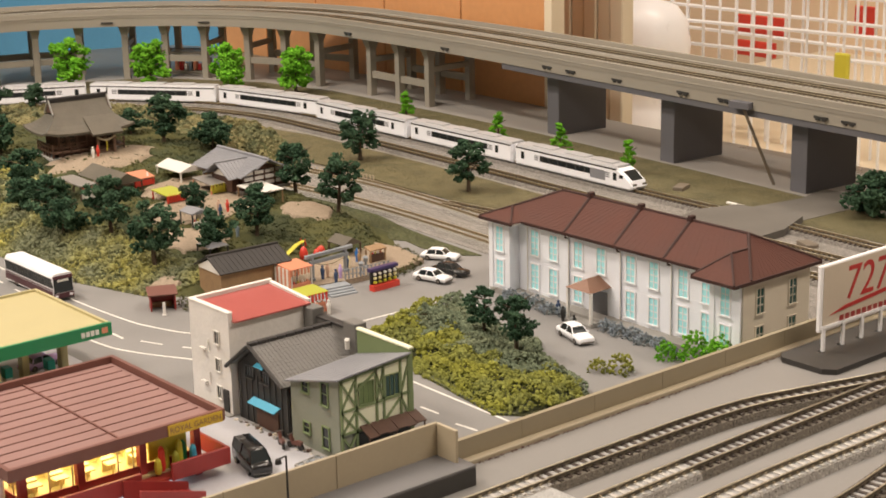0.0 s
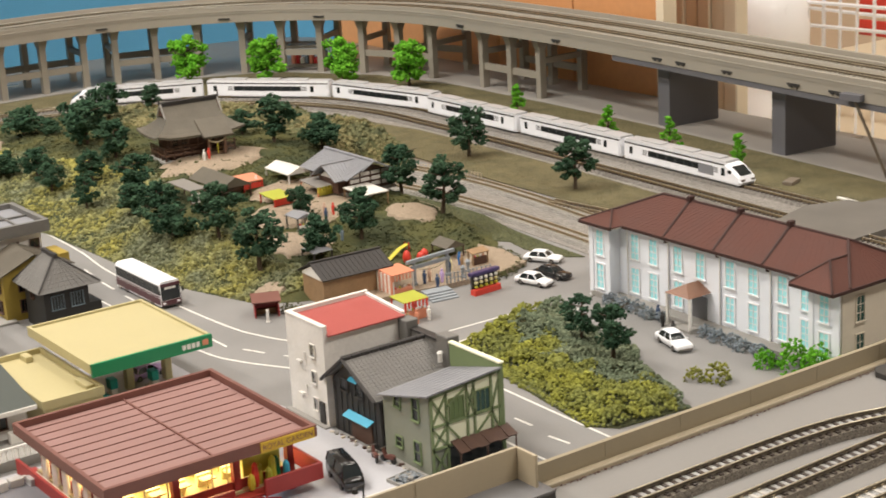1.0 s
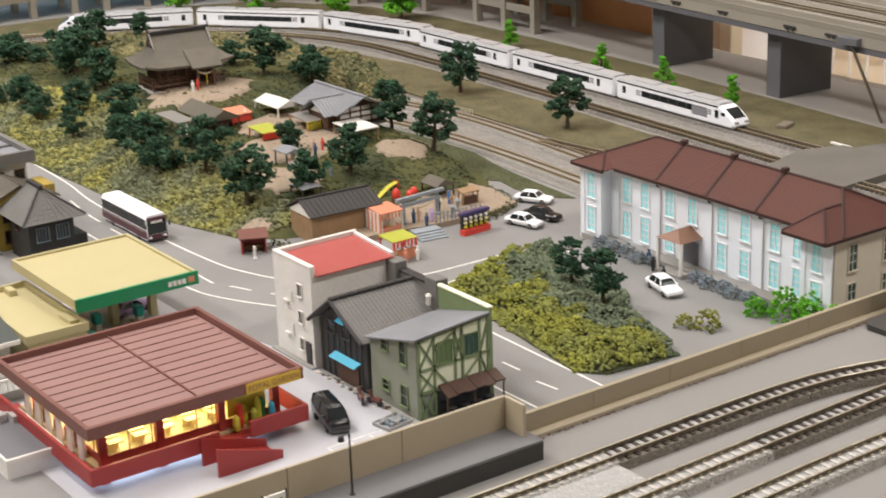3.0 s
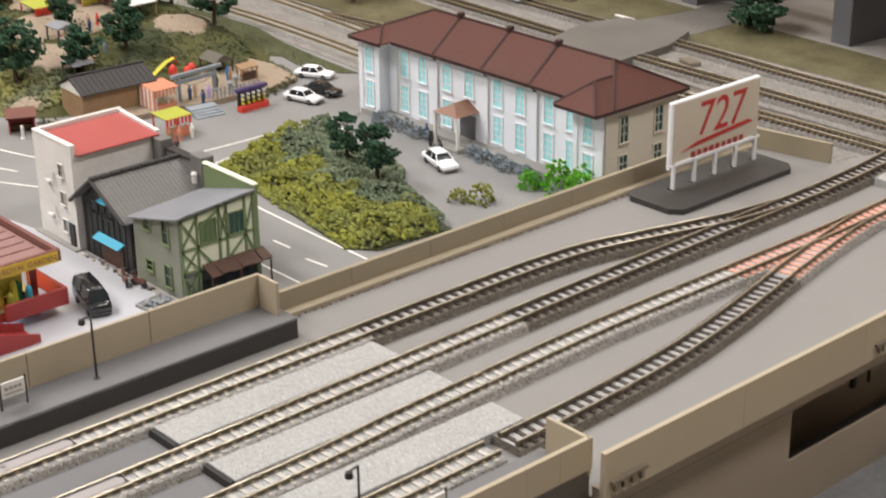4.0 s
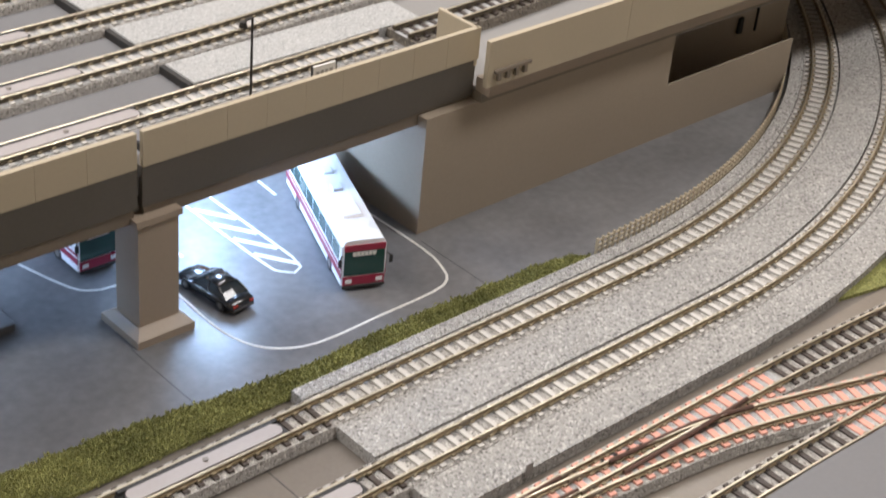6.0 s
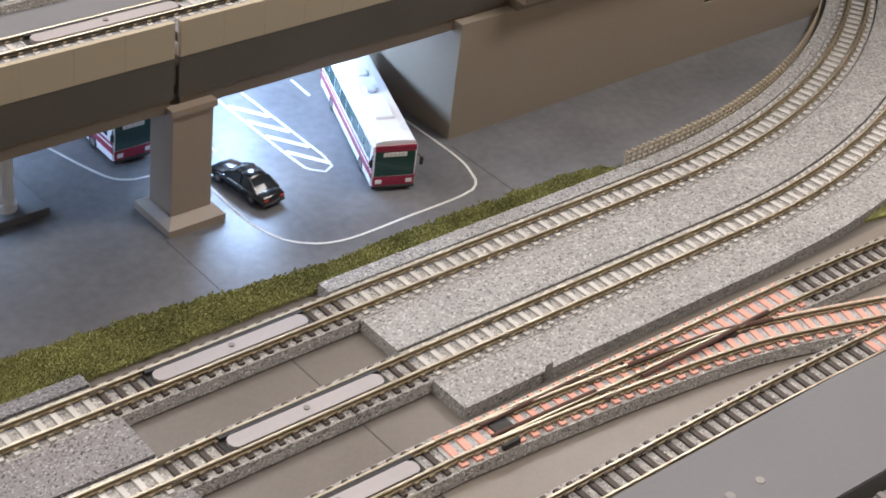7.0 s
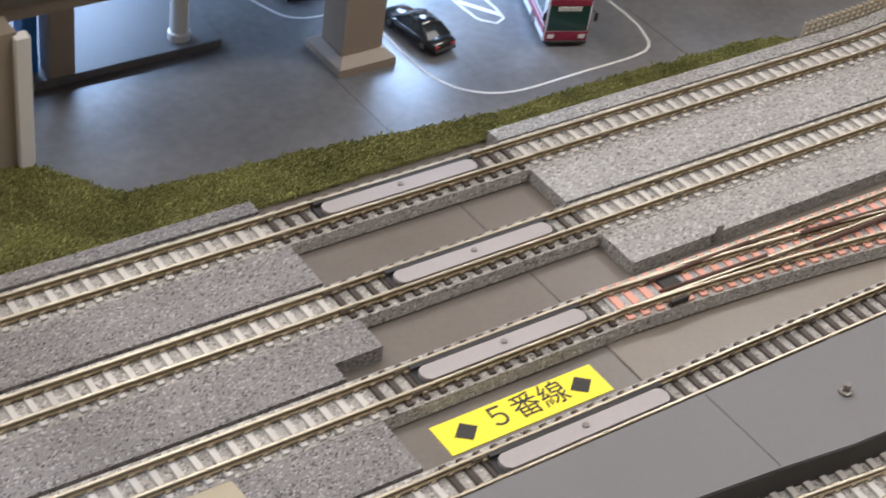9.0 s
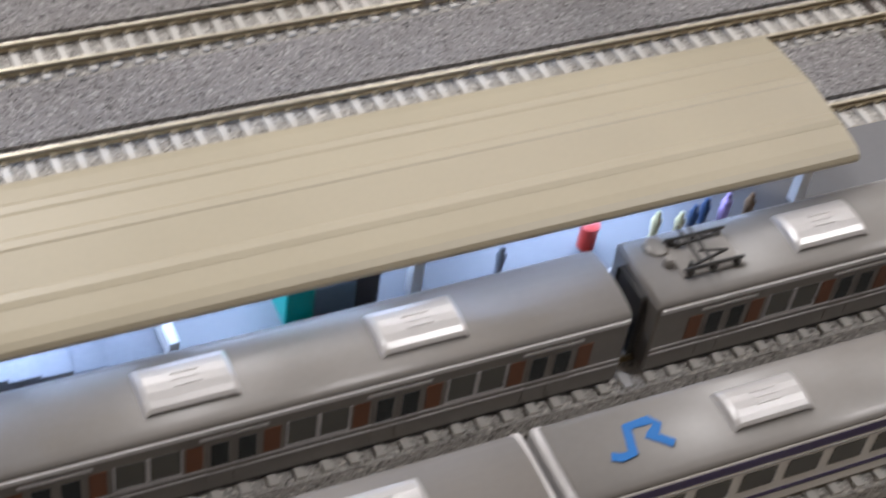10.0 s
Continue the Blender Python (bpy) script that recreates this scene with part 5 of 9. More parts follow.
# ---- black shop-house ----
dh = thing("black_house", "black boarded house with grey tiled gable roof", "house")
b = B()
extrude_x(b, [(475, 0), (527, 0), (527, 33), (506.5, 48), (475, 32)], 206, 259)
part("wall", b, "matt_black", dh)
for k in range(9):
    child("batten", shared(("batten",), lambda bm: box(bm, -0.5, 0, -0.35, 0.35, 0, 31), "dark_side"), dh, at(206, 476.5 + 6 * k, 0))
pitched(dh, "roof_slope", [(201, 474, 32.3), (259, 474, 32.3), (259, 506.5, 49.5), (201, 506.5, 49.5)], 22, "roof_slate", 0.9, 13, 0.34)
pitched(dh, "roof_slope", [(201, 532, 31.0), (259, 532, 31.0), (259, 506.5, 49.5), (201, 506.5, 49.5)], 22, "roof_slate", 0.9, 13, 0.34)
for k in range(9):
    child("ridge_tile", shared(("ridge_tile",), lambda bm: box(bm, 0, 6.3, -1.7, 1.7, 0, 2.7, 0.5), "roof_dark"), dh, at(200.5 + 6.5 * k, 506.5, 49.3))
for s, (y1, z1) in ((-1, (474, 32.6)), (1, (532, 31.3))):
    b = B()
    rod(b, (200.8, 506.5, 50.2), (200.8, y1, z1), 1.2, n=6)
    part("barge_board", b, "roof_dark", dh)
b = B()
box(b, 259.2, 263.5, 476, 529, 0, 51, 0.5)
part("fire_wall", b, "roof_slate", dh, "grey end wall above the roof")
b = B()
box(b, 258.4, 264.2, 475.5, 529.5, 51, 52.4, 0.3)
part("fire_wall_cap", b, "roof_dark", dh)
b = B()
box(b, 256, 264.6, 478, 490, 30, 57, 0.5)
part("chimney", b, "roof_slate", dh)
b = B()
box(b, 256, 264.6, 520, 530, 30, 57, 0.5)
part("chimney", b, "roof_slate", dh)
b = B()
lathe(b, [(1.5, 42), (1.5, 47), (2.0, 47.3), (1.2, 48.5)], 253, 482, 8)
part("vent_pipe", b, "plaster", dh)
b = B()
slab(b, [(201, 484, 14.2), (201, 511, 14.2), (206, 511, 16.6), (206, 484, 16.6)], 0.5)
part("awning", b, "sky_blue", dh, "cyan sheet awning")
b = B()
slab(b, [(203, 497, 37), (203, 506, 37), (206, 506, 38.6), (206, 497, 38.6)], 0.4)
part("awning", b, "sky_blue", dh, "small cyan awning")
for yy in (498, 514):
    window(dh, 8, 7, face_x(206, yy, 28), 3, 1, "dark_side", "glass_dark", 0.5)
b = B()
box(b, 205.3, 206, 486, 508, 0.5, 13)
part("shop_front", b, "timber", dh)

# ---- half-timbered house ----
ht = thing("half_timbered_house", "pale green half-timbered cafe with grey slate roof", "house")
b = B()
faces(b, [(206, 427.5, 0), (254, 427.5, 0), (254, 473, 0), (206, 473, 0), (206, 427.5, 48.5), (254, 427.5, 52.5), (254, 473, 40), (206, 473, 36.5)], [(3, 2, 1, 0), (4, 5, 6, 7), (0, 1, 5, 4), (1, 2, 6, 5), (2, 3, 7, 6), (3, 0, 4, 7)])
part("wall", b, "sage", ht)
b = B()
extrude_y(b, [(207, 16), (253.5, 16), (253.5, 52), (207, 48)], 426.9, 427.5)
part("infill", b, "pale_green", ht)
b = B()
slab(b, [(202.5, 424, 49.5), (254.2, 424, 53.4), (254.2, 474, 40.2), (202.5, 474, 36.8)], 0.9)
part("roof", b, "roof_blue", ht, "grey slate lean-to roof")
for k in range(1, 9):
    b = B()
    y, z = 424 + 5.6 * k, 50.4 - 1.42 * k
    rod(b, (202.5, y, z), (254.2, y, z + 3.8 - 0.03 * k), 0.25, n=4)
    part("slate_course", b, "roof_blue", ht)
b = B()
box(b, 254.3, 256.6, 426, 474, 0.5, 55.5)
part("side_wall", b, "beam_green", ht)
b = B()
box(b, 253.8, 257.2, 425.5, 474.5, 55.5, 56.6, 0.3)
part("wall_cap", b, "pale_green", ht)


def beam(x0, z0, x1, z1, w=1.3):
    bm = B()
    d = Vector((x1 - x0, z1 - z0)).normalized() * w / 2
    n = Vector((-d.y, d.x))
    pts = [(x0 + n.x - d.x, z0 + n.y - d.y), (x1 + n.x + d.x, z1 + n.y + d.y), (x1 - n.x + d.x, z1 - n.y + d.y), (x0 - n.x - d.x, z0 - n.y - d.y)]
    extrude_y(bm, pts, 426.0, 427.0)
    return part("beam", bm, "beam_green", ht)


for x in (207, 217, 231, 236, 248, 253.6):
    beam(x, 16 if x > 220 else 1, x, 48 + 4 * (x - 207) / 48)
for z0, z1 in ((17, 17), (30, 30.5), (47.5, 51.5)):
    beam(207, z0, 253.6, z1)
beam(207, 1, 217, 1)
for x0, z0, x1, z1 in ((207, 31, 217, 47), (217, 31, 207, 47), (207, 17, 217, 29), (217, 17, 207, 29), (207, 1, 217, 16), (217, 1, 207, 16), (217, 40, 231, 48), (231, 31, 236, 47), (231, 47, 236, 31), (236, 18, 248, 29), (248, 31, 253, 46), (253, 18, 248, 29), (217, 29, 226, 18)):
    beam(x0, z0, x1, z1, 1.1)
for x, w in ((224, 9.5), (242, 9.5)):
    window(ht, w, 12, face_y(x, 426.9, 31.5), 3, 1, "beam_green", "shutter_green" if x < 230 else "glass_green", 0.5, False)
for yy, z, h in ((458, 10, 6), (458, 34, 6), (440, 6, 12), (440, 31, 13)):
    window(ht, 6.0, h, face_x(206, yy, z), 1, 2, "beam_green", "glass_dark", 0.6)
for k in range(6):
    b = B()
    x = 219 + 6.6 * k
    slab(b, [(x, 417.5, 14.0 + (k % 2) * 0.7), (x + 6.5, 417.5, 14.0 + (k % 2) * 0.7), (x + 6.5, 427, 18.5), (x, 427, 18.5)], 0.7)
    part("awning_panel", b, "timber", ht, "brown scalloped awning panel")
b = B()
box(b, 218.5, 254, 426.5, 427.2, 1, 15)
part("shop_front", b, "glass_dark", ht)
b = B()
box(b, 202, 260, 420, 474, -0.3, 1.3, 0.3)
part("plinth", b, "stone", ht)
for x in (219.5, 238, 258):
    b = B()
    rod(b, (x, 418.5, 1), (x, 418.5, 14.5), 0.5)
    part("awning_post", b, "timber", ht)
for k in range(4):
    b = B()
    lathe(b, [(1.2, 1.3), (0.4, 1.6), (0.4, 5.4), (2.6, 5.6), (2.6, 6.1)], 225 + 8.5 * k, 421.5, 10)
    part("terrace_table", b, "dark_side", ht)

# ---- restaurant ----
rs = thing("restaurant", "dark red restaurant with broad pink-red roof, lit inside", "building")
X0, X1, Y0, Y1 = 28.0, 153.0, 458.0, 579.0
b = B()
box(b, X0 + 3, X1 - 3, Y0 + 3, Y1 - 3, 30.8, 32.5)
part("ceiling", b, "white", rs)
b = B()
slab(b, [(X0 + 3, Y0 + 3, 33.5), (X1 - 3, Y0 + 3, 33.5), (X1 - 3, Y1 - 3, 33.5), (X0 + 3, Y1 - 3, 33.5)], 0.8)
part("roof", b, "roof_pink", rs, "faded pink-red sheet roof")
for k in range(11):
    y = Y0 + 9 + 10.2 * k
    for x0, x1 in ((X0 + 5, 93), (95, X1 - 5)):
        b = B()
        box(b, x0, x1, y, y + 0.55, 34.2, 34.75)
        part("roof_seam", b, "roof_edge", rs)
b = B()
box(b, 93.5, 94.5, Y0 + 3, Y1 - 3, 34.2, 35.2)
part("roof_ridge", b, "roof_edge", rs)
for x0, x1, y0, y1 in ((X0, X1, Y0, Y0 + 2.5), (X0, X1, Y1 - 2.5, Y1), (X0, X0 + 2.5, Y0 + 2.5, Y1 - 2.5), (X1 - 2.5, X1, Y0 + 2.5, Y1 - 2.5)):
    b = B()
    box(b, x0, x1, y0, y1, 31.5, 38)
    part("fascia", b, "roof_edge", rs)
b = B()
box(b, 118, 151, Y0 - 0.7, Y0 - 0.05, 31.6, 37.4)
sg = part("signboard", b, "cream", rs, "yellow sign board with dark letters")
sg.data.materials[0] = M["amber"]
lettering("letters", "ROYAL GARDEN", 4.4, "roof_edge", pose(134.5 * MM, (Y0 - 0.75) * MM, 34.3 * MM, 90, 0, 0), sg, "", 0.05, 0.95)
# storey: floor slab, posts, glazing, counters
b = B()
box(b, X0 + 8, X1 - 8, Y0 + 8, Y1 - 8, 8, 10)
part("floor_slab", b, "cream", rs)
for x, y in ((X0 + 12, Y0 + 12), (72, Y0 + 12), (108, Y0 + 12), (X1 - 12, Y0 + 12), (X0 + 12, 500), (X0 + 12, 540), (X0 + 12, Y1 - 12), (X1 - 12, Y1 - 12), (X1 - 12, 520)):
    b = B()
    box(b, x - 2, x + 2, y - 2, y + 2, 0, 29.5)
    part("post", b, "brick_red", rs)
b = B()
box(b, X0 + 12, X1 - 12, Y1 - 13, Y1 - 11, 10, 29.5)
box(b, X1 - 13, X1 - 11, Y0 + 40, Y1 - 12, 10, 29.5)
part("back_wall", b, "cream", rs)
for d in ((X0 + 14, X1 - 12, Y0 + 11.6, Y0 + 12.4), (X0 + 11.6, X0 + 12.4, Y0 + 14, Y1 - 12)):
    b = B()
    box(b, *d, 10, 15)
    part("sill_wall", b, "brick_red", rs)
for x in (42, 55, 68, 94, 103):
    b = B()
    box(b, x - 0.4, x + 0.4, Y0 + 11.7, Y0 + 12.3, 15, 31)
    part("mullion", b, "pale_yellow", rs)
for y in range(480, 566, 12):
    b = B()
    box(b, X0 + 11.7, X0 + 12.3, y - 0.4, y + 0.4, 15, 31)
    part("mullion", b, "pale_yellow", rs)
for k in range(6):
    b = B()
    for j in range(3):
        rod(b, (X0 + 8.5, 486 + 14 * k + 2 * j, 8.6), (X0 + 8.5, 486 + 14 * k + 2 * j, 27 - (k % 2) * 3), 1.5, 1.3, 8)
    part("curtain", b, "plaster", rs, "gathered off-white curtain")
for k, mt in enumerate(("play_yellow", "play_red", "play_yellow", "lime", "play_yellow", "green_sign", "sky_blue")):
    b = B()
    lathe(b, [(1.6, 10), (2.2, 13), (1.8, 17 + (k * 5) % 7), (0.5, 19 + (k * 5) % 7)], 114 + 3.6 * k, Y0 + 6 + (k % 3) * 2.2, 8)
    part("display_item", b, mt, rs)
b = B()
box(b, 113, 136, Y0 + 13, Y0 + 14, 15, 30.5)
part("poster_panel", b, "play_yellow", rs, "yellow lit poster panel")
rnd = random.Random(11)
for k in range(12):
    x, y = 52 + 15 * (k % 6), Y0 + 24 + 16 * (k // 6)
    b = B()
    box(b, x - 4, x + 4, y - 3, y + 3, 15.4, 16.2)
    rod(b, (x, y, 10), (x, y, 15.4), 0.6)
    box(b, x - 4, x + 4, y + 4, y + 6, 10, 17)
    part("table_set", b, "pale_yellow", rs)
# balcony and stair in red
for x0, x1, y0, y1 in ((X0 - 1, 100, Y0 - 2, Y0), (X0 - 1, X0 + 1, Y0, Y1), (118, X1 + 1, Y0 - 2, Y0), (X1 - 1, X1 + 1, Y0, Y0 + 36)):
    b = B()
    box(b, x0, x1, y0, y1, 7.2, 16.6, 0.3)
    part("balcony_wall", b, "brick_red", rs)
b = B()
box(b, X0, X1, Y0, Y0 + 10, 7.2, 8.6)
box(b, X0, X0 + 10, Y0 + 10, Y1, 7.2, 8.6)
part("balcony_floor", b, "brick_red", rs)
for s in (0, 1):
    b = B()
    y0 = Y0 - 21 + 17.4 * s
    faces(b, [(88, y0, 0.2), (88, y0 + 1.2, 0.2), (126, y0 + 1.2, 0.2), (126, y0, 0.2), (88, y0, 16.4), (88, y0 + 1.2, 16.4), (126, y0 + 1.2, 5), (126, y0, 5)],
          [(0, 1, 2, 3), (7, 6, 5, 4), (0, 3, 7, 4), (1, 5, 6, 2), (0, 4, 5, 1), (3, 2, 6, 7)])
    part("stair_wall", b, "brick_red", rs)
for k in range(7):
    b = B()
    box(b, 99 + 3.8 * k, 103 + 3.8 * k, Y0 - 19.6, Y0 - 3.8, 0, 6.5 - 0.9 * k)
    part("step", b, "brick_red", rs)
b = B()
box(b, 60, 140, Y0 + 50, Y1 - 14, 0.3, 8)
part("undercroft", b, "plaster", rs)

tb = thing("red_tub", "low round red tub on the white forecourt", "tub")
b = B()
lathe(b, [(5.0, 0), (5.6, 1.2), (5.4, 2.6), (4.4, 3.4), (2.0, 3.8), (0.3, 3.9)], 0, 0, 18)
part("body", b, "red", tb)
place(tb, 43.5, 420, 0.2)

# ---- filling station ----
gs = thing("filling_station", "cream filling station canopy with green fascia", "canopy")
b = B()
box(b, 100, 180, 633, 731, 33.5, 38, 0.4)
part("canopy_slab", b, "cream", gs)
b = B()
box(b, 99, 101, 631.5, 732.5, 33, 39.5)
box(b, 179, 181, 631.5, 732.5, 33, 39.5)
box(b, 101, 179, 730.5, 732.5, 33, 39.5)
part("rim", b, "cream", gs)
b = B()
box(b, 99, 181, 630.6, 632.8, 31.5, 39.8)
gf = part("green_fascia", b, "green_sign", gs, "green fascia with pale bars")
b = B()
for k in range(4):
    box(b, 160 + 3.2 * k, 162.4 + 3.2 * k, 630.3, 630.6, 33.8, 37.0)
part("mark", b, "white", gf)
b = B()
box(b, 174, 178, 630.3, 630.6, 33.8, 37.4)
part("mark", b, "orange_paint", gf)
for x in (142, 169):
    b = B()
    box(b, x - 2.6, x + 2.6, 674, 680, 0, 33.5, 0.5)
    part("pillar", b, "cream", gs)
for x, y in ((112, 668), (128, 672), (155, 668), (112, 648)):
    pu = thing("fuel_pump", "green and white fuel pump on a kerb", "fuel pump", "fuel pumps")
    b = B()
    box(b, -3.5, 3.5, -7, 7, 0, 1.4, 0.3)
    part("kerb", b, "stone", pu)
    b = B()
    box(b, -2, 2, -3, 3, 1.4, 7, 0.3)
    part("cabinet", b, "white", pu)
    b = B()
    box(b, -2.6, 2.6, -3.6, 3.6, 6, 12.5, 0.4)
    part("head", b, "teal", pu)
    place(pu, x, y, 0)
b = B()
box(b, 106, 184, 628, 736, 0.0, 0.5)
tagged(part("pavement", b, "forecourt"), "pale forecourt of the filling station", "pavement", kind="structure")
gb = thing("station_office", "flat-roofed cream office of the filling station", "building")
b = B()
box(b, 66, 104, 630, 726, 0, 22)
part("wall", b, "cream", gb)
b = B()
for d in ((65, 105, 629, 631), (65, 105, 725, 727), (65, 67, 631, 725), (103, 105, 631, 725)):
    box(b, *d, 20, 25.5)
box(b, 97, 103, 638, 656, 22, 25, 0.4)
box(b, 88, 93, 712, 722, 22, 26, 0.4)
part("roof_parapet", b, "cream", gb)
b = B()
box(b, 105.1, 105.8, 640, 718, 16, 19.5)
part("green_band", b, "green_sign", gb)
for yy in (645, 663, 681, 699):
    b = B()
    box(b, 103.8, 104.5, yy, yy + 15, 1, 15)
    part("shop_window", b, "glass_dark", gb)

# ---- houses on the west side ----
wh = thing("grey_roofed_house", "white house with a plain green-grey roof and terrace", "house")
b = B()
box(b, -40, 57, 636, 735, 0, 25)
part("wall", b, "plaster", wh)
for q in ([(-46, 627, 25.0), (61, 627, 25.0), (64, 698, 34), (-46, 698, 34)], [(-46, 742, 25.0), (61, 742, 25.0), (64, 698, 34), (-46, 698, 34)]):
    b = B()
    slab(b, q, 1.0)
    part("roof_slope", b, "roof_moss", wh)
b = B()
box(b, -44, 60.5, 626.2, 627.2, 23.6, 26.2)
part("eave_board", b, "white", wh)
for x in (-10, 14, 38):
    window(wh, 12, 7, face_y(x, 636, 13), 3, 1, "timber", "glass_dark")
for k in range(24):
    child("baluster", shared(("baluster",), lambda bm: rod(bm, (0, 0, 0), (0, 0, 6), 0.35, n=5), "white"), wh, at(-30 + 3.6 * k, 605, 6))
b = B()
box(b, -34, 56, 604.3, 605.7, 12, 13.2, 0.2)
part("handrail", b, "white", wh)
b = B()
box(b, -34, 56, 603, 636, 0, 6)
part("terrace", b, "stone", wh)
for x in (0, 24, 42):
    b = B()
    box(b, x, x + 10, 626, 631, 6, 12.5, 0.3)
    part("cooling_unit", b, "white", wh)

wa = thing("flat_roofed_house", "white three-storey house with grey framed flat roof", "house")
b = B()
box(b, 134, 184, 912, 978, 0, 54)
part("wall", b, "plaster", wa)
b = B()
for d in ((129, 190, 907, 911), (129, 190, 977, 981), (129, 133, 911, 977), (186, 190, 911, 977)):
    box(b, *d, 52, 61)
part("roof_rim", b, "roof_slate", wa)
b = B()
box(b, 133, 186, 911, 977, 53, 57)
part("roof", b, "roof_blue", wa)
for d in ((133, 186, 943, 945), (151, 152.5, 911, 977), (168, 169.5, 911, 977)):
    b = B()
    box(b, *d, 57, 58.6)
    part("roof_batten", b, "roof_slate", wa)
for z in (8, 24, 40):
    for yy in (930, 956):
        window(wa, 7, 8, face_x(134, yy, z), 2, 1, "white", "glass_dark")
for x in (146, 162, 178):
    window(wa, 7, 6.5, face_y(x, 912, 40), 2, 1, "timber", "glass_dark")

my = thing("mustard_house", "mustard yellow house with grey gable roof", "house")
b = B()
extrude_y(b, [(134, 0), (184, 0), (184, 36), (159, 46), (134, 36)], 868, 906)
part("wall", b, "mustard", my)
pitched(my, "roof_slope", [(129, 864, 34.5), (129, 908, 34.5), (159, 908, 47.5), (159, 864, 47.5)], 12, "thatch", 0.8)
pitched(my, "roof_slope", [(189, 864, 34.5), (189, 908, 34.5), (159, 908, 47.5), (159, 864, 47.5)], 12, "thatch", 0.8)
for z in (6, 22):
    for yy in (878, 896):
        window(my, 9, 9, face_x(134, yy, z), 3, 1, "timber", "glass_dark")
    window(my, 9, 9, face_y(150, 868, z), 3, 1, "timber", "glass_dark")
b = B()
box(b, 184, 192, 880, 906, 0, 40)
part("annex", b, "mustard", my)

bk = thing("black_hip_house", "black house with grey tiled hip roof", "house")
b = B()
box(b, 147, 181, 824, 860, 0, 33)
part("wall", b, "matt_black", bk)
RA, RB = (163, 834, 52), (162, 852, 52)
for q in ([(141, 817, 31), (188, 817, 31), RA, (162.5, 834, 52)], [(141, 817, 31), (141, 866, 31), RB, RA], [(188, 817, 31), (188, 866, 31), RB, RA], [(141, 866, 31), (188, 866, 31), RB, (161.5, 852, 52)]):
    pitched(bk, "roof_slope", q, 9, "roof_slate", 0.8, 8, 0.4)
b = B()
box(b, 161, 164, 831, 855, 51.5, 55, 0.6)
part("ridge_tiles", b, "roof_dark", bk)
for q in ((141, 817), (188, 817), (141, 866)):
    b = B()
    rod(b, (*q, 32.2), (162.5, 834 if q[1] < 830 else 852, 53), 0.9, n=6)
    part("hip_ridge", b, "roof_dark", bk)
for x in (157, 172):
    window(bk, 9, 10, face_y(x, 824, 16), 4, 1, "blue_grey", "glass_dark", 0.5)
window(bk, 5, 5, face_x(147, 845, 22), 2, 1, "timber", "glass_dark", 0.5)
b = B()
box(b, 181, 192, 828, 852, 0, 14)
part("annex", b, "matt_black", bk)

wb = thing("small_white_house", "small white house with dark eaves", "house")
b = B()
box(b, 60, 96, 800, 840, 0, 30)
part("wall", b, "plaster", wb)
b = B()
slab(b, [(54, 794, 29), (100, 794, 29), (100, 846, 33), (54, 846, 33)], 0.8)
part("roof", b, "roof_dark", wb)
window(wb, 9, 8, face_y(86, 800, 14), 2, 1, "timber", "glass_dark")
wc = thing("far_white_house", "white house with brown sloping roof beyond the street", "house")
b = B()
box(b, 120, 168, 1010, 1070, 0, 46)
part("wall", b, "plaster", wc)
b = B()
slab(b, [(114, 1004, 45), (174, 1004, 45), (174, 1076, 54), (114, 1076, 54)], 1.0)
part("roof", b, "thatch", wc)
b = B()
box(b, 120, 140, 862, 1006, -0.2, 2.0, 0.4)
tagged(part("yard_wall", b, "stone"), "low stone kerb before the houses", "kerb")

# ---- vehicles ----


def wheels(parent, xs, y, r, w, rim="steel"):
    for x in xs:
        for s in (-1, 1):
            bm = B()
            rod(bm, (x, s * y, r), (x, s * (y - w), r), r, n=14)
            wh_ = part("wheel", bm, "matt_black", parent)
            bm = B()
            rod(bm, (x, s * (y + 0.08), r), (x, s * (y - 0.3), r), r * 0.55, n=10)
            part("rim", bm, rim, wh_)


def loft(bm, rings, close=True):
    vs = [[bm.verts.new(q) for q in r] for r in rings]
    n = len(vs[0])
    for r, q in zip(vs, vs[1:]):
        for k in range(n):
            j = (k + 1) % n
            bm.faces.new((r[k], r[j], q[j], q[k]))
    if close:
        bm.faces.new(vs[0][::-1])
        bm.faces.new(vs[-1])
    return bm


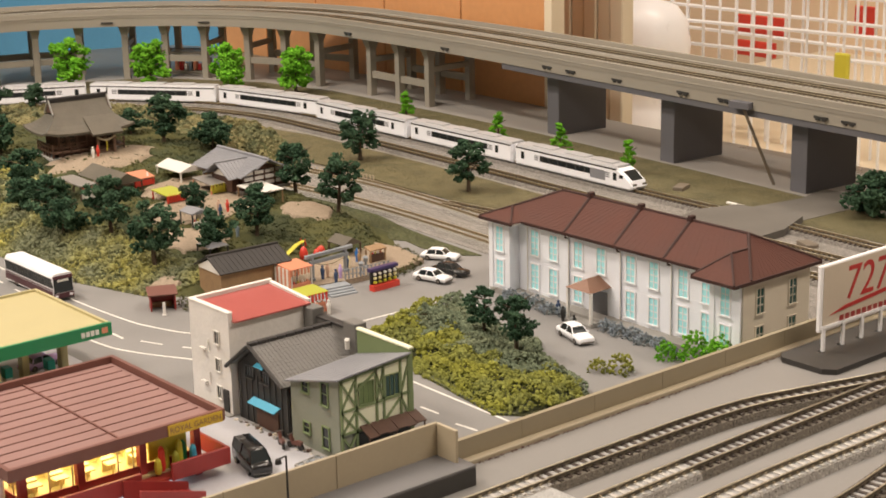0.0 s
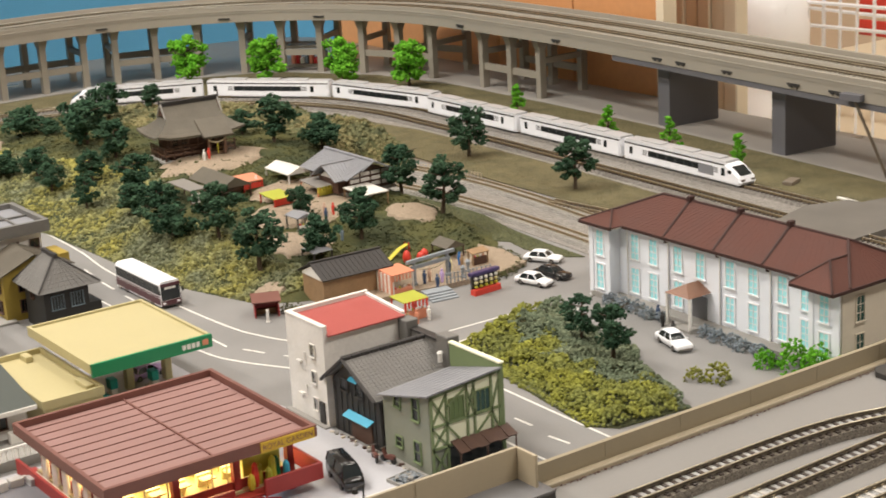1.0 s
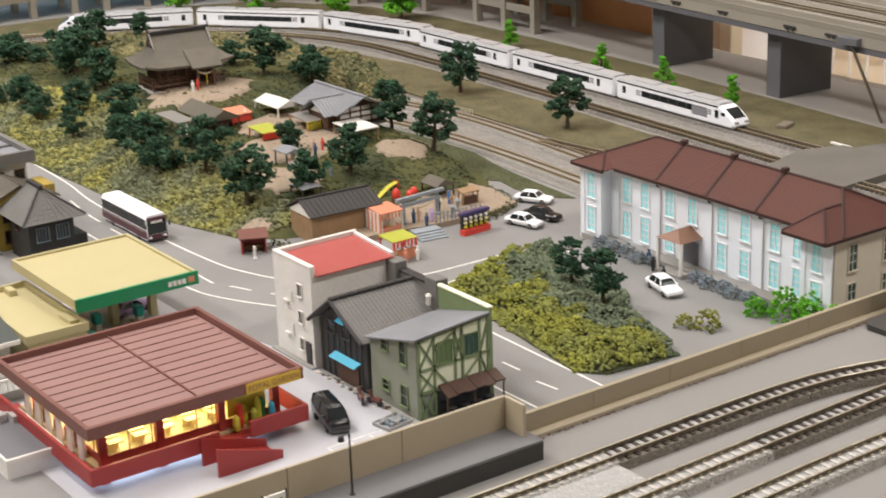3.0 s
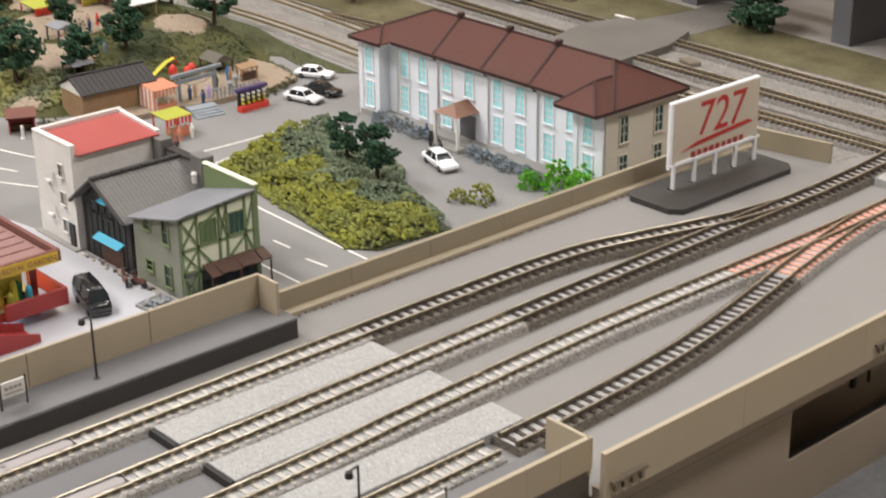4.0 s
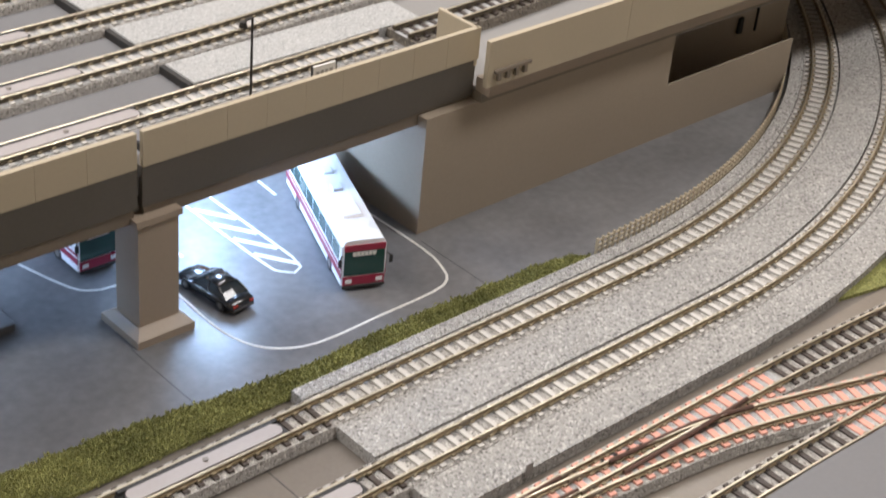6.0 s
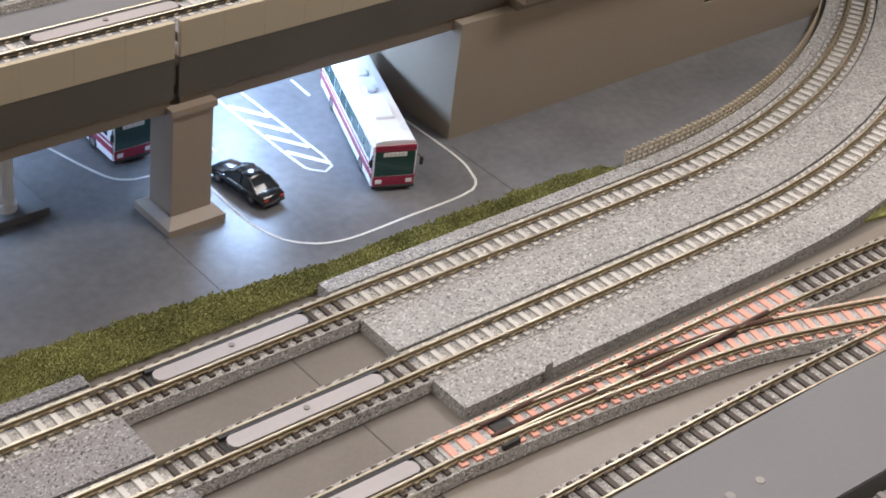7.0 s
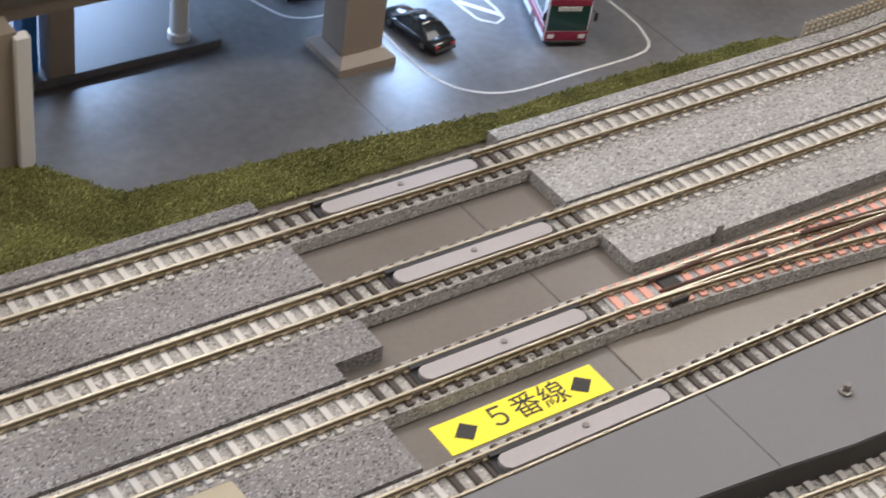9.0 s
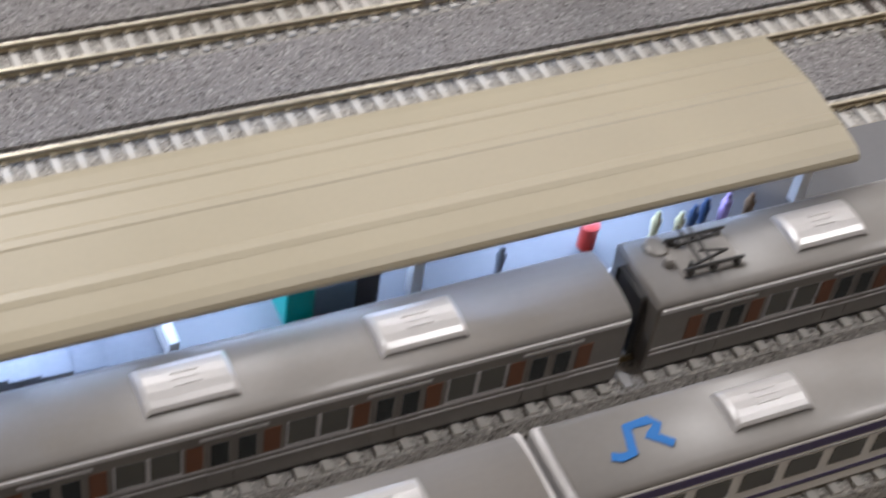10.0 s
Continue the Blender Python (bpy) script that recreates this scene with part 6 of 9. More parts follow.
def car(label, paint, L=30.0, W=11.2, H=9.2, van=False, rim="steel", boxy=True):
    """A saloon (or van): rounded body, glazed cabin, roof, lights, bumpers, wheels. Front at +x."""
    c = thing("van" if van else "car", label, "car", "parked cars")
    w = W / 2
    if van:
        shell = [(-0.5, 0.94, 0.58), (-0.49, 0.98, 0.60), (-0.2, 1, 0.60), (0.2, 1, 0.60), (0.40, 1, 0.58), (0.47, 0.97, 0.50), (0.5, 0.88, 0.40)]
        cabin = [(-0.495, 0.60, 0.90), (-0.47, 0.60, 0.97), (-0.2, 0.60, 1.0), (0.2, 0.60, 1.0), (0.30, 0.60, 0.96), (0.42, 0.57, 0.58)]
    else:
        shell = [(-0.5, 0.82, 0.42), (-0.48, 0.92, 0.53), (-0.40, 0.98, 0.585), (-0.2, 1, 0.60), (0.05, 1, 0.60), (0.22, 1, 0.58), (0.36, 0.98, 0.52), (0.46, 0.93, 0.46), (0.5, 0.80, 0.36)]
        cabin = [(-0.38, 0.58, 0.61), (-0.30, 0.59, 0.80), (-0.22, 0.60, 0.94), (-0.10, 0.60, 1.0), (0.03, 0.60, 0.99), (0.10, 0.59, 0.90), (0.18, 0.59, 0.74), (0.25, 0.57, 0.59)]
    if boxy and not van:
        shell = [(-0.5, 0.90, 0.50), (-0.485, 0.96, 0.565), (-0.40, 0.99, 0.595), (-0.2, 1, 0.61), (0.05, 1, 0.61), (0.22, 1, 0.60), (0.36, 0.99, 0.57), (0.475, 0.96, 0.53), (0.5, 0.90, 0.44)]
        cabin = [(-0.34, 0.60, 0.62), (-0.31, 0.60, 0.80), (-0.28, 0.60, 0.95), (-0.14, 0.60, 1.0), (0.04, 0.60, 1.0), (0.09, 0.60, 0.95), (0.15, 0.60, 0.79), (0.21, 0.58, 0.60)]
    bm = B()
    loft(bm, [[(f * L, -w * k * 0.94, 1.7), (f * L, w * k * 0.94, 1.7), (f * L, w * k, H * sh * 0.66), (f * L, w * k * 0.97, H * sh * 0.92), (f * L, w * k * 0.80, H * sh + 0.1),
               (f * L, 0, H * sh + 0.3), (f * L, -w * k * 0.80, H * sh + 0.1), (f * L, -w * k * 0.97, H * sh * 0.92), (f * L, -w * k, H * sh * 0.66)] for f, k, sh in shell])
    part("body", bm, paint, c, smooth=True)
    bm = B()
    loft(bm, [[(f * L, -w * 0.92, H * lo - 0.2), (f * L, w * 0.92, H * lo - 0.2), (f * L, w * (0.92 - 0.24 * (hi_ - lo) / 0.4), H * hi_ - 0.25), (f * L, 0, H * hi_), (f * L, -w * (0.92 - 0.24 * (hi_ - lo) / 0.4), H * hi_ - 0.25)] for f, lo, hi_ in cabin])
    part("glazing", bm, "glass_dark", c)
    top = [q for q in cabin if q[2] > 0.92]
    bm = B()
    loft(bm, [[(f * L, -w * 0.72, H * hi_ - 0.35), (f * L, w * 0.72, H * hi_ - 0.35), (f * L, w * 0.66, H * hi_ + 0.02), (f * L, 0, H * hi_ + 0.28), (f * L, -w * 0.66, H * hi_ + 0.02)] for f, lo, hi_ in top])
    part("roof", bm, paint, c, smooth=True)
    for s in (-1, 1):
        for f0, z0, f1, z1 in ((cabin[0][0], cabin[0][1], top[0][0], top[0][2]), (-0.08, 0.6, -0.06, 1.0), (cabin[-1][0], cabin[-1][1], top[-1][0], top[-1][2])):
            bm = B()
            rod(bm, (f0 * L, s * w * 0.91, H * z0), (f1 * L, s * w * 0.70, H * z1 - 0.2), 0.36, n=5)
            part("roof_pillar", bm, paint, c)
        bm = B()
        box(bm, L * 0.475, L / 2 - 0.1, s * w * 0.62 - 1.1, s * w * 0.62 + 1.1, H * 0.30, H * 0.40, 0.2)
        part("headlight", bm, "white_bright", c)
        bm = B()
        box(bm, -L / 2 + 0.0, -L * 0.478, s * w * 0.62 - 1.1, s * w * 0.62 + 1.1, H * 0.36, H * 0.48, 0.2)
        part("tail_light", bm, "play_red", c)
        bm = B()
        box(bm, L * 0.16, L * 0.19, s * (w + 0.5) - 0.5, s * (w + 0.5) + 0.5, H * 0.56, H * 0.64, 0.15)
        part("wing_mirror", bm, paint, c)
    for s, x in ((1, L / 2), (-1, -L / 2)):
        bm = B()
        box(bm, x - 0.4, x + 0.4, -w + 1.0, w - 1.0, 1.9, 2.9, 0.25)
        part("bumper", bm, "dark_side" if paint == "black" or van else "steel", c)
    wheels(c, (L * 0.3, -L * 0.3), W / 2 + 0.05, 2.1, 1.6, rim)
    return c


place(car("white saloon car parked before the school", "white_bright", 33, 12.4, 10.2), 448.5, 493, 0, -106)
place(car("white police-style saloon with black flanks", "white_bright"), 509, 705, 0, -62)
place(car("white saloon car parked beside the stalls", "white_bright"), 467, 664, 0, -76)
place(car("black saloon car parked between white cars", "black"), 488, 668, 0, -78)
place(car("black glossy saloon car in the bus lot", "black", 31, 11.6, 8.8, boxy=False), 43.5, 91.5, 0, 96)
place(car("black box van on the pale forecourt", "black", 32, 12.5, 14.5, True), 168, 457, 0, -103)
place(car("lilac saloon car under the filling canopy", "lilac"), 160, 690, 0, 10)


def bus(label, glass="glass_green", paint="white_bright", trim="crimson"):
    u = thing("bus", label, "bus", "buses")
    L, W, H = 78.0, 16.8, 20.5
    bm = B()
    box(bm, -L / 2, L / 2, -W / 2, W / 2, 2.2, H - 1.0, 0.9)
    part("body", bm, paint, u)
    bm = B()
    sect = [(-W / 2 + 0.4, H - 1.2), (W / 2 - 0.4, H - 1.2), (W / 2 - 1.3, H + 0.2), (W / 4, H + 0.6), (-W / 4, H + 0.6), (-W / 2 + 1.3, H + 0.2)]
    extrude_x(bm, sect, -L / 2 + 0.6, L / 2 - 0.6)
    part("roof", bm, "white_bright", u)
    for x, a, w in ((-26, 2.6, 2.2), (-12, 2.6, 2.2), (1, 2.6, 2.2), (17, 6.0, 4.0)):
        bm = B()
        box(bm, x - a, x + a, -w, w, H + 0.4, H + 1.5, 0.5)
        part("roof_vent", bm, "white_bright", u)
    for s in (-1, 1):
        bm = B()
        box(bm, -L / 2 + 0.5, L / 2 - 0.5, s * (W / 2 - 0.12), s * (W / 2 + 0.12), 5.2 if trim == "crimson" else 3.0, 7.6 if trim == "crimson" else 8.2)
        part("crimson_band", bm, trim, u)
        bm = B()
        box(bm, -L / 2 + 0.5, L / 2 - 0.5, s * (W / 2 - 0.12), s * (W / 2 + 0.12), 8.6, 9.6)
        part("crimson_stripe", bm, trim, u)
        if glass == "glass_dark":
            bm = B()
            box(bm, -L / 2 + 1.5, L / 2 - 1.5, s * (W / 2 - 0.1), s * (W / 2 + 0.12), 10.6, 17.8)
            part("window_band", bm, "dark_side", u)
        for k in range(8):
            bm = B()
            box(bm, -L / 2 + 3.5 + 8.9 * k, -L / 2 + 11.4 + 8.9 * k, s * (W / 2 - 0.2), s * (W / 2 + 0.2), 11.2, 17.2)
            part("side_window", bm, glass, u)
    bm = B()
    box(bm, L / 2 - 0.3, L / 2 + 0.25, -W / 2 + 0.8, W / 2 - 0.8, 6.6, 17.0, 0.1)
    part("windscreen", bm, glass, u)
    bm = B()
    box(bm, L / 2 - 0.2, L / 2 + 0.3, -W / 2 + 0.6, W / 2 - 0.6, 17.0, 19.4)
    hd = part("crimson_header", bm, trim, u)
    for k in range(6):
        bm = B()
        box(bm, L / 2 + 0.26, L / 2 + 0.45, -4.6 + 1.5 * k, -3.3 + 1.5 * k, 14.9, 16.6)
        part("sign_bar", bm, "white", hd)
    bm = B()
    box(bm, L / 2 - 0.2, L / 2 + 0.35, -W / 2 + 0.5, W / 2 - 0.5, 2.4, 6.2)
    part("crimson_front", bm, trim, u)
    for s in (-1, 1):
        bm = B()
        box(bm, L / 2 + 0.3, L / 2 + 0.6, s * 5.8 - 1.2, s * 5.8 + 1.2, 3.6, 5.2)
        part("headlight", bm, "white_bright", u)
        bm = B()
        rod(bm, (L / 2 - 0.5, s * (W / 2), 15), (L / 2 + 1.4, s * (W / 2 + 1.2), 14.5), 0.25, n=5)
        box(bm, L / 2 + 1.0, L / 2 + 1.7, s * (W / 2 + 1.2) - 0.6, s * (W / 2 + 1.2) + 0.6, 11.5, 14.5)
        part("mirror", bm, "matt_black", u)
    bm = B()
    box(bm, L / 2 - 0.1, L / 2 + 0.7, -W / 2 + 0.3, W / 2 - 0.3, 1.6, 2.6, 0.2)
    part("bumper", bm, "matt_black", u)
    bm = B()
    box(bm, -L / 2 + 2, L / 2 - 2, -W / 2 + 1, W / 2 - 1, 1.2, 2.3)
    part("chassis", bm, "matt_black", u)
    wheels(u, (L / 2 - 15, -L / 2 + 18), W / 2 + 0.03, 3.0, 2.4)
    return u


bs = bus("white and crimson city bus with green windows in the bus lot")
place(bs, 104.3, 99.2, 0, -112.8)
copy_thing(bs, at(19, 166.5, 0, -91))
place(bus("white-roofed crimson bus with dark windows on the street", "glass_dark", "white_bright", "maroon"), 240.5, 852, 0, -90)


def carbody(c, L, W, H, z, body, roof, side=True):
    """Common shell of a rail car: side walls and curved roof as separate parts."""
    bm = B()
    box(bm, -L / 2, L / 2, -W / 2, W / 2, z, z + H, 0.5)
    part("body", bm, body, c)
    bm = B()
    half = [(0.985, -0.6), (0.965, 0.35), (0.90, 0.85), (0.75, 1.3), (0.5, 1.75), (0.25, 2.02)]
    prof = [(-W / 2 * u, z + H + v) for u, v in half] + [(0, z + H + 2.1)] + [(W / 2 * u, z + H + v) for u, v in half[::-1]]
    extrude_x(bm, prof[::-1], -L / 2 + 0.3, L / 2 - 0.3)
    part("roof", bm, roof, c, smooth=True)


def bogies(c, L, z0):
    for x in (-L / 2 + 24, L / 2 - 24):
        bm = B()
        for s in (-1, 1):
            box(bm, x - 9, x + 9, s * 5.5 - 0.8, s * 5.5 + 0.8, z0 + 1.0, z0 + 3.6, 0.3)
            for d in (-6, 6):
                rod(bm, (x + d, s * 4.8, z0 + 2.4), (x + d, s * 3.8, z0 + 2.4), 2.4, n=12)
        part("bogie", bm, "dark_side", c)
    bm = B()
    for k in range(6):
        box(bm, -L / 2 + 38 + 10 * k, -L / 2 + 45 + 10 * k, -7, 7, z0 + 1.6, z0 + 4.5, 0.3)
    part("underfloor_boxes", bm, "dark_side", c)


def ac_unit(c, x, z, L=19.0, W=11.0, mat="ac"):
    """A low barrel-topped roof cooler with sloping cheeks and vent slots."""
    bm = B()
    rows_ = []
    for o, w, hgt in ((-L / 2, 1.0, 0.0), (-L / 2 + 0.9, 0.97, 0.8), (-L / 2 + 1.8, 0.94, 1.0), (L / 2 - 1.8, 0.94, 1.0), (L / 2 - 0.9, 0.97, 0.8), (L / 2, 1.0, 0.0)):
        ring = []
        for k in range(9):
            a = radians(-80 + 20 * k)
            ring.append(bm.verts.new((x + o, W / 2 * w * math.sin(a) / 0.985, z + hgt * (1.2 + 2.0 * math.cos(a)) - (0 if hgt else 0.3))))
        rows_.append(ring)
    for r, q in zip(rows_, rows_[1:]):
        for k in range(8):
            bm.faces.new((r[k], r[k + 1], q[k + 1], q[k]))
    bm.faces.new(rows_[0])
    bm.faces.new(rows_[-1][::-1])
    bmesh.ops.contextual_create(bm, geom=[e for e in bm.edges if len(e.link_faces) == 1])
    un_ = part("cooling_unit", bm, mat, c, smooth=False)
    for k in range(3):
        bm = B()
        box(bm, x - 2.6, x + 2.6, -1.6 + 1.4 * k, -1.1 + 1.4 * k, z + 3.05, z + 3.3)
        part("vent_slot", bm, "ac", un_)
    return un_


def pantograph(c, x, z):
    pg = part("pantograph_base", box(B(), x - 7, x + 7, -4.8, 4.8, z, z + 0.5, 0.2), "roof_grey", c)
    for s in (-1, 1):
        for d in (-5.5, 0, 5.5):
            bm = B()
            lathe(bm, [(0.9, z), (1.0, z + 0.5), (0.6, z + 0.7), (1.0, z + 1.0), (0.6, z + 1.6)], x + d, 4.2 * s, 8)
            part("insulator", bm, "dark_side", pg)
    for y in (-4.2, 4.2):
        bm = B()
        rod(bm, (x - 7, y, z + 1.7), (x + 7, y, z + 1.7), 0.4, n=6)
        part("base_rail", bm, "dark_side", pg)
    bm = B()
    for s in (-1, 1):
        rod(bm, (x - 5, 3.0 * s, z + 0.8), (x + 4, 2.2 * s, z + 2.6), 0.35, n=5)
        rod(bm, (x + 4, 2.2 * s, z + 2.6), (x - 3, 2.0 * s, z + 4.0), 0.3, n=5)
        rod(bm, (x - 4.5, 3.0 * s, z + 0.8), (x - 4.5, 3.0 * s, z + 2.0), 0.7, n=6)
    for d in (-1.2, 1.2):
        rod(bm, (x - 3 + d, -5.2, z + 4.1), (x - 3 + d, 5.2, z + 4.1), 0.32, n=5)
    part("frame", bm, "dark_side", pg)


def silver_car(label, L=131.0, panto=True, cab=False):
    c = thing("railcar", label, "train car", "silver commuter train")
    W, H, z = 18.8, 18.5, 5.8
    carbody(c, L, W, H, z, "steel", "roof_grey")
    top = z + H + 2.0
    for s in (-1, 1):
        for k in range(4):
            x = -L / 2 + 17 + (L - 34) / 3 * k
            bm = B()
            for d in (-2.6, 2.6):
                box(bm, x + d - 2.4, x + d + 2.4, s * (W / 2 - 0.1), s * (W / 2 + 0.12), z + 1, z + 14.6)
            dr = part("door", bm, "steel", c)
            bm = B()
            for d in (-2.6, 2.6):
                box(bm, x + d - 1.7, x + d + 1.7, s * (W / 2 + 0.1), s * (W / 2 + 0.2), z + 7, z + 13.4)
            part("door_window", bm, "glass_dark", dr)
            for o in (5.8, -9.0):
                bm = B()
                box(bm, x + o, x + o + 3.2, s * (W / 2 - 0.1), s * (W / 2 + 0.15), z + 7.0, z + 13.8)
                part("orange_panel", bm, "orange", c)
            bm = B()
            box(bm, x - 6.5, x + 6.5, s * (W / 2 - 0.1), s * (W / 2 + 0.35), z + 15.2, z + 15.8)
            part("door_rail", bm, "ac", c)
            if k < 3:
                for q in (0, 1):
                    x2 = x + 10.4 + 6.4 * q
                    bm = B()
                    box(bm, x2 - 0.35, x2 + 5.95, s * (W / 2 - 0.1), s * (W / 2 + 0.2), z + 6.8, z + 7.4)
                    box(bm, x2 - 0.35, x2, s * (W / 2 - 0.1), s * (W / 2 + 0.2), z + 7.4, z + 14.0)
                    box(bm, x2 + 5.6, x2 + 5.95, s * (W / 2 - 0.1), s * (W / 2 + 0.2), z + 7.4, z + 14.0)
                    wf = part("window_frame", bm, "ac", c)
                    bm = B()
                    box(bm, x2, x2 + 5.6, s * (W / 2 - 0.1), s * (W / 2 + 0.12), z + 7.4, z + 14.0)
                    part("side_window", bm, "glass_brown", wf)
        bm = B()
        box(bm, -L / 2 + 0.6, L / 2 - 0.6, s * (W / 2 - 0.1), s * (W / 2 + 0.4), z + 17.1, z + 18.1)
        part("gutter_rail", bm, "ac", c)
        for zz in (4.6, 6.2):
            bm = B()
            box(bm, -L / 2 + 0.6, L / 2 - 0.6, s * (W / 2 - 0.1), s * (W / 2 + 0.2), z + zz, z + zz + 0.35)
            part("pressed_rib", bm, "ac", c)
        bm = B()
        box(bm, -L / 2 + 1, L / 2 - 1, s * (W / 2 - 1.2), s * (W / 2 - 0.4), z - 1.6, z + 0.2)
        part("underframe", bm, "matt_black", c)
    for x in (-22.3, 22.8):
        ac_unit(c, x, top - 1.2)
    if panto:
        pantograph(c, -L / 2 + 14.5, top + 0.1)
        bm = B()
        for x, y, r, h in ((-L / 2 + 6, 4.6, 2.6, 1.0), (-L / 2 + 6, -0.5, 1.2, 2.2)):
            lathe(bm, [(r, top - 1.2), (r, top + h * 0.6), (r * 0.7, top + h)], x, y, 12)
        part("roof_equipment", bm, "roof_grey", c)
    for e in (-1, 1):
        bm = B()
        box(bm, e * L / 2 - 0.2, e * (L / 2 + 1.2) + 0.2 * (e < 0), -5, 5, z + 0.5, z + 17.5, 0.5)
        part("gangway", bm, "dark_side", c)
    bogies(c, L, 6.4 - 4.6)
    return c


z_rail = 0.0
sa = silver_car("stainless steel commuter car with roof pantograph", panto=True)
place(sa, -128.5, -146, 0)
sb = silver_car("stainless steel commuter car with two roof coolers", panto=False)
place(sb, -265.5, -146, 0)
copy_thing(sb, at(-400, -146, 0))


def white_commuter(label, L=131.0, mark=False):
    c = thing("railcar", label, "train car", "white and purple train")
    W, H, z = 18.8, 18.0, 5.8
    carbody(c, L, W, H, z, "white", "roof_grey")
    top = z + H + 2.0
    for s in (-1, 1):
        bm = B()
        box(bm, -L / 2 + 0.5, L / 2 - 0.5, s * (W / 2 - 0.1), s * (W / 2 + 0.14), z + 14.6, z + 17.0)
        part("purple_band", bm, "navy", c)
        for k in range(12):
            bm = B()
            box(bm, -L / 2 + 5 + 10.2 * k, -L / 2 + 12.6 + 10.2 * k, s * (W / 2 - 0.1), s * (W / 2 + 0.16), z + 7.0, z + 12.6)
            part("side_window", bm, "glass_brown", c)
        bm = B()
        box(bm, -L / 2 + 0.5, L / 2 - 0.5, s * (W / 2 - 0.1), s * (W / 2 + 0.2), z + 13.4, z + 13.9)
        part("rain_rail", bm, "ac", c)
        bm = B()
        box(bm, -L / 2 + 0.5, L / 2 - 0.5, s * (W / 2 - 0.1), s * (W / 2 + 0.14), z + 3.0, z + 4.2)
        part("purple_stripe", bm, "navy", c)
    ac_unit(c, -L / 2 + 43, top - 0.8, 18.5, 9.5, "ac")
    ac_unit(c, L / 2 - 30, top - 0.8, 18.5, 9.5, "ac")
    for e in (-1, 1):
        bm = B()
        box(bm, e * L / 2 - 1.4, e * L / 2 + 1.4, -W / 2, W / 2, z + 1, z + H + 0.6, 0.5)
        part("end_rim", bm, "ac", c)
    if mark:
        # plain blue strokes
        bm = B()
        for way in (((9.4, -2.2), (11.0, -3.0), (13.6, -2.8), (15.2, 2.9), (20.0, 3.1), (21.0, 1.8), (19.6, 0.2)), ((18.0, 0.3), (22.0, -3.2))):
            sweep(bm, [(-L / 2 + u, v) for u, v in way], [(-0.95, 0), (0.95, 0), (0.95, 0.2), (-0.95, 0.2)], top + (0.05 if len(way) > 2 else 0.11))
        part("blue_mark", bm, "logo_blue", c)
    bogies(c, L, 6.4 - 4.6)
    return c


wm = white_commuter("white train car with purple band and blue roof mark", mark=True)
place(wm, -165.0, -183, 0)
wn = white_commuter("white train car with purple band, grey roof")
place(wn, -300.5, -183, 0)
copy_thing(wn, at(-29, -183, 0))

# white express on the far main line
chain = stations(O1[:-20], 1.0)
i0 = min(range(len(chain)), key=lambda i: abs(chain[i][1] - 742) + (0 if chain[i][0] > 700 else 999))


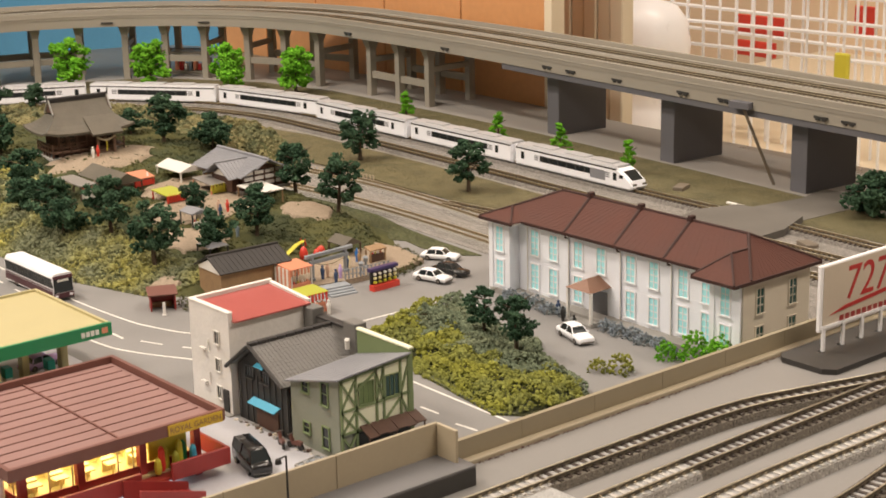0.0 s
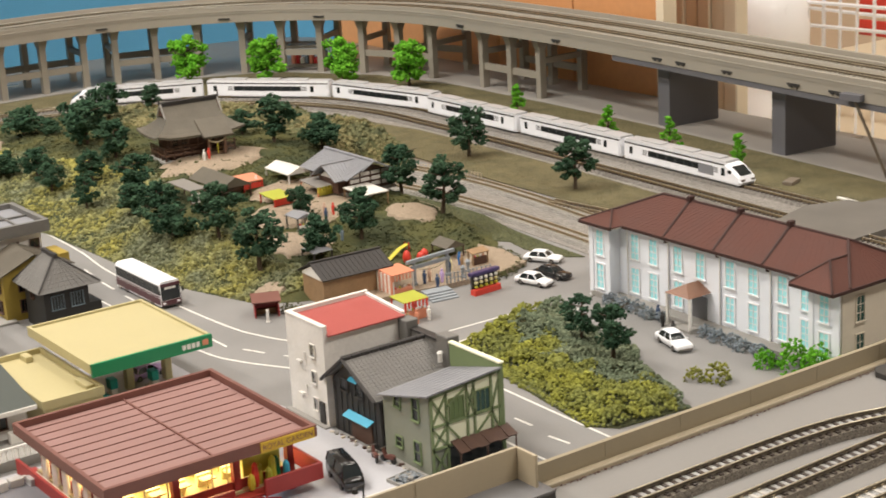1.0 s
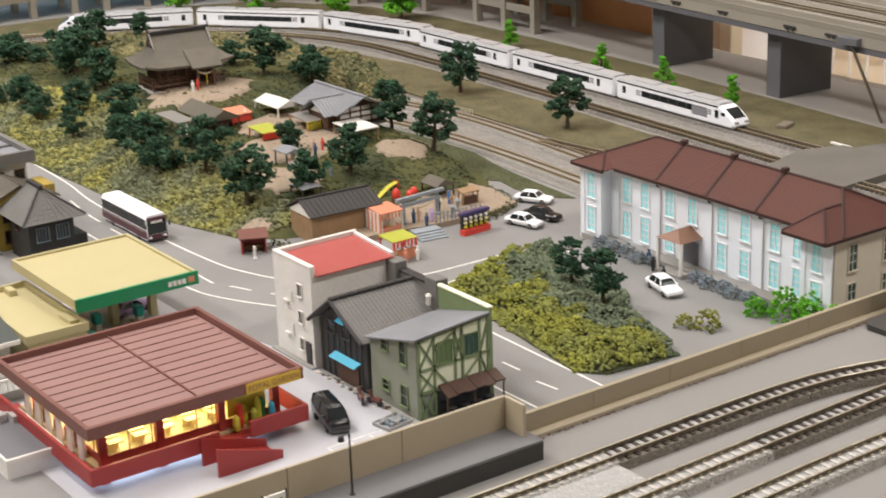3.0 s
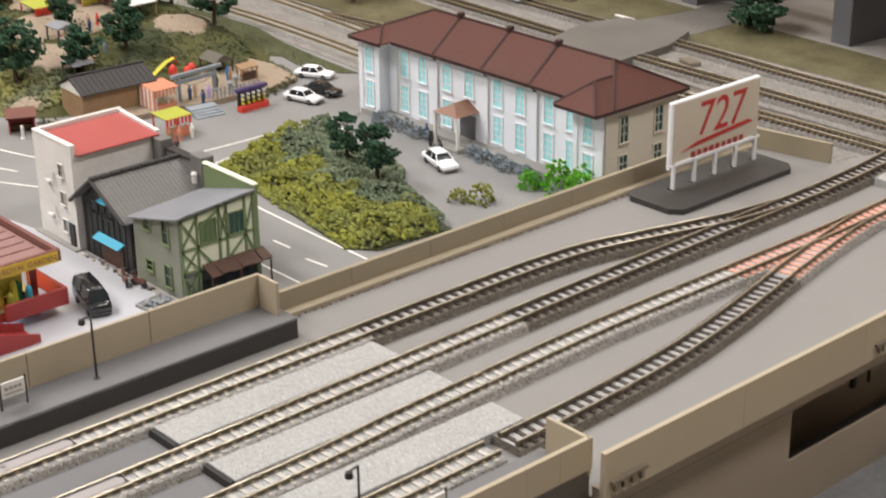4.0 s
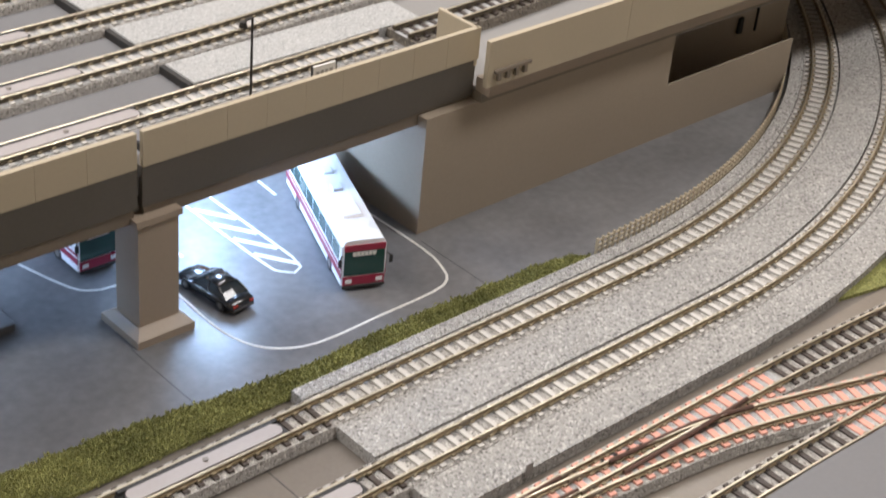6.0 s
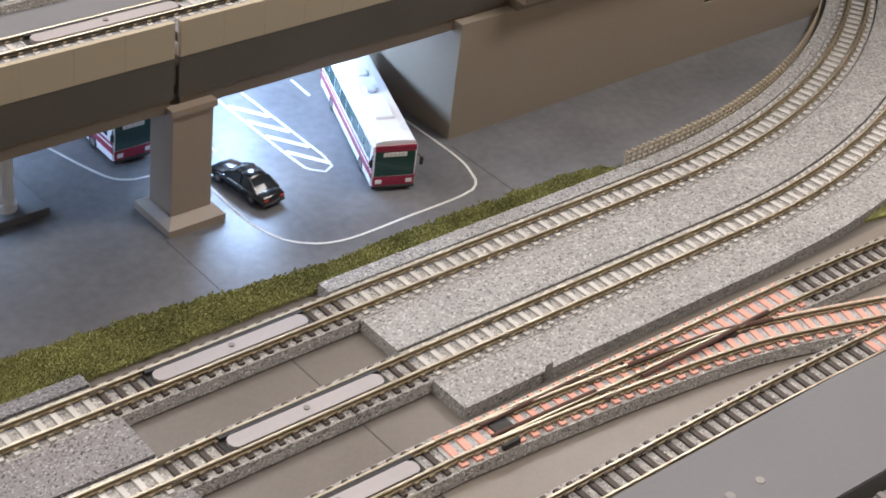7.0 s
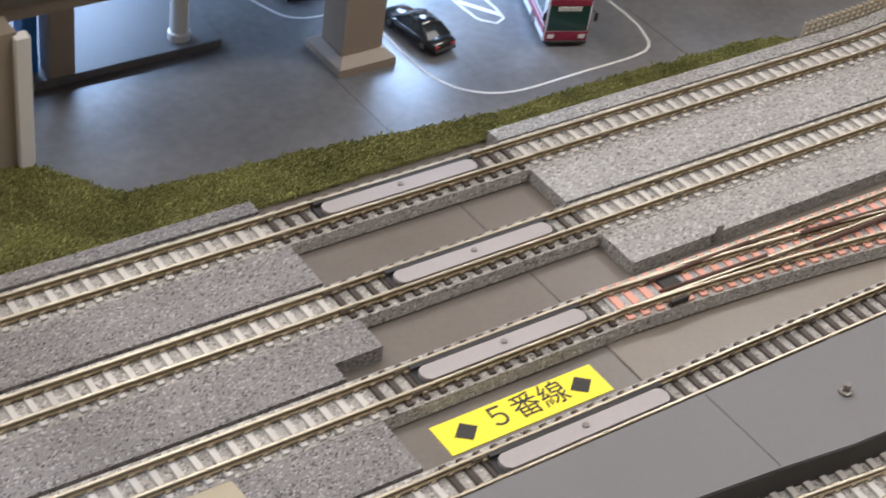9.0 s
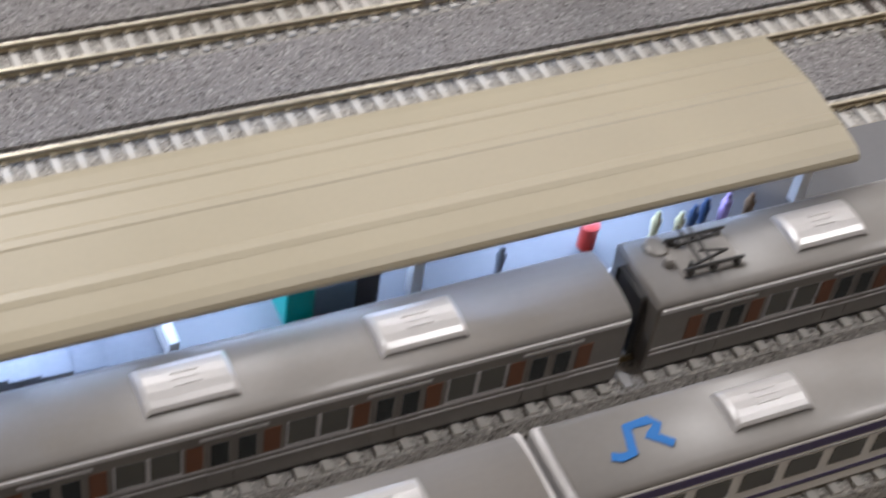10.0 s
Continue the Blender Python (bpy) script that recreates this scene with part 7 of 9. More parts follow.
def express(label, nose, L=160.0):
    c = thing("railcar", label, "train car", "white express train")
    W, H, z = 19.5, 17.5, 5.2
    bm = B()
    if nose:
        prof = [(-L / 2, z), (L / 2 - 2, z), (L / 2 + 1, z + 3), (L / 2 - 1.5, z + 8), (L / 2 - 13, z + 15.5), (L / 2 - 19, z + H), (-L / 2, z + H)]
    else:
        prof = [(-L / 2, z), (L / 2, z), (L / 2, z + H), (-L / 2, z + H)]
    extrude_y(bm, prof, -W / 2, W / 2)
    bmesh.ops.bevel(bm, geom=[e for e in bm.edges if abs(e.verts[0].co.y - e.verts[1].co.y) < 0.1], offset=1.4, segments=2, affect="EDGES")
    part("body", bm, "express_white", c)
    r1 = L / 2 - (20 if nose else 1)
    bm = B()
    prof = [(-W / 2 + 0.8, z + H - 0.4), (W / 2 - 0.8, z + H - 0.4), (W / 2 - 2.6, z + H + 2.0), (-W / 2 + 2.6, z + H + 2.0)]
    extrude_x(bm, prof, -L / 2 + 1, r1)
    part("roof", bm, "express_roof", c)
    for x in (-45, 0, 36):
        bm = B()
        box(bm, x - 14, x + 14, -5.5, 5.5, z + H + 1.8, z + H + 3.4, 0.5)
        part("roof_unit", bm, "express_roof", c)
    for s in (-1, 1):
        bm = B()
        box(bm, -L / 2 + 1, r1, s * (W / 2 - 0.15), s * (W / 2 + 0.12), z + H - 1.7, z + H - 0.5)
        part("dark_edge", bm, "dark_side", c)
        for k in range(7):
            bm = B()
            box(bm, -42 + 12.2 * k, -31 + 12.2 * k, s * (W / 2 - 0.15), s * (W / 2 + 0.15), z + 8.0, z + 12.6)
            part("side_window", bm, "glass_dark", c)
        bm = B()
        box(bm, -44, 44.5, s * (W / 2 - 0.15), s * (W / 2 + 0.08), z + 7.4, z + 13.2)
        part("window_band", bm, "dark_side", c)
        for x in (-51.5, 45.5):
            for k in range(3):
                bm = B()
                box(bm, x, x + 6, s * (W / 2 - 0.15), s * (W / 2 + 0.14), z + 8.0 + 1.8 * k, z + 9.1 + 1.8 * k)
                part("side_grille", bm, "roof_blue", c)
        for x in (-L / 2 + 9, 56):
            bm = B()
            box(bm, x, x + 4.5, s * (W / 2 - 0.15), s * (W / 2 + 0.15), z + 6.5, z + 13.4)
            part("door_window", bm, "glass_dark", c)
        if nose:
            bm = B()
            box(bm, L / 2 - 16, L / 2 - 11, s * (W / 2 - 0.15), s * (W / 2 + 0.12), z + 9.5, z + 12.5)
            part("cab_window", bm, "glass_dark", c)
            bm = B()
            box(bm, 26, 46, s * (W / 2 + 0.1), s * (W / 2 + 0.2), z + 4.5, z + 12.8)
            part("pale_blue_mark", bm, "roof_blue", c)
            bm = B()
            box(bm, L / 2 - 1.0, L / 2 + 0.6, s * 6 - 2.2, s * 6 + 2.2, z + 4.2, z + 5.8)
            part("headlight", bm, "steel", c)
    if nose:
        bm = B()
        faces(bm, [(L / 2 - 2.0, -6.5, z + 9.0), (L / 2 - 2.0, 6.5, z + 9.0), (L / 2 - 12.6, 7, z + 15.9), (L / 2 - 12.6, -7, z + 15.9), (L / 2 - 3.0, -6.5, z + 8), (L / 2 - 3.0, 6.5, z + 8), (L / 2 - 13.6, 7, z + 15), (L / 2 - 13.6, -7, z + 15)],
              [(0, 1, 2, 3), (7, 6, 5, 4), (0, 4, 5, 1), (1, 5, 6, 2), (2, 6, 7, 3), (3, 7, 4, 0)])
        part("windscreen", bm, "glass_dark", c)
    bm = B()
    box(bm, -L / 2 + 1, L / 2 - 3, -8.2, 8.2, 3.0, 5.6, 0.4)
    part("skirt", bm, "dark_side", c)
    bogies(c, L, 1.9)
    return c


head, mid = express("white express driving car with dark windscreen", True), express("white express car with dark window band", False)


def on_line(ob, d):
    x, y, a = chain[min(len(chain) - 1, i0 + int(d))]
    ob.matrix_basis = at(x, y, 0.2, math.degrees(a) + 180)
    return ob


on_line(head, 80)
on_line(mid, 246)
for k in range(2, 5):
    x, y, a = chain[i0 + 80 + 166 * k]
    copy_thing(mid, at(x, y, 0.2, math.degrees(a) + 180))
x, y, a = chain[i0 + 80 + 166 * 5]
copy_thing(head, at(x, y, 0.2, math.degrees(a)))

# ---- lower station platform and canopy ----
pl = thing("platform", "grey station platform between the tracks", "platform", kind="structure")
b = B()
prism(b, [(-620, -135), (-62, -135), (0, -141), (24, -144), (70, -146.6), (300, -153), (300, -119.5), (220, -113), (128, -109.6), (-620, -109.2)], -0.5, 12.8)
part("body", b, "dark_side", pl)
b = B()
prism(b, [(-620, -134.6), (-62, -134.6), (0, -140.6), (24, -143.6), (70, -146.2), (300, -152.6), (300, -119.9), (220, -113.4), (128, -110), (-620, -109.6)], 12.8, 13.3)
part("paving", b, "platform", pl)
b = B()
box(b, -620, -62, -134.9, -133.6, 13.3, 13.45)
part("edge_line", b, "white", pl)
b = B()
box(b, 0, 0.35, -140, -110.5, 13.3, 13.36)
part("seam", b, "dark_side", pl)
bo = thing("screw", "small metal screw standing in the platform", "screw")
b = B()
lathe(b, [(2.0, 0), (2.0, 0.8), (1.4, 1.0), (1.0, 1.0), (1.0, 3.0), (0.6, 3.2)], 0, 0, 12)
part("shank", b, "steel", bo)
place(bo, 36.1, -128.1, 13.3)
for x, y in ((59.0, -128.6), (71.5, -129.2)):
    b = B()
    lathe(b, [(1.6, 0), (1.5, 0.3), (0.8, 0.35)], 0, 0, 12)
    hc = thing("screw_hole", "small round cap in the platform", "cap", "platform caps")
    part("cap", b, "roof_grey", hc)
    place(hc, x, y, 13.3)

cn = thing("platform_canopy", "long beige platform canopy with raised ribs", "canopy")
b = B()
prof = [(-136.6, 32.4), (-136.8, 33.4), (-136.3, 34.4), (-135.0, 35.2), (-133.0, 35.7), (-128, 36.3), (-115.5, 37.4), (-103, 36.3), (-98.6, 35.7), (-96.6, 35.2), (-95.4, 34.4), (-95.0, 33.4), (-95.2, 32.4), (-97, 33.4), (-115.5, 34.4), (-134.8, 33.4)]
extrude_x(b, prof, -620, -137)
part("roof", b, "canopy", cn)
for y, z in ((-126.2, 36.35), (-114.5, 37.25), (-104.8, 36.4)):
    b = B()
    lip = 1.55 if y == -114.5 else 2.3
    extrude_x(b, [(y - lip, z - 0.5), (y + 2.0, z - 0.5), (y + 2.0, z - 0.05), (y + 1.0, z + 0.38), (y - 0.9, z + 0.38), (y - lip, z - 0.05)], -620, -137.4)
    part("rib", b, "canopy", cn)
for x in (-141, -234, -327, -420):
    b = B()
    box(b, x - 1.2, x + 1.2, -128.5, -126, 13.3, 33.8)
    part("post", b, "white", cn)
    b = B()
    box(b, x - 1.2, x + 1.2, -106, -103.5, 13.3, 33.8)
    part("post", b, "white", cn)
for x in (-400, -330, -260, -190):
    b = B()
    box(b, x - 27, x + 27, -117, -115, 31.8, 33.6)
    part("led_strip", b, "led", cn)


def figurine(name, label, x, y, z, coat, h=11.5, rz=0.0, seated=False):
    """A plain toy figure: feet, coat and head in one turned mesh."""
    bm = B()
    s = h / 11.5
    lathe(bm, [(1.5 * s, 0), (1.2 * s, 0.6 * s), (1.5 * s, 4 * s), (1.9 * s, 8 * s), (1.0 * s, 9.3 * s), (0.7 * s, 9.5 * s), (1.1 * s, 10.3 * s), (0.9 * s, 11.3 * s), (0.3 * s, 11.6 * s)], 0, 0, 8)
    ob = part(name, bm, coat, smooth=True)
    tagged(ob, label, "figurine", "toy figures")
    place(ob, x, y, z, rz)
    return ob


for x, y, mt in ((-178, -124.5, "pale_yellow"), (-173, -126, "pale_yellow"), (-169, -125, "dark_blue"), (-165.5, -124, "dark_blue"), (-162, -126, "lilac"), (-160, -124, "lilac"), (-155, -125.5, "tan_wood")):
    figurine("toy_figure", "painted toy figure waiting on the platform", x, y - 3.2, 13.3, mt, 7.2)
figurine("toy_figure", "pale blue toy figure on the platform", -214.5, -127, 13.3, "roof_blue", 7)
cb = thing("waste_bin", "small red bin on the platform", "bin")
b = B()
lathe(b, [(1.9, 0), (2.0, 5.8), (2.15, 5.8), (2.15, 6.4), (0.8, 6.8)], 0, 0, 14)
part("body", b, "play_red", cb)
place(cb, -193.5, -126, 13.3)
ki = thing("platform_kiosk", "teal and grey platform kiosk", "kiosk")
b = B()
box(b, -262, -256, -128.5, -104, 13.3, 27, 0.3)
part("teal_wall", b, "teal", ki)
b = B()
box(b, -256, -247, -128, -104, 13.3, 22, 0.3)
part("counter", b, "blue_grey", ki)
b = B()
box(b, -247, -242, -128, -104, 13.3, 25, 0.3)
part("rack", b, "dark_side", ki)
sw = thing("stair_enclosure", "grey stairwell enclosure on the platform", "stairwell")
b = B()
box(b, -345, -284, -130.5, -129.5, 13.3, 14.6)
box(b, -286, -284, -130.5, -104, 13.3, 19)
box(b, -345, -284, -105, -104, 13.3, 23)
part("wall", b, "white", sw)
for k in range(8):
    b = B()
    box(b, -292 - 6 * k, -286 - 6 * k, -129.4, -105, 13.3, 14 + 0.9 * k)
    part("step", b, "roof_blue", sw)

# ---- sign board ----
sn = thing("billboard", "white advertising board with red figures on a grey stand", "sign")
b = B()
pts = [(391, 240), (480, 240), (486, 246), (486, 272), (480, 277), (391, 277), (386, 272), (386, 246)]
prism(b, pts, 55, 58.0)
part("stand", b, "dark_side", sn, "dark grey rounded stand")
sn_a = math.atan2(0.5, 70)
b = B()
box(b, 407, 480, 264.2, 266.8, 68.5, 105.5, 0.4)
bd_ = part("board", b, "white_bright", sn)
b = B()
box(b, 409, 479.2, 263.9, 264.2, 69.5, 104.5)
part("face", b, "sign_face", bd_)
lettering("number", "727", 27, "red", pose(447 * MM, 263.8 * MM, 91 * MM, 90, 0, 0), bd_, "large red figures", 0.1, 0.98, 0.12)
b = B()
extrude_y(b, [(415, 77.0), (475, 81.0), (470, 83.0), (428, 80.1)], 263.6, 263.85)
part("swoosh", b, "red", bd_)
for k in range(9):
    b = B()
    box(b, 423.5 + 5.0 * k, 427.0 + 5.0 * k, 263.6, 263.8, 71.6, 75.0)
    part("writing_bar", b, "brick_red", bd_)
for k in range(5):
    x = 409 + 17 * k
    b = B()
    box(b, x - 1, x + 1, 262.4, 263.8, 57, 72)
    box(b, x - 2, x + 2, 262, 266, 57, 58, 0.2)
    part("leg", b, "white_bright", sn)
b = B()
box(b, 407, 480, 262.6, 263.8, 70.4, 72)
part("rail", b, "white_bright", sn)

# ---- lamps and boards on the elevated platforms ----


def lamp_post(x, y, z, h, rz=0):
    lp = thing("lamp_post", "thin black platform lamp post with a hooked head", "lamp post", "platform lamps")
    bm = B()
    rod(bm, (0, 0, 0), (0, 0, h), 0.55, 0.4)
    rod(bm, (0, 0, h), (-5, 0, h + 0.6), 0.4)
    part("pole", bm, "matt_black", lp)
    bm = B()
    lathe(bm, [(0.5, h - 1.6), (1.5, h - 1.4), (1.2, h + 0.6), (0.4, h + 0.9)], -5.5, 0, 10)
    part("head", bm, "matt_black", lp)
    bm = B()
    lathe(bm, [(1.5, 0), (1.4, 0.4), (0.7, 0.6)], 0, 0, 10)
    part("foot", bm, "dark_side", lp)
    return place(lp, x, y, z, rz)


lamp_post(58, 92, 64.4, 40, 20)
lamp_post(66, 271, 64.4, 28, 20)


def name_board(x, y, z, rz=0):
    nb = thing("station_board", "pale station name board on two thin legs", "sign", "station boards")
    for s in (-5.5, 5.5):
        bm = B()
        rod(bm, (s, 0, 0), (s, 0, 12.5), 0.4, n=6)
        part("leg", bm, "dark_side", nb)
    bm = B()
    box(bm, -5, 5, -0.4, 0.4, 5, 11.5)
    pn = part("panel", bm, "white", nb)
    bm = B()
    for k in range(4):
        box(bm, -3.8 + 2 * k, -2.4 + 2 * k, -0.55, -0.4, 8.2, 9.6)
    box(bm, -4, 4, -0.55, -0.4, 6.3, 6.9)
    part("writing_mark", bm, "stone", pn)
    return place(nb, x, y, z, rz)


name_board(94, 97, 64.4)
name_board(30, 272, 64.4)

# ---- hill and park ----


def smooth(a, b, v):
    u = min(1.0, max(0.0, (v - a) / (b - a)))
    return u * u * (3 - 2 * u)


def along(v, pts):
    """Straight steps between pairs (v, value)."""
    if v <= pts[0][0]:
        return pts[0][1]
    for (a, p), (c, q) in zip(pts, pts[1:]):
        if v <= c:
            return p + (q - p) * (v - a) / (c - a)
    return pts[-1][1]


FOOT_W = [(745, 312), (780, 284), (850, 266), (960, 258), (1080, 258), (1150, 244), (1250, 212), (1350, 190), (1520, 196)]
FOOT_E = [(745, 505), (800, 536), (900, 541), (990, 536), (1030, 560), (1090, 625), (1230, 640), (1330, 600), (1440, 520), (1520, 420)]
CREST = [(745, 4), (790, 11), (840, 19), (900, 24), (985, 29), (1050, 33), (1090, 38), (1290, 38), (1400, 34), (1520, 22)]


def hill(x, y):
    w, e = along(y, FOOT_W), along(y, FOOT_E)
    u = min(1.0, max(0.0, (x - w + 2) / 150))
    far = smooth(950, 1110, y)
    k = ((1 - far) * smooth(w - 2, w + 50, x) + far * u ** 0.75) * (1 - smooth(e - 42, e + 2, x)) * smooth(738, 775, y) * (1 - smooth(1440, 1530, y))
    z = along(y, CREST) * k
    bx, by = (x - 590) / 52, (y - 1125) / 88
    return max(z, 42 * max(0.0, 1 - bx * bx - by * by) ** 0.6) - 0.5


HR = random.Random(11)


def bumpy(x, y, s):
    return (math.sin(x * 0.31 * s + math.sin(y * 0.17 * s) * 2) + math.sin(y * 0.27 * s + math.sin(x * 0.21 * s) * 2)) * 0.5


b = B()
ST = 4.0
gx, gy = range(int((650 - 166) / ST) + 1), range(int((1536 - 732) / ST) + 1)
grid = {}
for i in gx:
    for j in gy:
        x, y = 166 + i * ST, 732 + j * ST
        z = hill(x, y)
        grid[i, j] = b.verts.new((x, y, z + (bumpy(x, y, 0.9) * 1.5 + bumpy(y, x, 2.3) * 0.6 if z > 1.5 else 0)))
for i in gx[:-1]:
    for j in gy[:-1]:
        q = (grid[i, j], grid[i + 1, j], grid[i + 1, j + 1], grid[i, j + 1])
        if max(v.co.z for v in q) > -0.35:
            b.faces.new(q)
for v in list(b.verts):
    if not v.link_faces:
        b.verts.remove(v)
tagged(part("hill", b, "park_foam", smooth=True), "turf-covered hill of the shrine park", "hill", kind="structure")


def clump_cloud(name, spots, mat, label, category, parent=None):
    """Many small ragged lumps of foam joined: spots give x, y, z and a radius."""
    rnd = random.Random(len(spots))
    t = (1 + 5 ** 0.5) / 2
    base = [Vector(v).normalized() for v in ((-1, t, 0), (1, t, 0), (-1, -t, 0), (1, -t, 0), (0, -1, t), (0, 1, t), (0, -1, -t), (0, 1, -t), (t, 0, -1), (t, 0, 1), (-t, 0, -1), (-t, 0, 1))]
    tri = ((0, 11, 5), (0, 5, 1), (0, 1, 7), (0, 7, 10), (0, 10, 11), (1, 5, 9), (5, 11, 4), (11, 10, 2), (10, 7, 6), (7, 1, 8), (3, 9, 4), (3, 4, 2), (3, 2, 6), (3, 6, 8), (3, 8, 9), (4, 9, 5), (2, 4, 11), (6, 2, 10), (8, 6, 7), (9, 8, 1))
    vs, fs = [], []
    for x, y, z, r in spots:
        n = len(vs)
        turn = Matrix.Rotation(rnd.uniform(0, 6.28), 3, Vector((rnd.uniform(-1, 1), rnd.uniform(-1, 1), rnd.uniform(0.1, 1))).normalized())
        for v in base:
            w = turn @ v * (r * rnd.uniform(0.45, 1.35))
            vs.append(((x + w.x) * MM, (y + w.y) * MM, (z + w.z) * MM))
        fs += [(a + n, c + n, d + n) for a, c, d in tri]
    me = bpy.data.meshes.new(name)
    me.from_pydata(vs, [], fs)
    me.materials.append(M[mat])
    ob = new(name, me)
    ob.parent = parent
    return tagged(ob, label, category, kind="stuff") if category else ob


def lift_of(x, y):
    return bumpy(x, y, 0.9) * 1.5 + bumpy(y, x, 2.3) * 0.6


slope_f, park_g, olive = [], [], []
while len(slope_f) < 17000:
    y = HR.uniform(770, 1500)
    x = along(y, FOOT_W) + HR.uniform(0, 66 + 50 * smooth(950, 1110, y))
    z = hill(x, y)
    if z > 0.2:
        slope_f.append((x, y, z + lift_of(x, y) + HR.uniform(-0.3, 0.5), HR.uniform(0.7, 1.3) if HR.random() < 0.75 else HR.uniform(1.3, 2.6)))
while len(park_g) < 15000:
    x, y = HR.uniform(310, 560), HR.uniform(750, 1480)
    z = hill(x, y)
    if z > 3 and bumpy(x, y, 0.3) > -0.55:
        park_g.append((x, y, z + lift_of(x, y), HR.uniform(0.6, 1.7)))
while len(olive) < 7500:
    x, y = HR.uniform(440, 645), HR.uniform(1030, 1470)
    z = hill(x, y)
    if z > 3 and (x > 535 or y > 1165):
        olive.append((x, y, z + lift_of(x, y) * 1.6, HR.uniform(1.0, 3.0)))
clump_cloud("foam_shrubs", slope_f, "slope_foam", "yellow and grey-green foam bushes covering the hill slope", "shrubs")
clump_cloud("foam_turf", park_g, "park_foam", "low dark turf clumps on the hill", "turf")
clump_cloud("foam_shrubs", olive, "olive_foam", "dry olive foam thicket beside the line", "shrubs")


def sand_patch(cx, cy, rx, ry, ang, seed, lift=1.9):
    """A worn sandy clearing draped on the hill."""
    rnd = random.Random(seed)
    bm = B()
    wob = [rnd.uniform(0.85, 1.1) for k in range(28)]
    rings = []
    ca, sa = math.cos(radians(ang)), math.sin(radians(ang))
    for f in (0.12, 0.4, 0.7, 0.9, 1.0):
        row = []
        for k in range(28):
            a = 2 * math.pi * k / 28
            u, v = rx * f * wob[k] * math.cos(a), ry * f * wob[k] * math.sin(a)
            x, y = cx + u * ca - v * sa, cy + u * sa + v * ca
            row.append(bm.verts.new((x, y, max(0.0, hill(x, y)) + (lift if f < 0.95 else -0.3))))
        rings.append(row)
    bm.faces.new(rings[0])
    for p, q in zip(rings, rings[1:]):
        for k in range(28):
            j = (k + 1) % 28
            bm.faces.new((p[k], p[j], q[j], q[k]))
    return tagged(part("sandy_ground", bm, "sand"), "sandy trodden ground in the park", "ground", kind="structure")


for k, a in enumerate(((425, 1086, 54, 34, 0), (482, 846, 22, 25, 20), (364, 838, 30, 26, 0), (415, 905, 60, 38, 10), (300, 1330, 40, 12, 60), (440, 960, 46, 30, 0), (306, 782, 14, 10, 0), (400, 1010, 26, 24, 0))):
    sand_patch(*a, 20 + k)

# raised play lot with steps
b = B()
prism(b, [(330, 712), (386, 706), (410, 701), (462, 698), (492, 705), (500, 745), (494, 775), (420, 782), (340, 775)], -0.4, 4.0)
tagged(part("play_lot", b, "sand"), "sandy raised lot of the playground", "ground", kind="structure")
st2 = thing("lot_steps", "grey stone steps up to the play lot", "steps")
for k in range(4):
    b = B()
    box(b, -11, 11, 3.2 * k, 20, k * 1.1, (k + 1) * 1.1, 0.2)
    part("step", b, "stone_blue", st2)
place(st2, 397, 680, 0, -8)


def low_fence(pts, z, h, mat, label, gap=4.0, follow=False):
    f = thing("low_fence", label, "fence", "low fences")
    pth = []
    for p, q in zip(pts, pts[1:]):
        pth += line(*p, *q, gap)[:-1]
    pth.append(pts[-1])
    zz = lambda p: (max(0.0, hill(*p)) if follow else z)
    def mk(bm):
        box(bm, -0.4, 0.4, -0.4, 0.4, -0.5, h)
    for p in pth:
        child("post", shared(("post", h, mat), mk, mat), f, at(p[0], p[1], zz(p)))
    for hh in (h * 0.45, h * 0.9):
        bm = B()
        for p, q in zip(pth, pth[1:]):
            rod(bm, (*p, zz(p) + hh), (*q, zz(q) + hh), 0.3, n=4)
        part("rail", bm, mat, f)
    return f


low_fence([(534, 880), (532, 960), (530, 1030)], 0, 5.5, "fence_beige", "beige picket fence behind the tiled house", 4.5, True)
low_fence([(604, 1060), (632, 1020), (640, 960)], 0, 5.0, "fence_beige", "beige picket fence beside the thicket", 4.5)
low_fence([(414, 702), (440, 699), (452, 698)], 4.0, 8.0, "stone_blue", "blue-grey railing of the play lot", 3.2)

# ---- trees ----


def crown_spots(kind, seed, r, h):
    """Lobes of many small leaf clumps, with gaps between; r: half the width, h: the height of the crown."""
    rnd = random.Random(seed * 7 + 1)
    spots = []
    n = 20
    for k in range(n):
        f = (k + 0.5) / n
        wide = math.sin(math.pi * (0.16 + 0.76 * f)) ** 0.8 if kind != "cone" else (1.05 - 0.85 * f)
        a, d = k * 2.4 + rnd.uniform(-0.9, 0.9), rnd.uniform(0.2, 1.0) * wide * r
        x, y, z = d * math.cos(a), d * math.sin(a), h * (0.05 + f * 0.86) + rnd.uniform(-0.06, 0.06) * h
        q = rnd.uniform(0.22, 0.44) * r * (0.6 + 0.4 * wide)
        for i in range(50):
            v = Vector((rnd.gauss(0, 1), rnd.gauss(0, 1), rnd.gauss(0, 1))).normalized() * q * rnd.uniform(0.45, 1.2)
            spots.append((x + v.x, y + v.y, z + v.z * 0.62, rnd.uniform(0.04, 0.10) * r))
    return spots


TREES = [0]


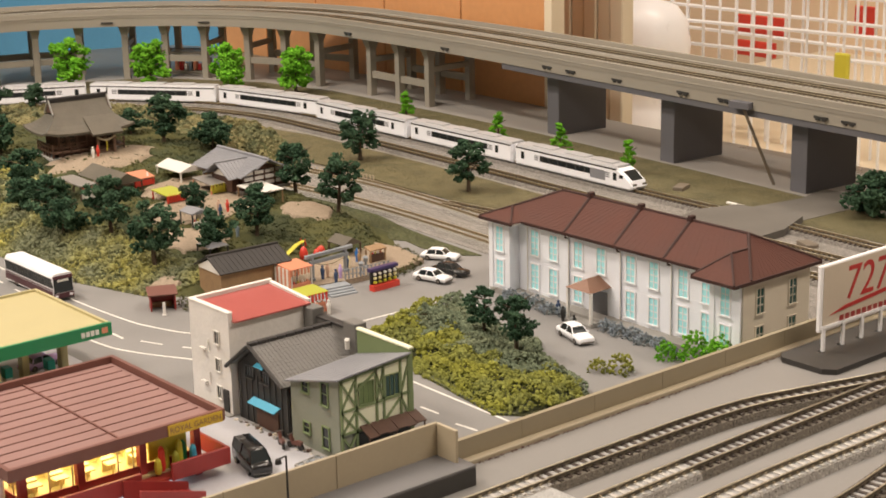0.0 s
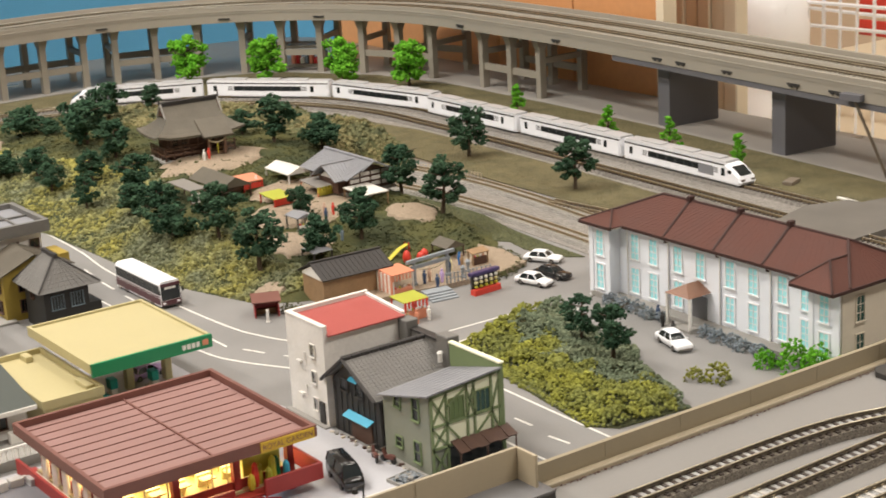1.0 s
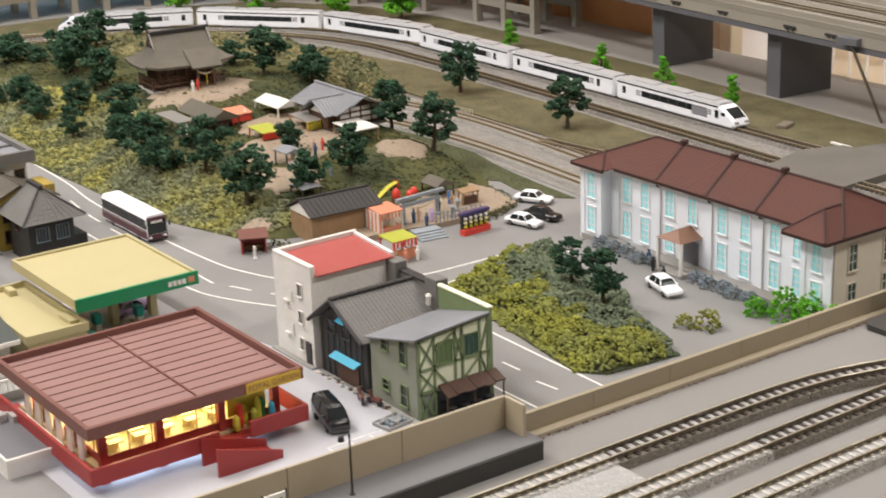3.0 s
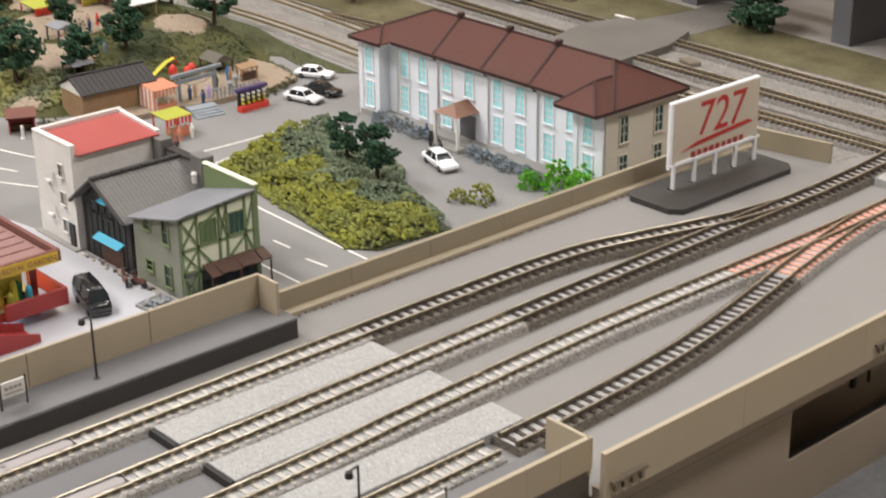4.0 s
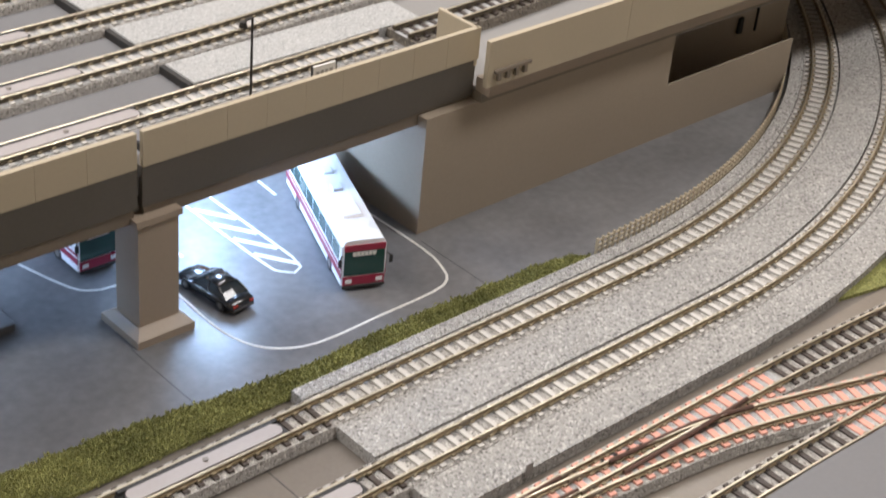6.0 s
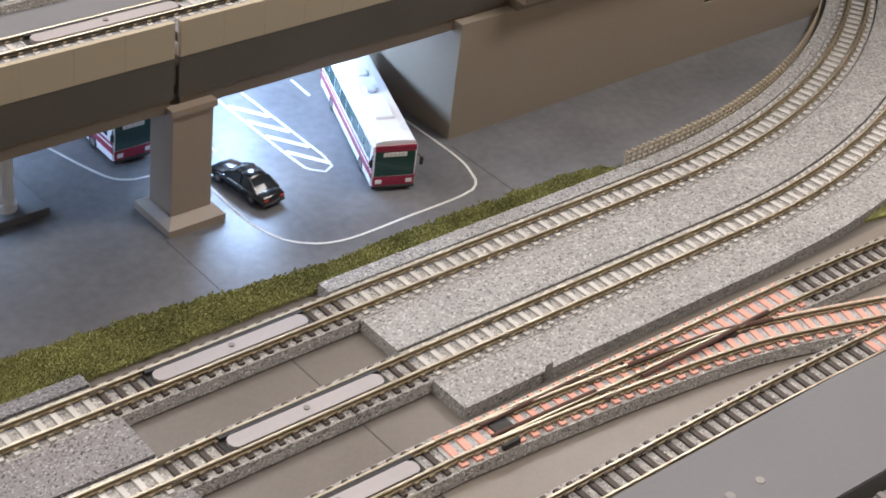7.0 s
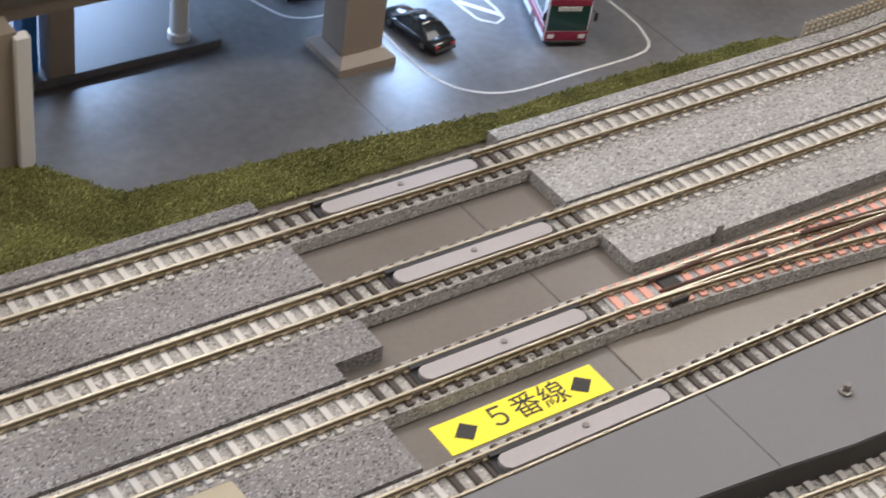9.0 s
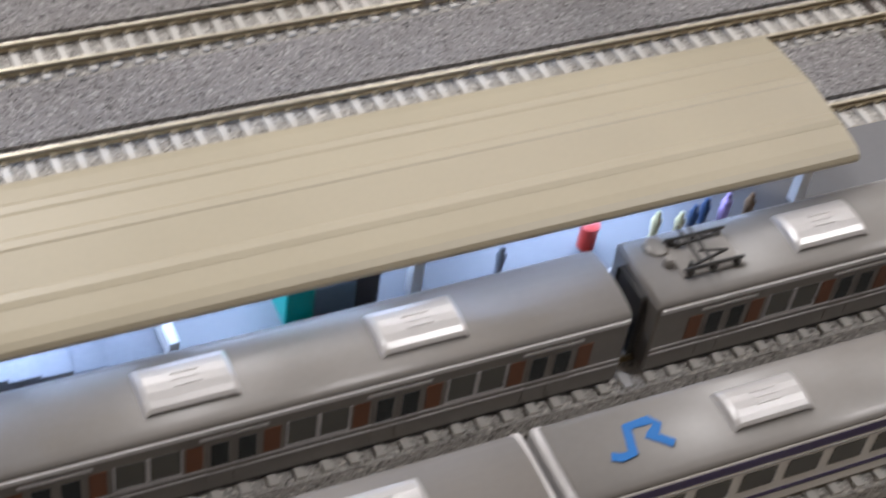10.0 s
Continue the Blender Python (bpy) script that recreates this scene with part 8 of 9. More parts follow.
def tree(x, y, z, h, r, kind="dark", label="dark green foam tree with a brown trunk", trunk=0.26):
    r *= 1.16 if kind == "dark" else 1.0
    TREES[0] += 1
    rnd = random.Random(TREES[0])
    tr = thing("tree", label, "tree", "layout trees")
    bm = B()
    lean = (rnd.uniform(-0.06, 0.06) * h, rnd.uniform(-0.06, 0.06) * h)
    tw = 0.035 * h + 0.3
    rod(bm, (0, 0, -2), (lean[0] * 0.4, lean[1] * 0.4, h * trunk), tw, tw * 0.75, 7)
    rod(bm, (lean[0] * 0.4, lean[1] * 0.4, h * trunk), (lean[0], lean[1], h * 0.86), tw * 0.75, tw * 0.25, 6)
    for k in range(6):
        a = k * 2.4 + rnd.uniform(-0.4, 0.4)
        z0 = h * (trunk + 0.06 + 0.08 * k)
        rod(bm, (lean[0] * 0.5, lean[1] * 0.5, z0), (math.cos(a) * r * 0.8, math.sin(a) * r * 0.8, z0 + h * 0.13), tw * 0.4, tw * 0.15, 5)
    part("trunk", bm, "trunk", tr)
    c0 = h * (trunk * 0.72)
    ob = clump_cloud("crown", crown_spots(kind, TREES[0], r, h - c0), "tree_foam" if kind == "dark" else "tree_bright", "", "", tr)
    ob.matrix_basis = at(lean[0] * 0.5, lean[1] * 0.5, c0, rnd.uniform(0, 360))
    return place(tr, x, y, z)


for x, y, h, r, z in ((299, 1437, 47, 20, 24), (344, 1348, 37, 19, 26), (275, 1292, 37, 14, 8), (281, 1247, 36, 15, 8), (298, 1203, 37, 13, 16), (294, 1161, 30, 11, 16),
                      (295, 1085, 32, 10, 14), (325, 1137, 36, 13, 20), (370, 1247, 51, 23, 30), (367, 1175, 43, 16, 28), (441, 1352, 43, 17, 32), (325, 1044, 45, 17, 24),
                      (303, 1001, 35, 13, 16), (301, 946, 45, 17, 18), (297, 920, 35, 15, 14)):
    tree(x, y, hill(x, y), h + z - hill(x, y), r)
for x, y, h, r, z in ((320, 883, 47, 17, 22), (316, 811, 40, 17, 22), (370, 809, 28, 15, 18), (401, 889, 27, 11, 24), (415, 820, 35, 15, 22), (510, 901, 41, 16, 26),
                      (507, 836, 43, 16, 22), (499, 1102, 50, 18, 34), (525, 1057, 37, 16, 30), (496, 1159, 30, 12, 34), (504, 1379, 27, 12, 34), (362, 1323, 25, 11, 28)):
    tree(x, y, hill(x, y), h + z - hill(x, y), r, label="dark green foam tree in the shrine park")
for x, y, h, r in ((685, 1040, 54, 17), (672, 860, 52, 16)):
    tree(x, y, 0.4, h, r, label="dark green foam tree between the railway lines")
for x, y, h, r in ((402, 532, 38, 11), (394, 491, 44, 12)):
    tree(x, y, 3, h - 3, r, label="dark green foam tree before the school", trunk=0.36)
for x, y, h, r in ((686, 1652, 64, 28), (762, 1580, 60, 27), (819, 1486, 60, 27), (858, 1397, 62, 27)):
    tree(x, y, 0, h, r, "bright", "bright green foam tree by the viaduct", 0.2)
for x, y, h, r in ((850, 1171, 34, 11), (831, 998, 36, 11), (825, 899, 40, 11), (826, 807, 36, 10)):
    tree(x, y, 0.4, h, r, "cone", "small bright green conifer beside the far line", 0.12)
tree(852, 551, 0.4, 40, 20, label="broad dark green bush tree by the far line", trunk=0.12)


def bush(x, y, z, h, r, mat, label, n=150, flat=0.7):
    rnd = random.Random(int(x * 7 + y))
    spots = []
    for i in range(n):
        v = Vector((rnd.gauss(0, 1), rnd.gauss(0, 1), abs(rnd.gauss(0, 1)))).normalized() * rnd.uniform(0.3, 1.0) ** 0.5
        spots.append((v.x * r, v.y * r, v.z * h, rnd.uniform(0.10, 0.2) * r * flat))
    ob = clump_cloud("bush", spots, mat, "", "")
    tagged(ob, label, "bush", "bushes")
    return place(ob, x, y, z)


for x, y, z, h, r in ((470, 408, 0, 22, 11), (473, 390, 0, 22, 11), (462, 424, 0, 13, 8), (460, 378, 0, 14, 8), (478, 372, 0, 18, 10)):
    bush(x, y, z, h, r, "tree_bright", "bright green bush beside the rear parapet", 170)
for x, y, h, r in ((424, 427, 13, 10), (414, 438, 10, 7)):
    bush(x, y, 0, h, r, "shrub_foam", "yellow-green foam bush at the car park edge", 110)
for x, y, r, h in ((478, 590, 7, 8), (477, 576, 7, 9), (478, 562, 7, 9), (475, 548, 7, 8), (478, 536, 6, 7), (477, 492, 7, 8), (475, 480, 7, 9), (477, 468, 7, 8), (474, 456, 7, 8), (477, 444, 7, 7), (474, 432, 6, 6)):
    bush(x, y, 0.2, h, r, "shrub_blue", "grey-blue flowering shrub along the school", 130)
for x, y in ((450, 692), (459, 694), (468, 697), (476, 701), (484, 705), (492, 712), (496, 724), (499, 736), (500, 750), (497, 765)):
    bush(x, y, 0.2, 5.5, 5.5, "park_foam", "grey-green hedge clump of the play lot", 60)
for x, y in ((296, 728), (303, 735), (298, 742)):
    bush(x, y, 0, 8, 6, "park_foam", "grey-green bush beside the bus shelter", 60)

# shrubbery before the school
PLOT = [(340, 590), (330, 520), (316, 426), (328, 411), (378, 406), (392, 440), (404, 478), (424, 500), (428, 560), (446, 606), (400, 612)]


def in_plot(x, y, pts):
    hit_ = False
    for (ax, ay), (bx, by) in zip(pts, pts[1:] + pts[:1]):
        if (ay > y) != (by > y) and x < (bx - ax) * (y - ay) / (by - ay) + ax:
            hit_ = not hit_
    return hit_


b = B()
prism(b, PLOT, -0.3, 1.5)
tagged(part("planting_bed", b, "park_turf"), "turf bed under the shrubbery", "ground", kind="structure")
sf, sg = [], []
while len(sf) + len(sg) < 7500:
    x, y = HR.uniform(312, 448), HR.uniform(404, 614)
    if not in_plot(x, y, PLOT):
        continue
    edge = x - along(y, [(418, 318), (430, 316), (520, 330), (590, 340), (612, 400)])
    z = 1 + 9.0 * smooth(0, 20, edge) * (0.75 + 0.35 * bumpy(x, y, 0.7)) * (1 - 0.6 * smooth(55, 85, edge))
    z = max(1.0, z * smooth(402, 418, y))
    back = edge + 16 * bumpy(x, y, 0.5) + HR.uniform(-6, 6) > 44 + 22 * smooth(470, 425, y)
    (sg if back else sf).append((x, y, z + HR.uniform(-0.5, 0.6), HR.uniform(0.7, 1.4) if HR.random() < 0.8 else HR.uniform(1.4, 2.2)))
clump_cloud("foam_shrubs", sf, "shrub_foam", "yellow-green foam shrubbery along the road before the school", "shrubs")
clump_cloud("foam_shrubs", sg, "shrub_grey", "grey-green foam shrubbery behind the yellow-green foam", "shrubs")

# ---- road markings ----


def marking(pts, w, label="white painted road edge line", z=0.0):
    bm = B()
    sweep(bm, pts, [(-w / 2, 0), (w / 2, 0), (w / 2, 0.12), (-w / 2, 0.12)], z)
    return tagged(part("road_marking", bm, "line"), label, "road marking", "road markings", "structure")


marking(bend([(256, 1084), (253, 1006), (246, 936), (246, 816), (250, 742), (256, 712), (269, 680), (298, 646), (338, 626), (390, 622), (455, 623)]), 1.7)
marking(bend([(212, 1084), (211, 1034), (208, 900), (209, 780), (211, 705), (221, 670), (241, 632), (256, 598), (264, 560), (267, 500), (268, 415), (268, 380)]), 1.7)
marking(bend([(455, 596), (400, 598), (352, 600), (330, 588), (321, 560), (318, 511), (316, 412), (316, 380)]), 1.7)
for p, q in (((234, 957), (231, 932)), ((229, 912), (228, 888)), ((227, 866), (227, 842)), ((227, 820), (227, 796)), ((228, 774), (228, 751)), ((228, 729), (228, 705)), ((234, 692), (241, 675)), ((248, 661), (258, 643)),
             ((293, 552), (293.5, 534)), ((293.5, 508), (293.5, 492)), ((293.5, 466), (294, 450)), ((291, 431), (293, 414))):
    marking([p, q], 1.7, "white painted centre dash")
b = B()
prism(b, [(20, 395), (202, 395), (203, 560), (196, 600), (120, 596), (20, 596)], 0.0, 0.5)
tagged(part("pavement", b, "forecourt"), "pale blue-grey forecourt before the restaurant", "pavement", kind="structure")
for k in range(5):
    marking([(150 + 13 * k, 402), (150 + 13 * k, 432)], 1.0, "white parking bay line", 0.5)
marking([(150, 432), (202, 432)], 1.0, "white parking bay line", 0.5)

# ---- shrine ----


def curved_roof(bm, x0, x1, y0, y1, ez, rz, ridge0, ridge1, yr, flare=2.0, n=6, t=1.6):
    """Two sagging slopes from a ridge along x down to eaves with upturned corners, and hipped ends below the gables."""
    rows = []
    for k in range(2 * n + 1):
        f = (k - n) / n
        d = abs(f)
        y = yr + (y1 - yr if f > 0 else yr - y0) * f
        z = rz - (rz - ez) * (1 - (1 - d) ** 1.45)
        a, c = ridge0 + (x0 - ridge0) * max(0.0, d - 0.35) / 0.65, ridge1 + (x1 - ridge1) * max(0.0, d - 0.35) / 0.65
        row = []
        for i in range(9):
            u = i / 8
            lift_ = flare * d * d * (2 * u - 1) ** 4
            row.append((a + (c - a) * u, y, z + lift_))
        rows.append(row)
    top = [[bm.verts.new(p) for p in r] for r in rows]
    low = [[bm.verts.new((p[0], p[1], p[2] - t)) for p in r] for r in rows]
    for s, flip in ((top, 0), (low, 1)):
        for r, q in zip(s, s[1:]):
            for i in range(8):
                f4 = (r[i], r[i + 1], q[i + 1], q[i])
                bm.faces.new(f4[::-1] if flip else f4)
    for s in (0, 8):
        for k in range(2 * n):
            bm.faces.new((top[k][s], top[k + 1][s], low[k + 1][s], low[k][s]))
    for k in (0, 2 * n):
        for i in range(8):
            bm.faces.new((top[k][i], top[k][i + 1], low[k][i + 1], low[k][i]))


SZ = hill(425, 1120) + 1.2
sh = thing("shrine", "brown timber shrine with a bark-grey hip-and-gable roof", "shrine")
b = B()
box(b, -40, 36, -21, 21, 0, 1.6, 0.3)
part("stone_base", b, "stone", sh)
b = B()
box(b, -31, 27, -15, 15, 1.6, 20)
part("wall", b, "timber", sh)
b = B()
box(b, -38, 34, -19.5, 19.5, 4.6, 6.0, 0.2)
part("veranda_floor", b, "shrine_wood", sh)
for k in range(9):
    child("veranda_post", shared(("vpost",), lambda bm: box(bm, -0.7, 0.7, -0.7, 0.7, 1, 10.5), "timber"), sh, at(-37.4 + 8.8 * k, -19.3, 0))
    child("veranda_post", shared(("vpost",), None, "timber"), sh, at(-37.4 + 8.8 * k, 19.3, 0))
for k in range(4):
    child("veranda_post", shared(("vpost",), None, "timber"), sh, at(-37.6, -10 + 7 * k, 0))
for zz in (8.2, 10.2):
    b = B()
    box(b, -38, 2, -19.8, -19.1, zz, zz + 0.6)
    box(b, 20, 34, -19.8, -19.1, zz, zz + 0.6)
    box(b, -38.2, -37.5, -19.8, 19.8, zz, zz + 0.6)
    part("railing", b, "shrine_wood", sh)
for k in range(7):
    child("wall_post", shared(("wpost",), lambda bm: box(bm, -0.8, 0.8, -0.6, 0.2, 1.6, 19.8), "shrine_wood"), sh, at(-30 + 9.2 * k, -15, 0))
for k in range(4):
    window(sh, 6, 8, face_y(-25.5 + 9.2 * (k if k < 2 else k + 2), -15, 8), 5, 3, "shrine_wood", "glass_dark", 0.5, False)
for yy in (-9, 0, 9):
    window(sh, 6, 9, face_x(-31, yy, 7.5), 5, 3, "shrine_wood", "glass_dark", 0.5, False)
b = B()
curved_roof(b, -47, 41, -30, 29, 18.5, 38, -30, 25, 0, 2.6)
part("roof", b, "thatch", sh, "weathered bark roof")
for xe, xr in ((-47, -30), (41, 25)):
    b = B()
    rows_ = []
    for k in range(7):
        d = 0.35 + 0.65 * k / 6
        zz = 38 - 19.5 * (1 - (1 - d) ** 1.45)
        rows_.append([(xr + (xe - xr) * k / 6, y, zz + 2.6 * d * d * abs(y / (30 * d)) ** 4) for y in (-29.6 * d, -20 * d, -8 * d, 8 * d, 20 * d, 29.0 * d)])
    up = [[b.verts.new((p[0], p[1], p[2] + 0.15)) for p in r] for r in rows_]
    lo = [[b.verts.new((p[0], p[1], p[2] - 1.3)) for p in r] for r in rows_]
    for p, q in zip(up, up[1:]):
        for i in range(5):
            b.faces.new((p[i], p[i + 1], q[i + 1], q[i]))
    for p, q in zip(lo, lo[1:]):
        for i in range(5):
            b.faces.new((p[i], q[i], q[i + 1], p[i + 1]))
    for i in range(5):
        b.faces.new((up[6][i], up[6][i + 1], lo[6][i + 1], lo[6][i]))
    part("hip_skirt", b, "thatch", sh)
    for sy in (-1, 1):
        b = B()
        rod(b, (xr - (1.4 if xe < 0 else -1.4), 0, 39.5), (xr - (1.4 if xe < 0 else -1.4), sy * 10.6, 29.3), 0.9, n=6)
        part("barge_board", b, "stone", sh)
b = B()
box(b, -32, 27, -1.6, 1.6, 37.2, 40.2, 0.5)
rod(b, (-32, 0, 38), (-33, 0, 43), 1.2, 0.5, 6)
rod(b, (27, 0, 38), (28, 0, 43), 1.2, 0.5, 6)
part("ridge", b, "roof_dark", sh)
for sx in (-30.6, 25.6):
    b = B()
    faces(b, [(sx - 0.4, -9, 30.5), (sx - 0.4, 9, 30.5), (sx - 0.4, 0, 38), (sx + 0.4, -9, 30.5), (sx + 0.4, 9, 30.5), (sx + 0.4, 0, 38)], [(0, 2, 1), (3, 4, 5), (0, 1, 4, 3), (1, 2, 5, 4), (2, 0, 3, 5)])
    part("gable", b, "timber", sh)
for x in (3, 19):
    b = B()
    box(b, x - 1, x + 1, -31, -29, 0, 17)
    part("porch_post", b, "shrine_wood", sh)
b = B()
slab(b, [(-4, -36, 15.5), (26, -36, 15.5), (26, -14, 25.5), (-4, -14, 25.5)], 1.6)
part("porch_roof", b, "thatch", sh)
b = B()
cr = [(2 + 2 * k, -31.5, 14.0 - 2.4 * math.sin(math.pi * k / 9)) for k in range(10)]
for p, q in zip(cr, cr[1:]):
    rod(b, p, q, 0.7, n=6)
part("rope", b, "fence_beige", sh, "straw rope")
b = B()
rod(b, (11, -31.5, 4), (11, -31.5, 11), 0.5, 0.8, 6)
part("bell_cord", b, "play_yellow", sh)
for k in range(4):
    b = B()
    box(b, 1, 21, -36 + 3.6 * k, -19, 1.1 * k, 1.1 * (k + 1), 0.2)
    part("step", b, "shrine_wood", sh)
place(sh, 425, 1122, SZ - 3, -6)
sh.matrix_basis = sh.matrix_basis @ Matrix.Diagonal((0.98, 0.98, 1.36, 1))

# tiled house beside the shrine
TZ = hill(485, 950) + 0.9
te = thing("tiled_house", "timber house with a blue-grey tiled gable roof", "house")
b = B()
box(b, 458, 508, 906, 976, -1, 1.2)
part("base", b, "stone", te)
b = B()
extrude_y(b, [(461, 1), (505, 1), (505, 14.5), (483, 24), (461, 14.5)], 909, 973)
part("wall", b, "timber", te)
for zz in (4, 9, 14):
    b = B()
    box(b, 461.5, 504.5, 908.4, 909, zz, zz + 3.0)
    part("plaster_band", b, "plaster", te)
for k in range(5):
    b = B()
    box(b, 461 + 10.7 * k, 462.2 + 10.7 * k, 907.8, 908.6, 1, 17 if k in (1, 2, 3) else 13)
    part("timber_post", b, "timber", te)
pitched(te, "roof_slope", [(455, 902, 13.5), (455, 980, 13.5), (483, 980, 25.5), (483, 902, 25.5)], 30, "roof_blue", 0.9, lift=0.4)
pitched(te, "roof_slope", [(511, 902, 13.5), (511, 980, 13.5), (483, 980, 25.5), (483, 902, 25.5)], 30, "roof_blue", 0.9, lift=0.4)
b = B()
box(b, 481.6, 484.4, 901, 981, 25.4, 28, 0.5)
rod(b, (470, 900.5, 20), (483, 900.5, 27), 0.7)
rod(b, (496, 900.5, 20), (483, 900.5, 27), 0.7)
part("ridge_tiles", b, "roof_blue", te)
b = B()
extrude_x(b, [(914, 1), (944, 1), (944, 13), (929, 22), (914, 13)], 453, 470)
part("porch_wall", b, "timber", te)
b = B()
extrude_x(b, [(917, 13.5), (941, 13.5), (929, 20.6)], 452.4, 453)
part("porch_gable", b, "plaster", te)
for ye in (909, 949):
    pitched(te, "porch_slope", [(447, ye, 12.6), (474, ye, 12.6), (480, 929, 24.2), (447, 929, 24.2)], 9, "roof_blue", 0.9, lift=0.4)
b = B()
box(b, 446, 482, 927.8, 930.2, 24.0, 26.0, 0.4)
part("porch_ridge", b, "roof_blue", te)
for k in range(2):
    window(te, 9, 8, face_x(461, 962 - 11 * k, 3), 3, 2, "tan_wood", "glass_dark", 0.5, False)
place(te, 0, 0, TZ)

# ---- stalls and tents ----


def stall(name, label, category, x, y, z, w, d, h, roof, mat, legs="white", counter=None, cmat="red", rz=0.0, peak=4.0, stripes=None):
    """Four posts, a shaped roof and a counter."""
    s_ = thing(name, label, category, "park stalls")
    for px in (-w / 2 + 1, w / 2 - 1):
        for py in (-d / 2 + 1, d / 2 - 1):
            bm = B()
            box(bm, px - 0.5, px + 0.5, py - 0.5, py + 0.5, -2, h)
            part("leg", bm, legs, s_)
    bm = B()
    if roof == "gable":
        extrude_y(bm, [(-w / 2, h - 0.6), (-w / 2, h), (0, h + peak), (w / 2, h), (w / 2, h - 0.6)], -d / 2, d / 2)
    elif roof == "hip":
        faces(bm, [(-w / 2, -d / 2, h), (w / 2, -d / 2, h), (w / 2, d / 2, h), (-w / 2, d / 2, h), (-w / 8, -d / 8, h + peak), (w / 8, -d / 8, h + peak), (w / 8, d / 8, h + peak), (-w / 8, d / 8, h + peak)],
              [(3, 2, 1, 0), (0, 1, 5, 4), (1, 2, 6, 5), (2, 3, 7, 6), (3, 0, 4, 7), (4, 5, 6, 7)])
    else:
        faces(bm, [(-w / 2, -d / 2, h - 0.8), (w / 2, -d / 2, h - 0.8), (w / 2, d / 2, h + peak - 0.8), (-w / 2, d / 2, h + peak - 0.8), (-w / 2, -d / 2, h), (w / 2, -d / 2, h), (w / 2, d / 2, h + peak), (-w / 2, d / 2, h + peak)],
              [(3, 2, 1, 0), (4, 5, 6, 7), (0, 1, 5, 4), (1, 2, 6, 5), (2, 3, 7, 6), (3, 0, 4, 7)])
    part("roof", bm, mat, s_)
    if counter:
        bm = B()
        box(bm, -w / 2 + 1.6, w / 2 - 1.6, -d / 2 + 1.2, -d / 2 + 4, 0, counter, 0.3)
        part("counter", bm, cmat, s_)
        for k in range(4):
            bm = B()
            lathe(bm, [(0.7, 0), (0.8, 1.2), (0.4, 1.8)], -w / 2 + 4 + (w - 8) * k / 3, -d / 2 + 2.6, 6)
            for v in bm.verts:
                v.co.z += counter
            part("ware", bm, ("play_red", "play_yellow", "white", "orange_paint")[k], s_)
    if stripes:
        for k in range(int(w / 3)):
            bm = B()
            box(bm, -w / 2 + 3 * k, -w / 2 + 3 * k + 1.5, -d / 2 - 0.5, -d / 2 + 0.1, h - 5, h)
            part("valance_stripe", bm, stripes, s_)
    return place(s_, x, y, z, rz)


G = lambda x, y: max(0.0, hill(x, y)) + 1.6
stall("tent", "white gabled canvas tent in the park", "tent", 450, 992, G(450, 992), 25, 42, 8, "gable", "canvas", peak=5)
stall("stall", "yellow-fronted food stall with a tan roof", "stall", 450, 938, G(450, 938), 24, 30, 8, "flat", "roof_grey", "orange_paint", 5, "play_yellow", peak=2, stripes="play_yellow")
stall("stall", "red stall with a pale orange roof", "stall", 408, 990, G(408, 990), 20, 18, 7, "flat", "orange_paint", "play_red", 5, "play_red", peak=3)
stall("stall", "lime-topped red food stall in the park", "stall", 404, 934, G(404, 934), 20, 26, 6.5, "flat", "lime", "play_red", 5, "play_red", peak=1.5, stripes="play_red")
stall("pavilion", "grey bark-roofed open pavilion by the path", "pavilion", 384, 998, G(384, 998), 30, 60, 9, "gable", "thatch", "timber", peak=8)
stall("rest_house", "small pale-roofed rest house on the slope", "rest house", 352, 998, G(352, 998), 16, 42, 12, "flat", "roof_grey", "timber", 8, "plaster", peak=1)
stall("canopy", "white flat canopy on tan posts", "canopy", 466, 890, G(466, 890), 25, 34, 10, "flat", "canvas", "tan_wood", peak=1.2)
stall("kiosk", "small blue-grey roofed kiosk in the park", "kiosk", 385, 864, G(385, 864), 17, 20, 11, "gable", "roof_blue", "dark_side", 4, "white", peak=2.5)
stall("kiosk", "small pale blue-grey kiosk on the slope", "kiosk", 364, 805, G(364, 805), 18, 20, 6, "hip", "roof_blue", "dark_side", peak=4)
stall("stall", "red and white striped food stall by the road", "stall", 379, 718, 0, 20, 21, 19, "flat", "orange_paint", "white", 7, "orange_paint", peak=1.2, stripes="orange_paint")
stall("stall", "lime-topped red snack cart by the road", "stall", 356, 667, 0, 21, 19, 15, "flat", "lime", "play_red", 7, "orange_paint", peak=1.0, stripes="play_red")

# striped flank of the road stall
fl = thing("stall_screen", "red and white striped screen of the road stall", "screen")
for k in range(8):
    b = B()
    box(b, -0.5, 0.4, 2.5 * k, 2.5 * k + 2.45, 1, 18.6)
    part("stripe", b, "orange_paint" if k % 2 == 0 else "white", fl)
place(fl, 369, 708, 0)

# brown shed
sd = thing("shed", "brown shed with a charcoal gable roof", "shed")
b = B()
extrude_x(b, [(-16, 0), (16, 0), (16, 21), (0, 28), (-16, 21)], -28, 28)
part("wall", b, "tan_wood", sd)
b = B()
extrude_x(b, [(-15, 19.4), (15, 19.4), (15, 21), (0, 27.8), (-15, 21)], -28.8, -27.9)
part("gable_board", b, "white", sd)
for s in (-1, 1):
    pitched(sd, "roof_slope", [(-30, 19.5 * s, 20.0), (30, 19.5 * s, 20.0), (30, 0, 29.3), (-30, 0, 29.3)], 15, "roof_dark", 0.9, lift=0.35)
b = B()
box(b, -30.5, 30.5, -1.2, 1.2, 29.3, 31.2, 0.4)
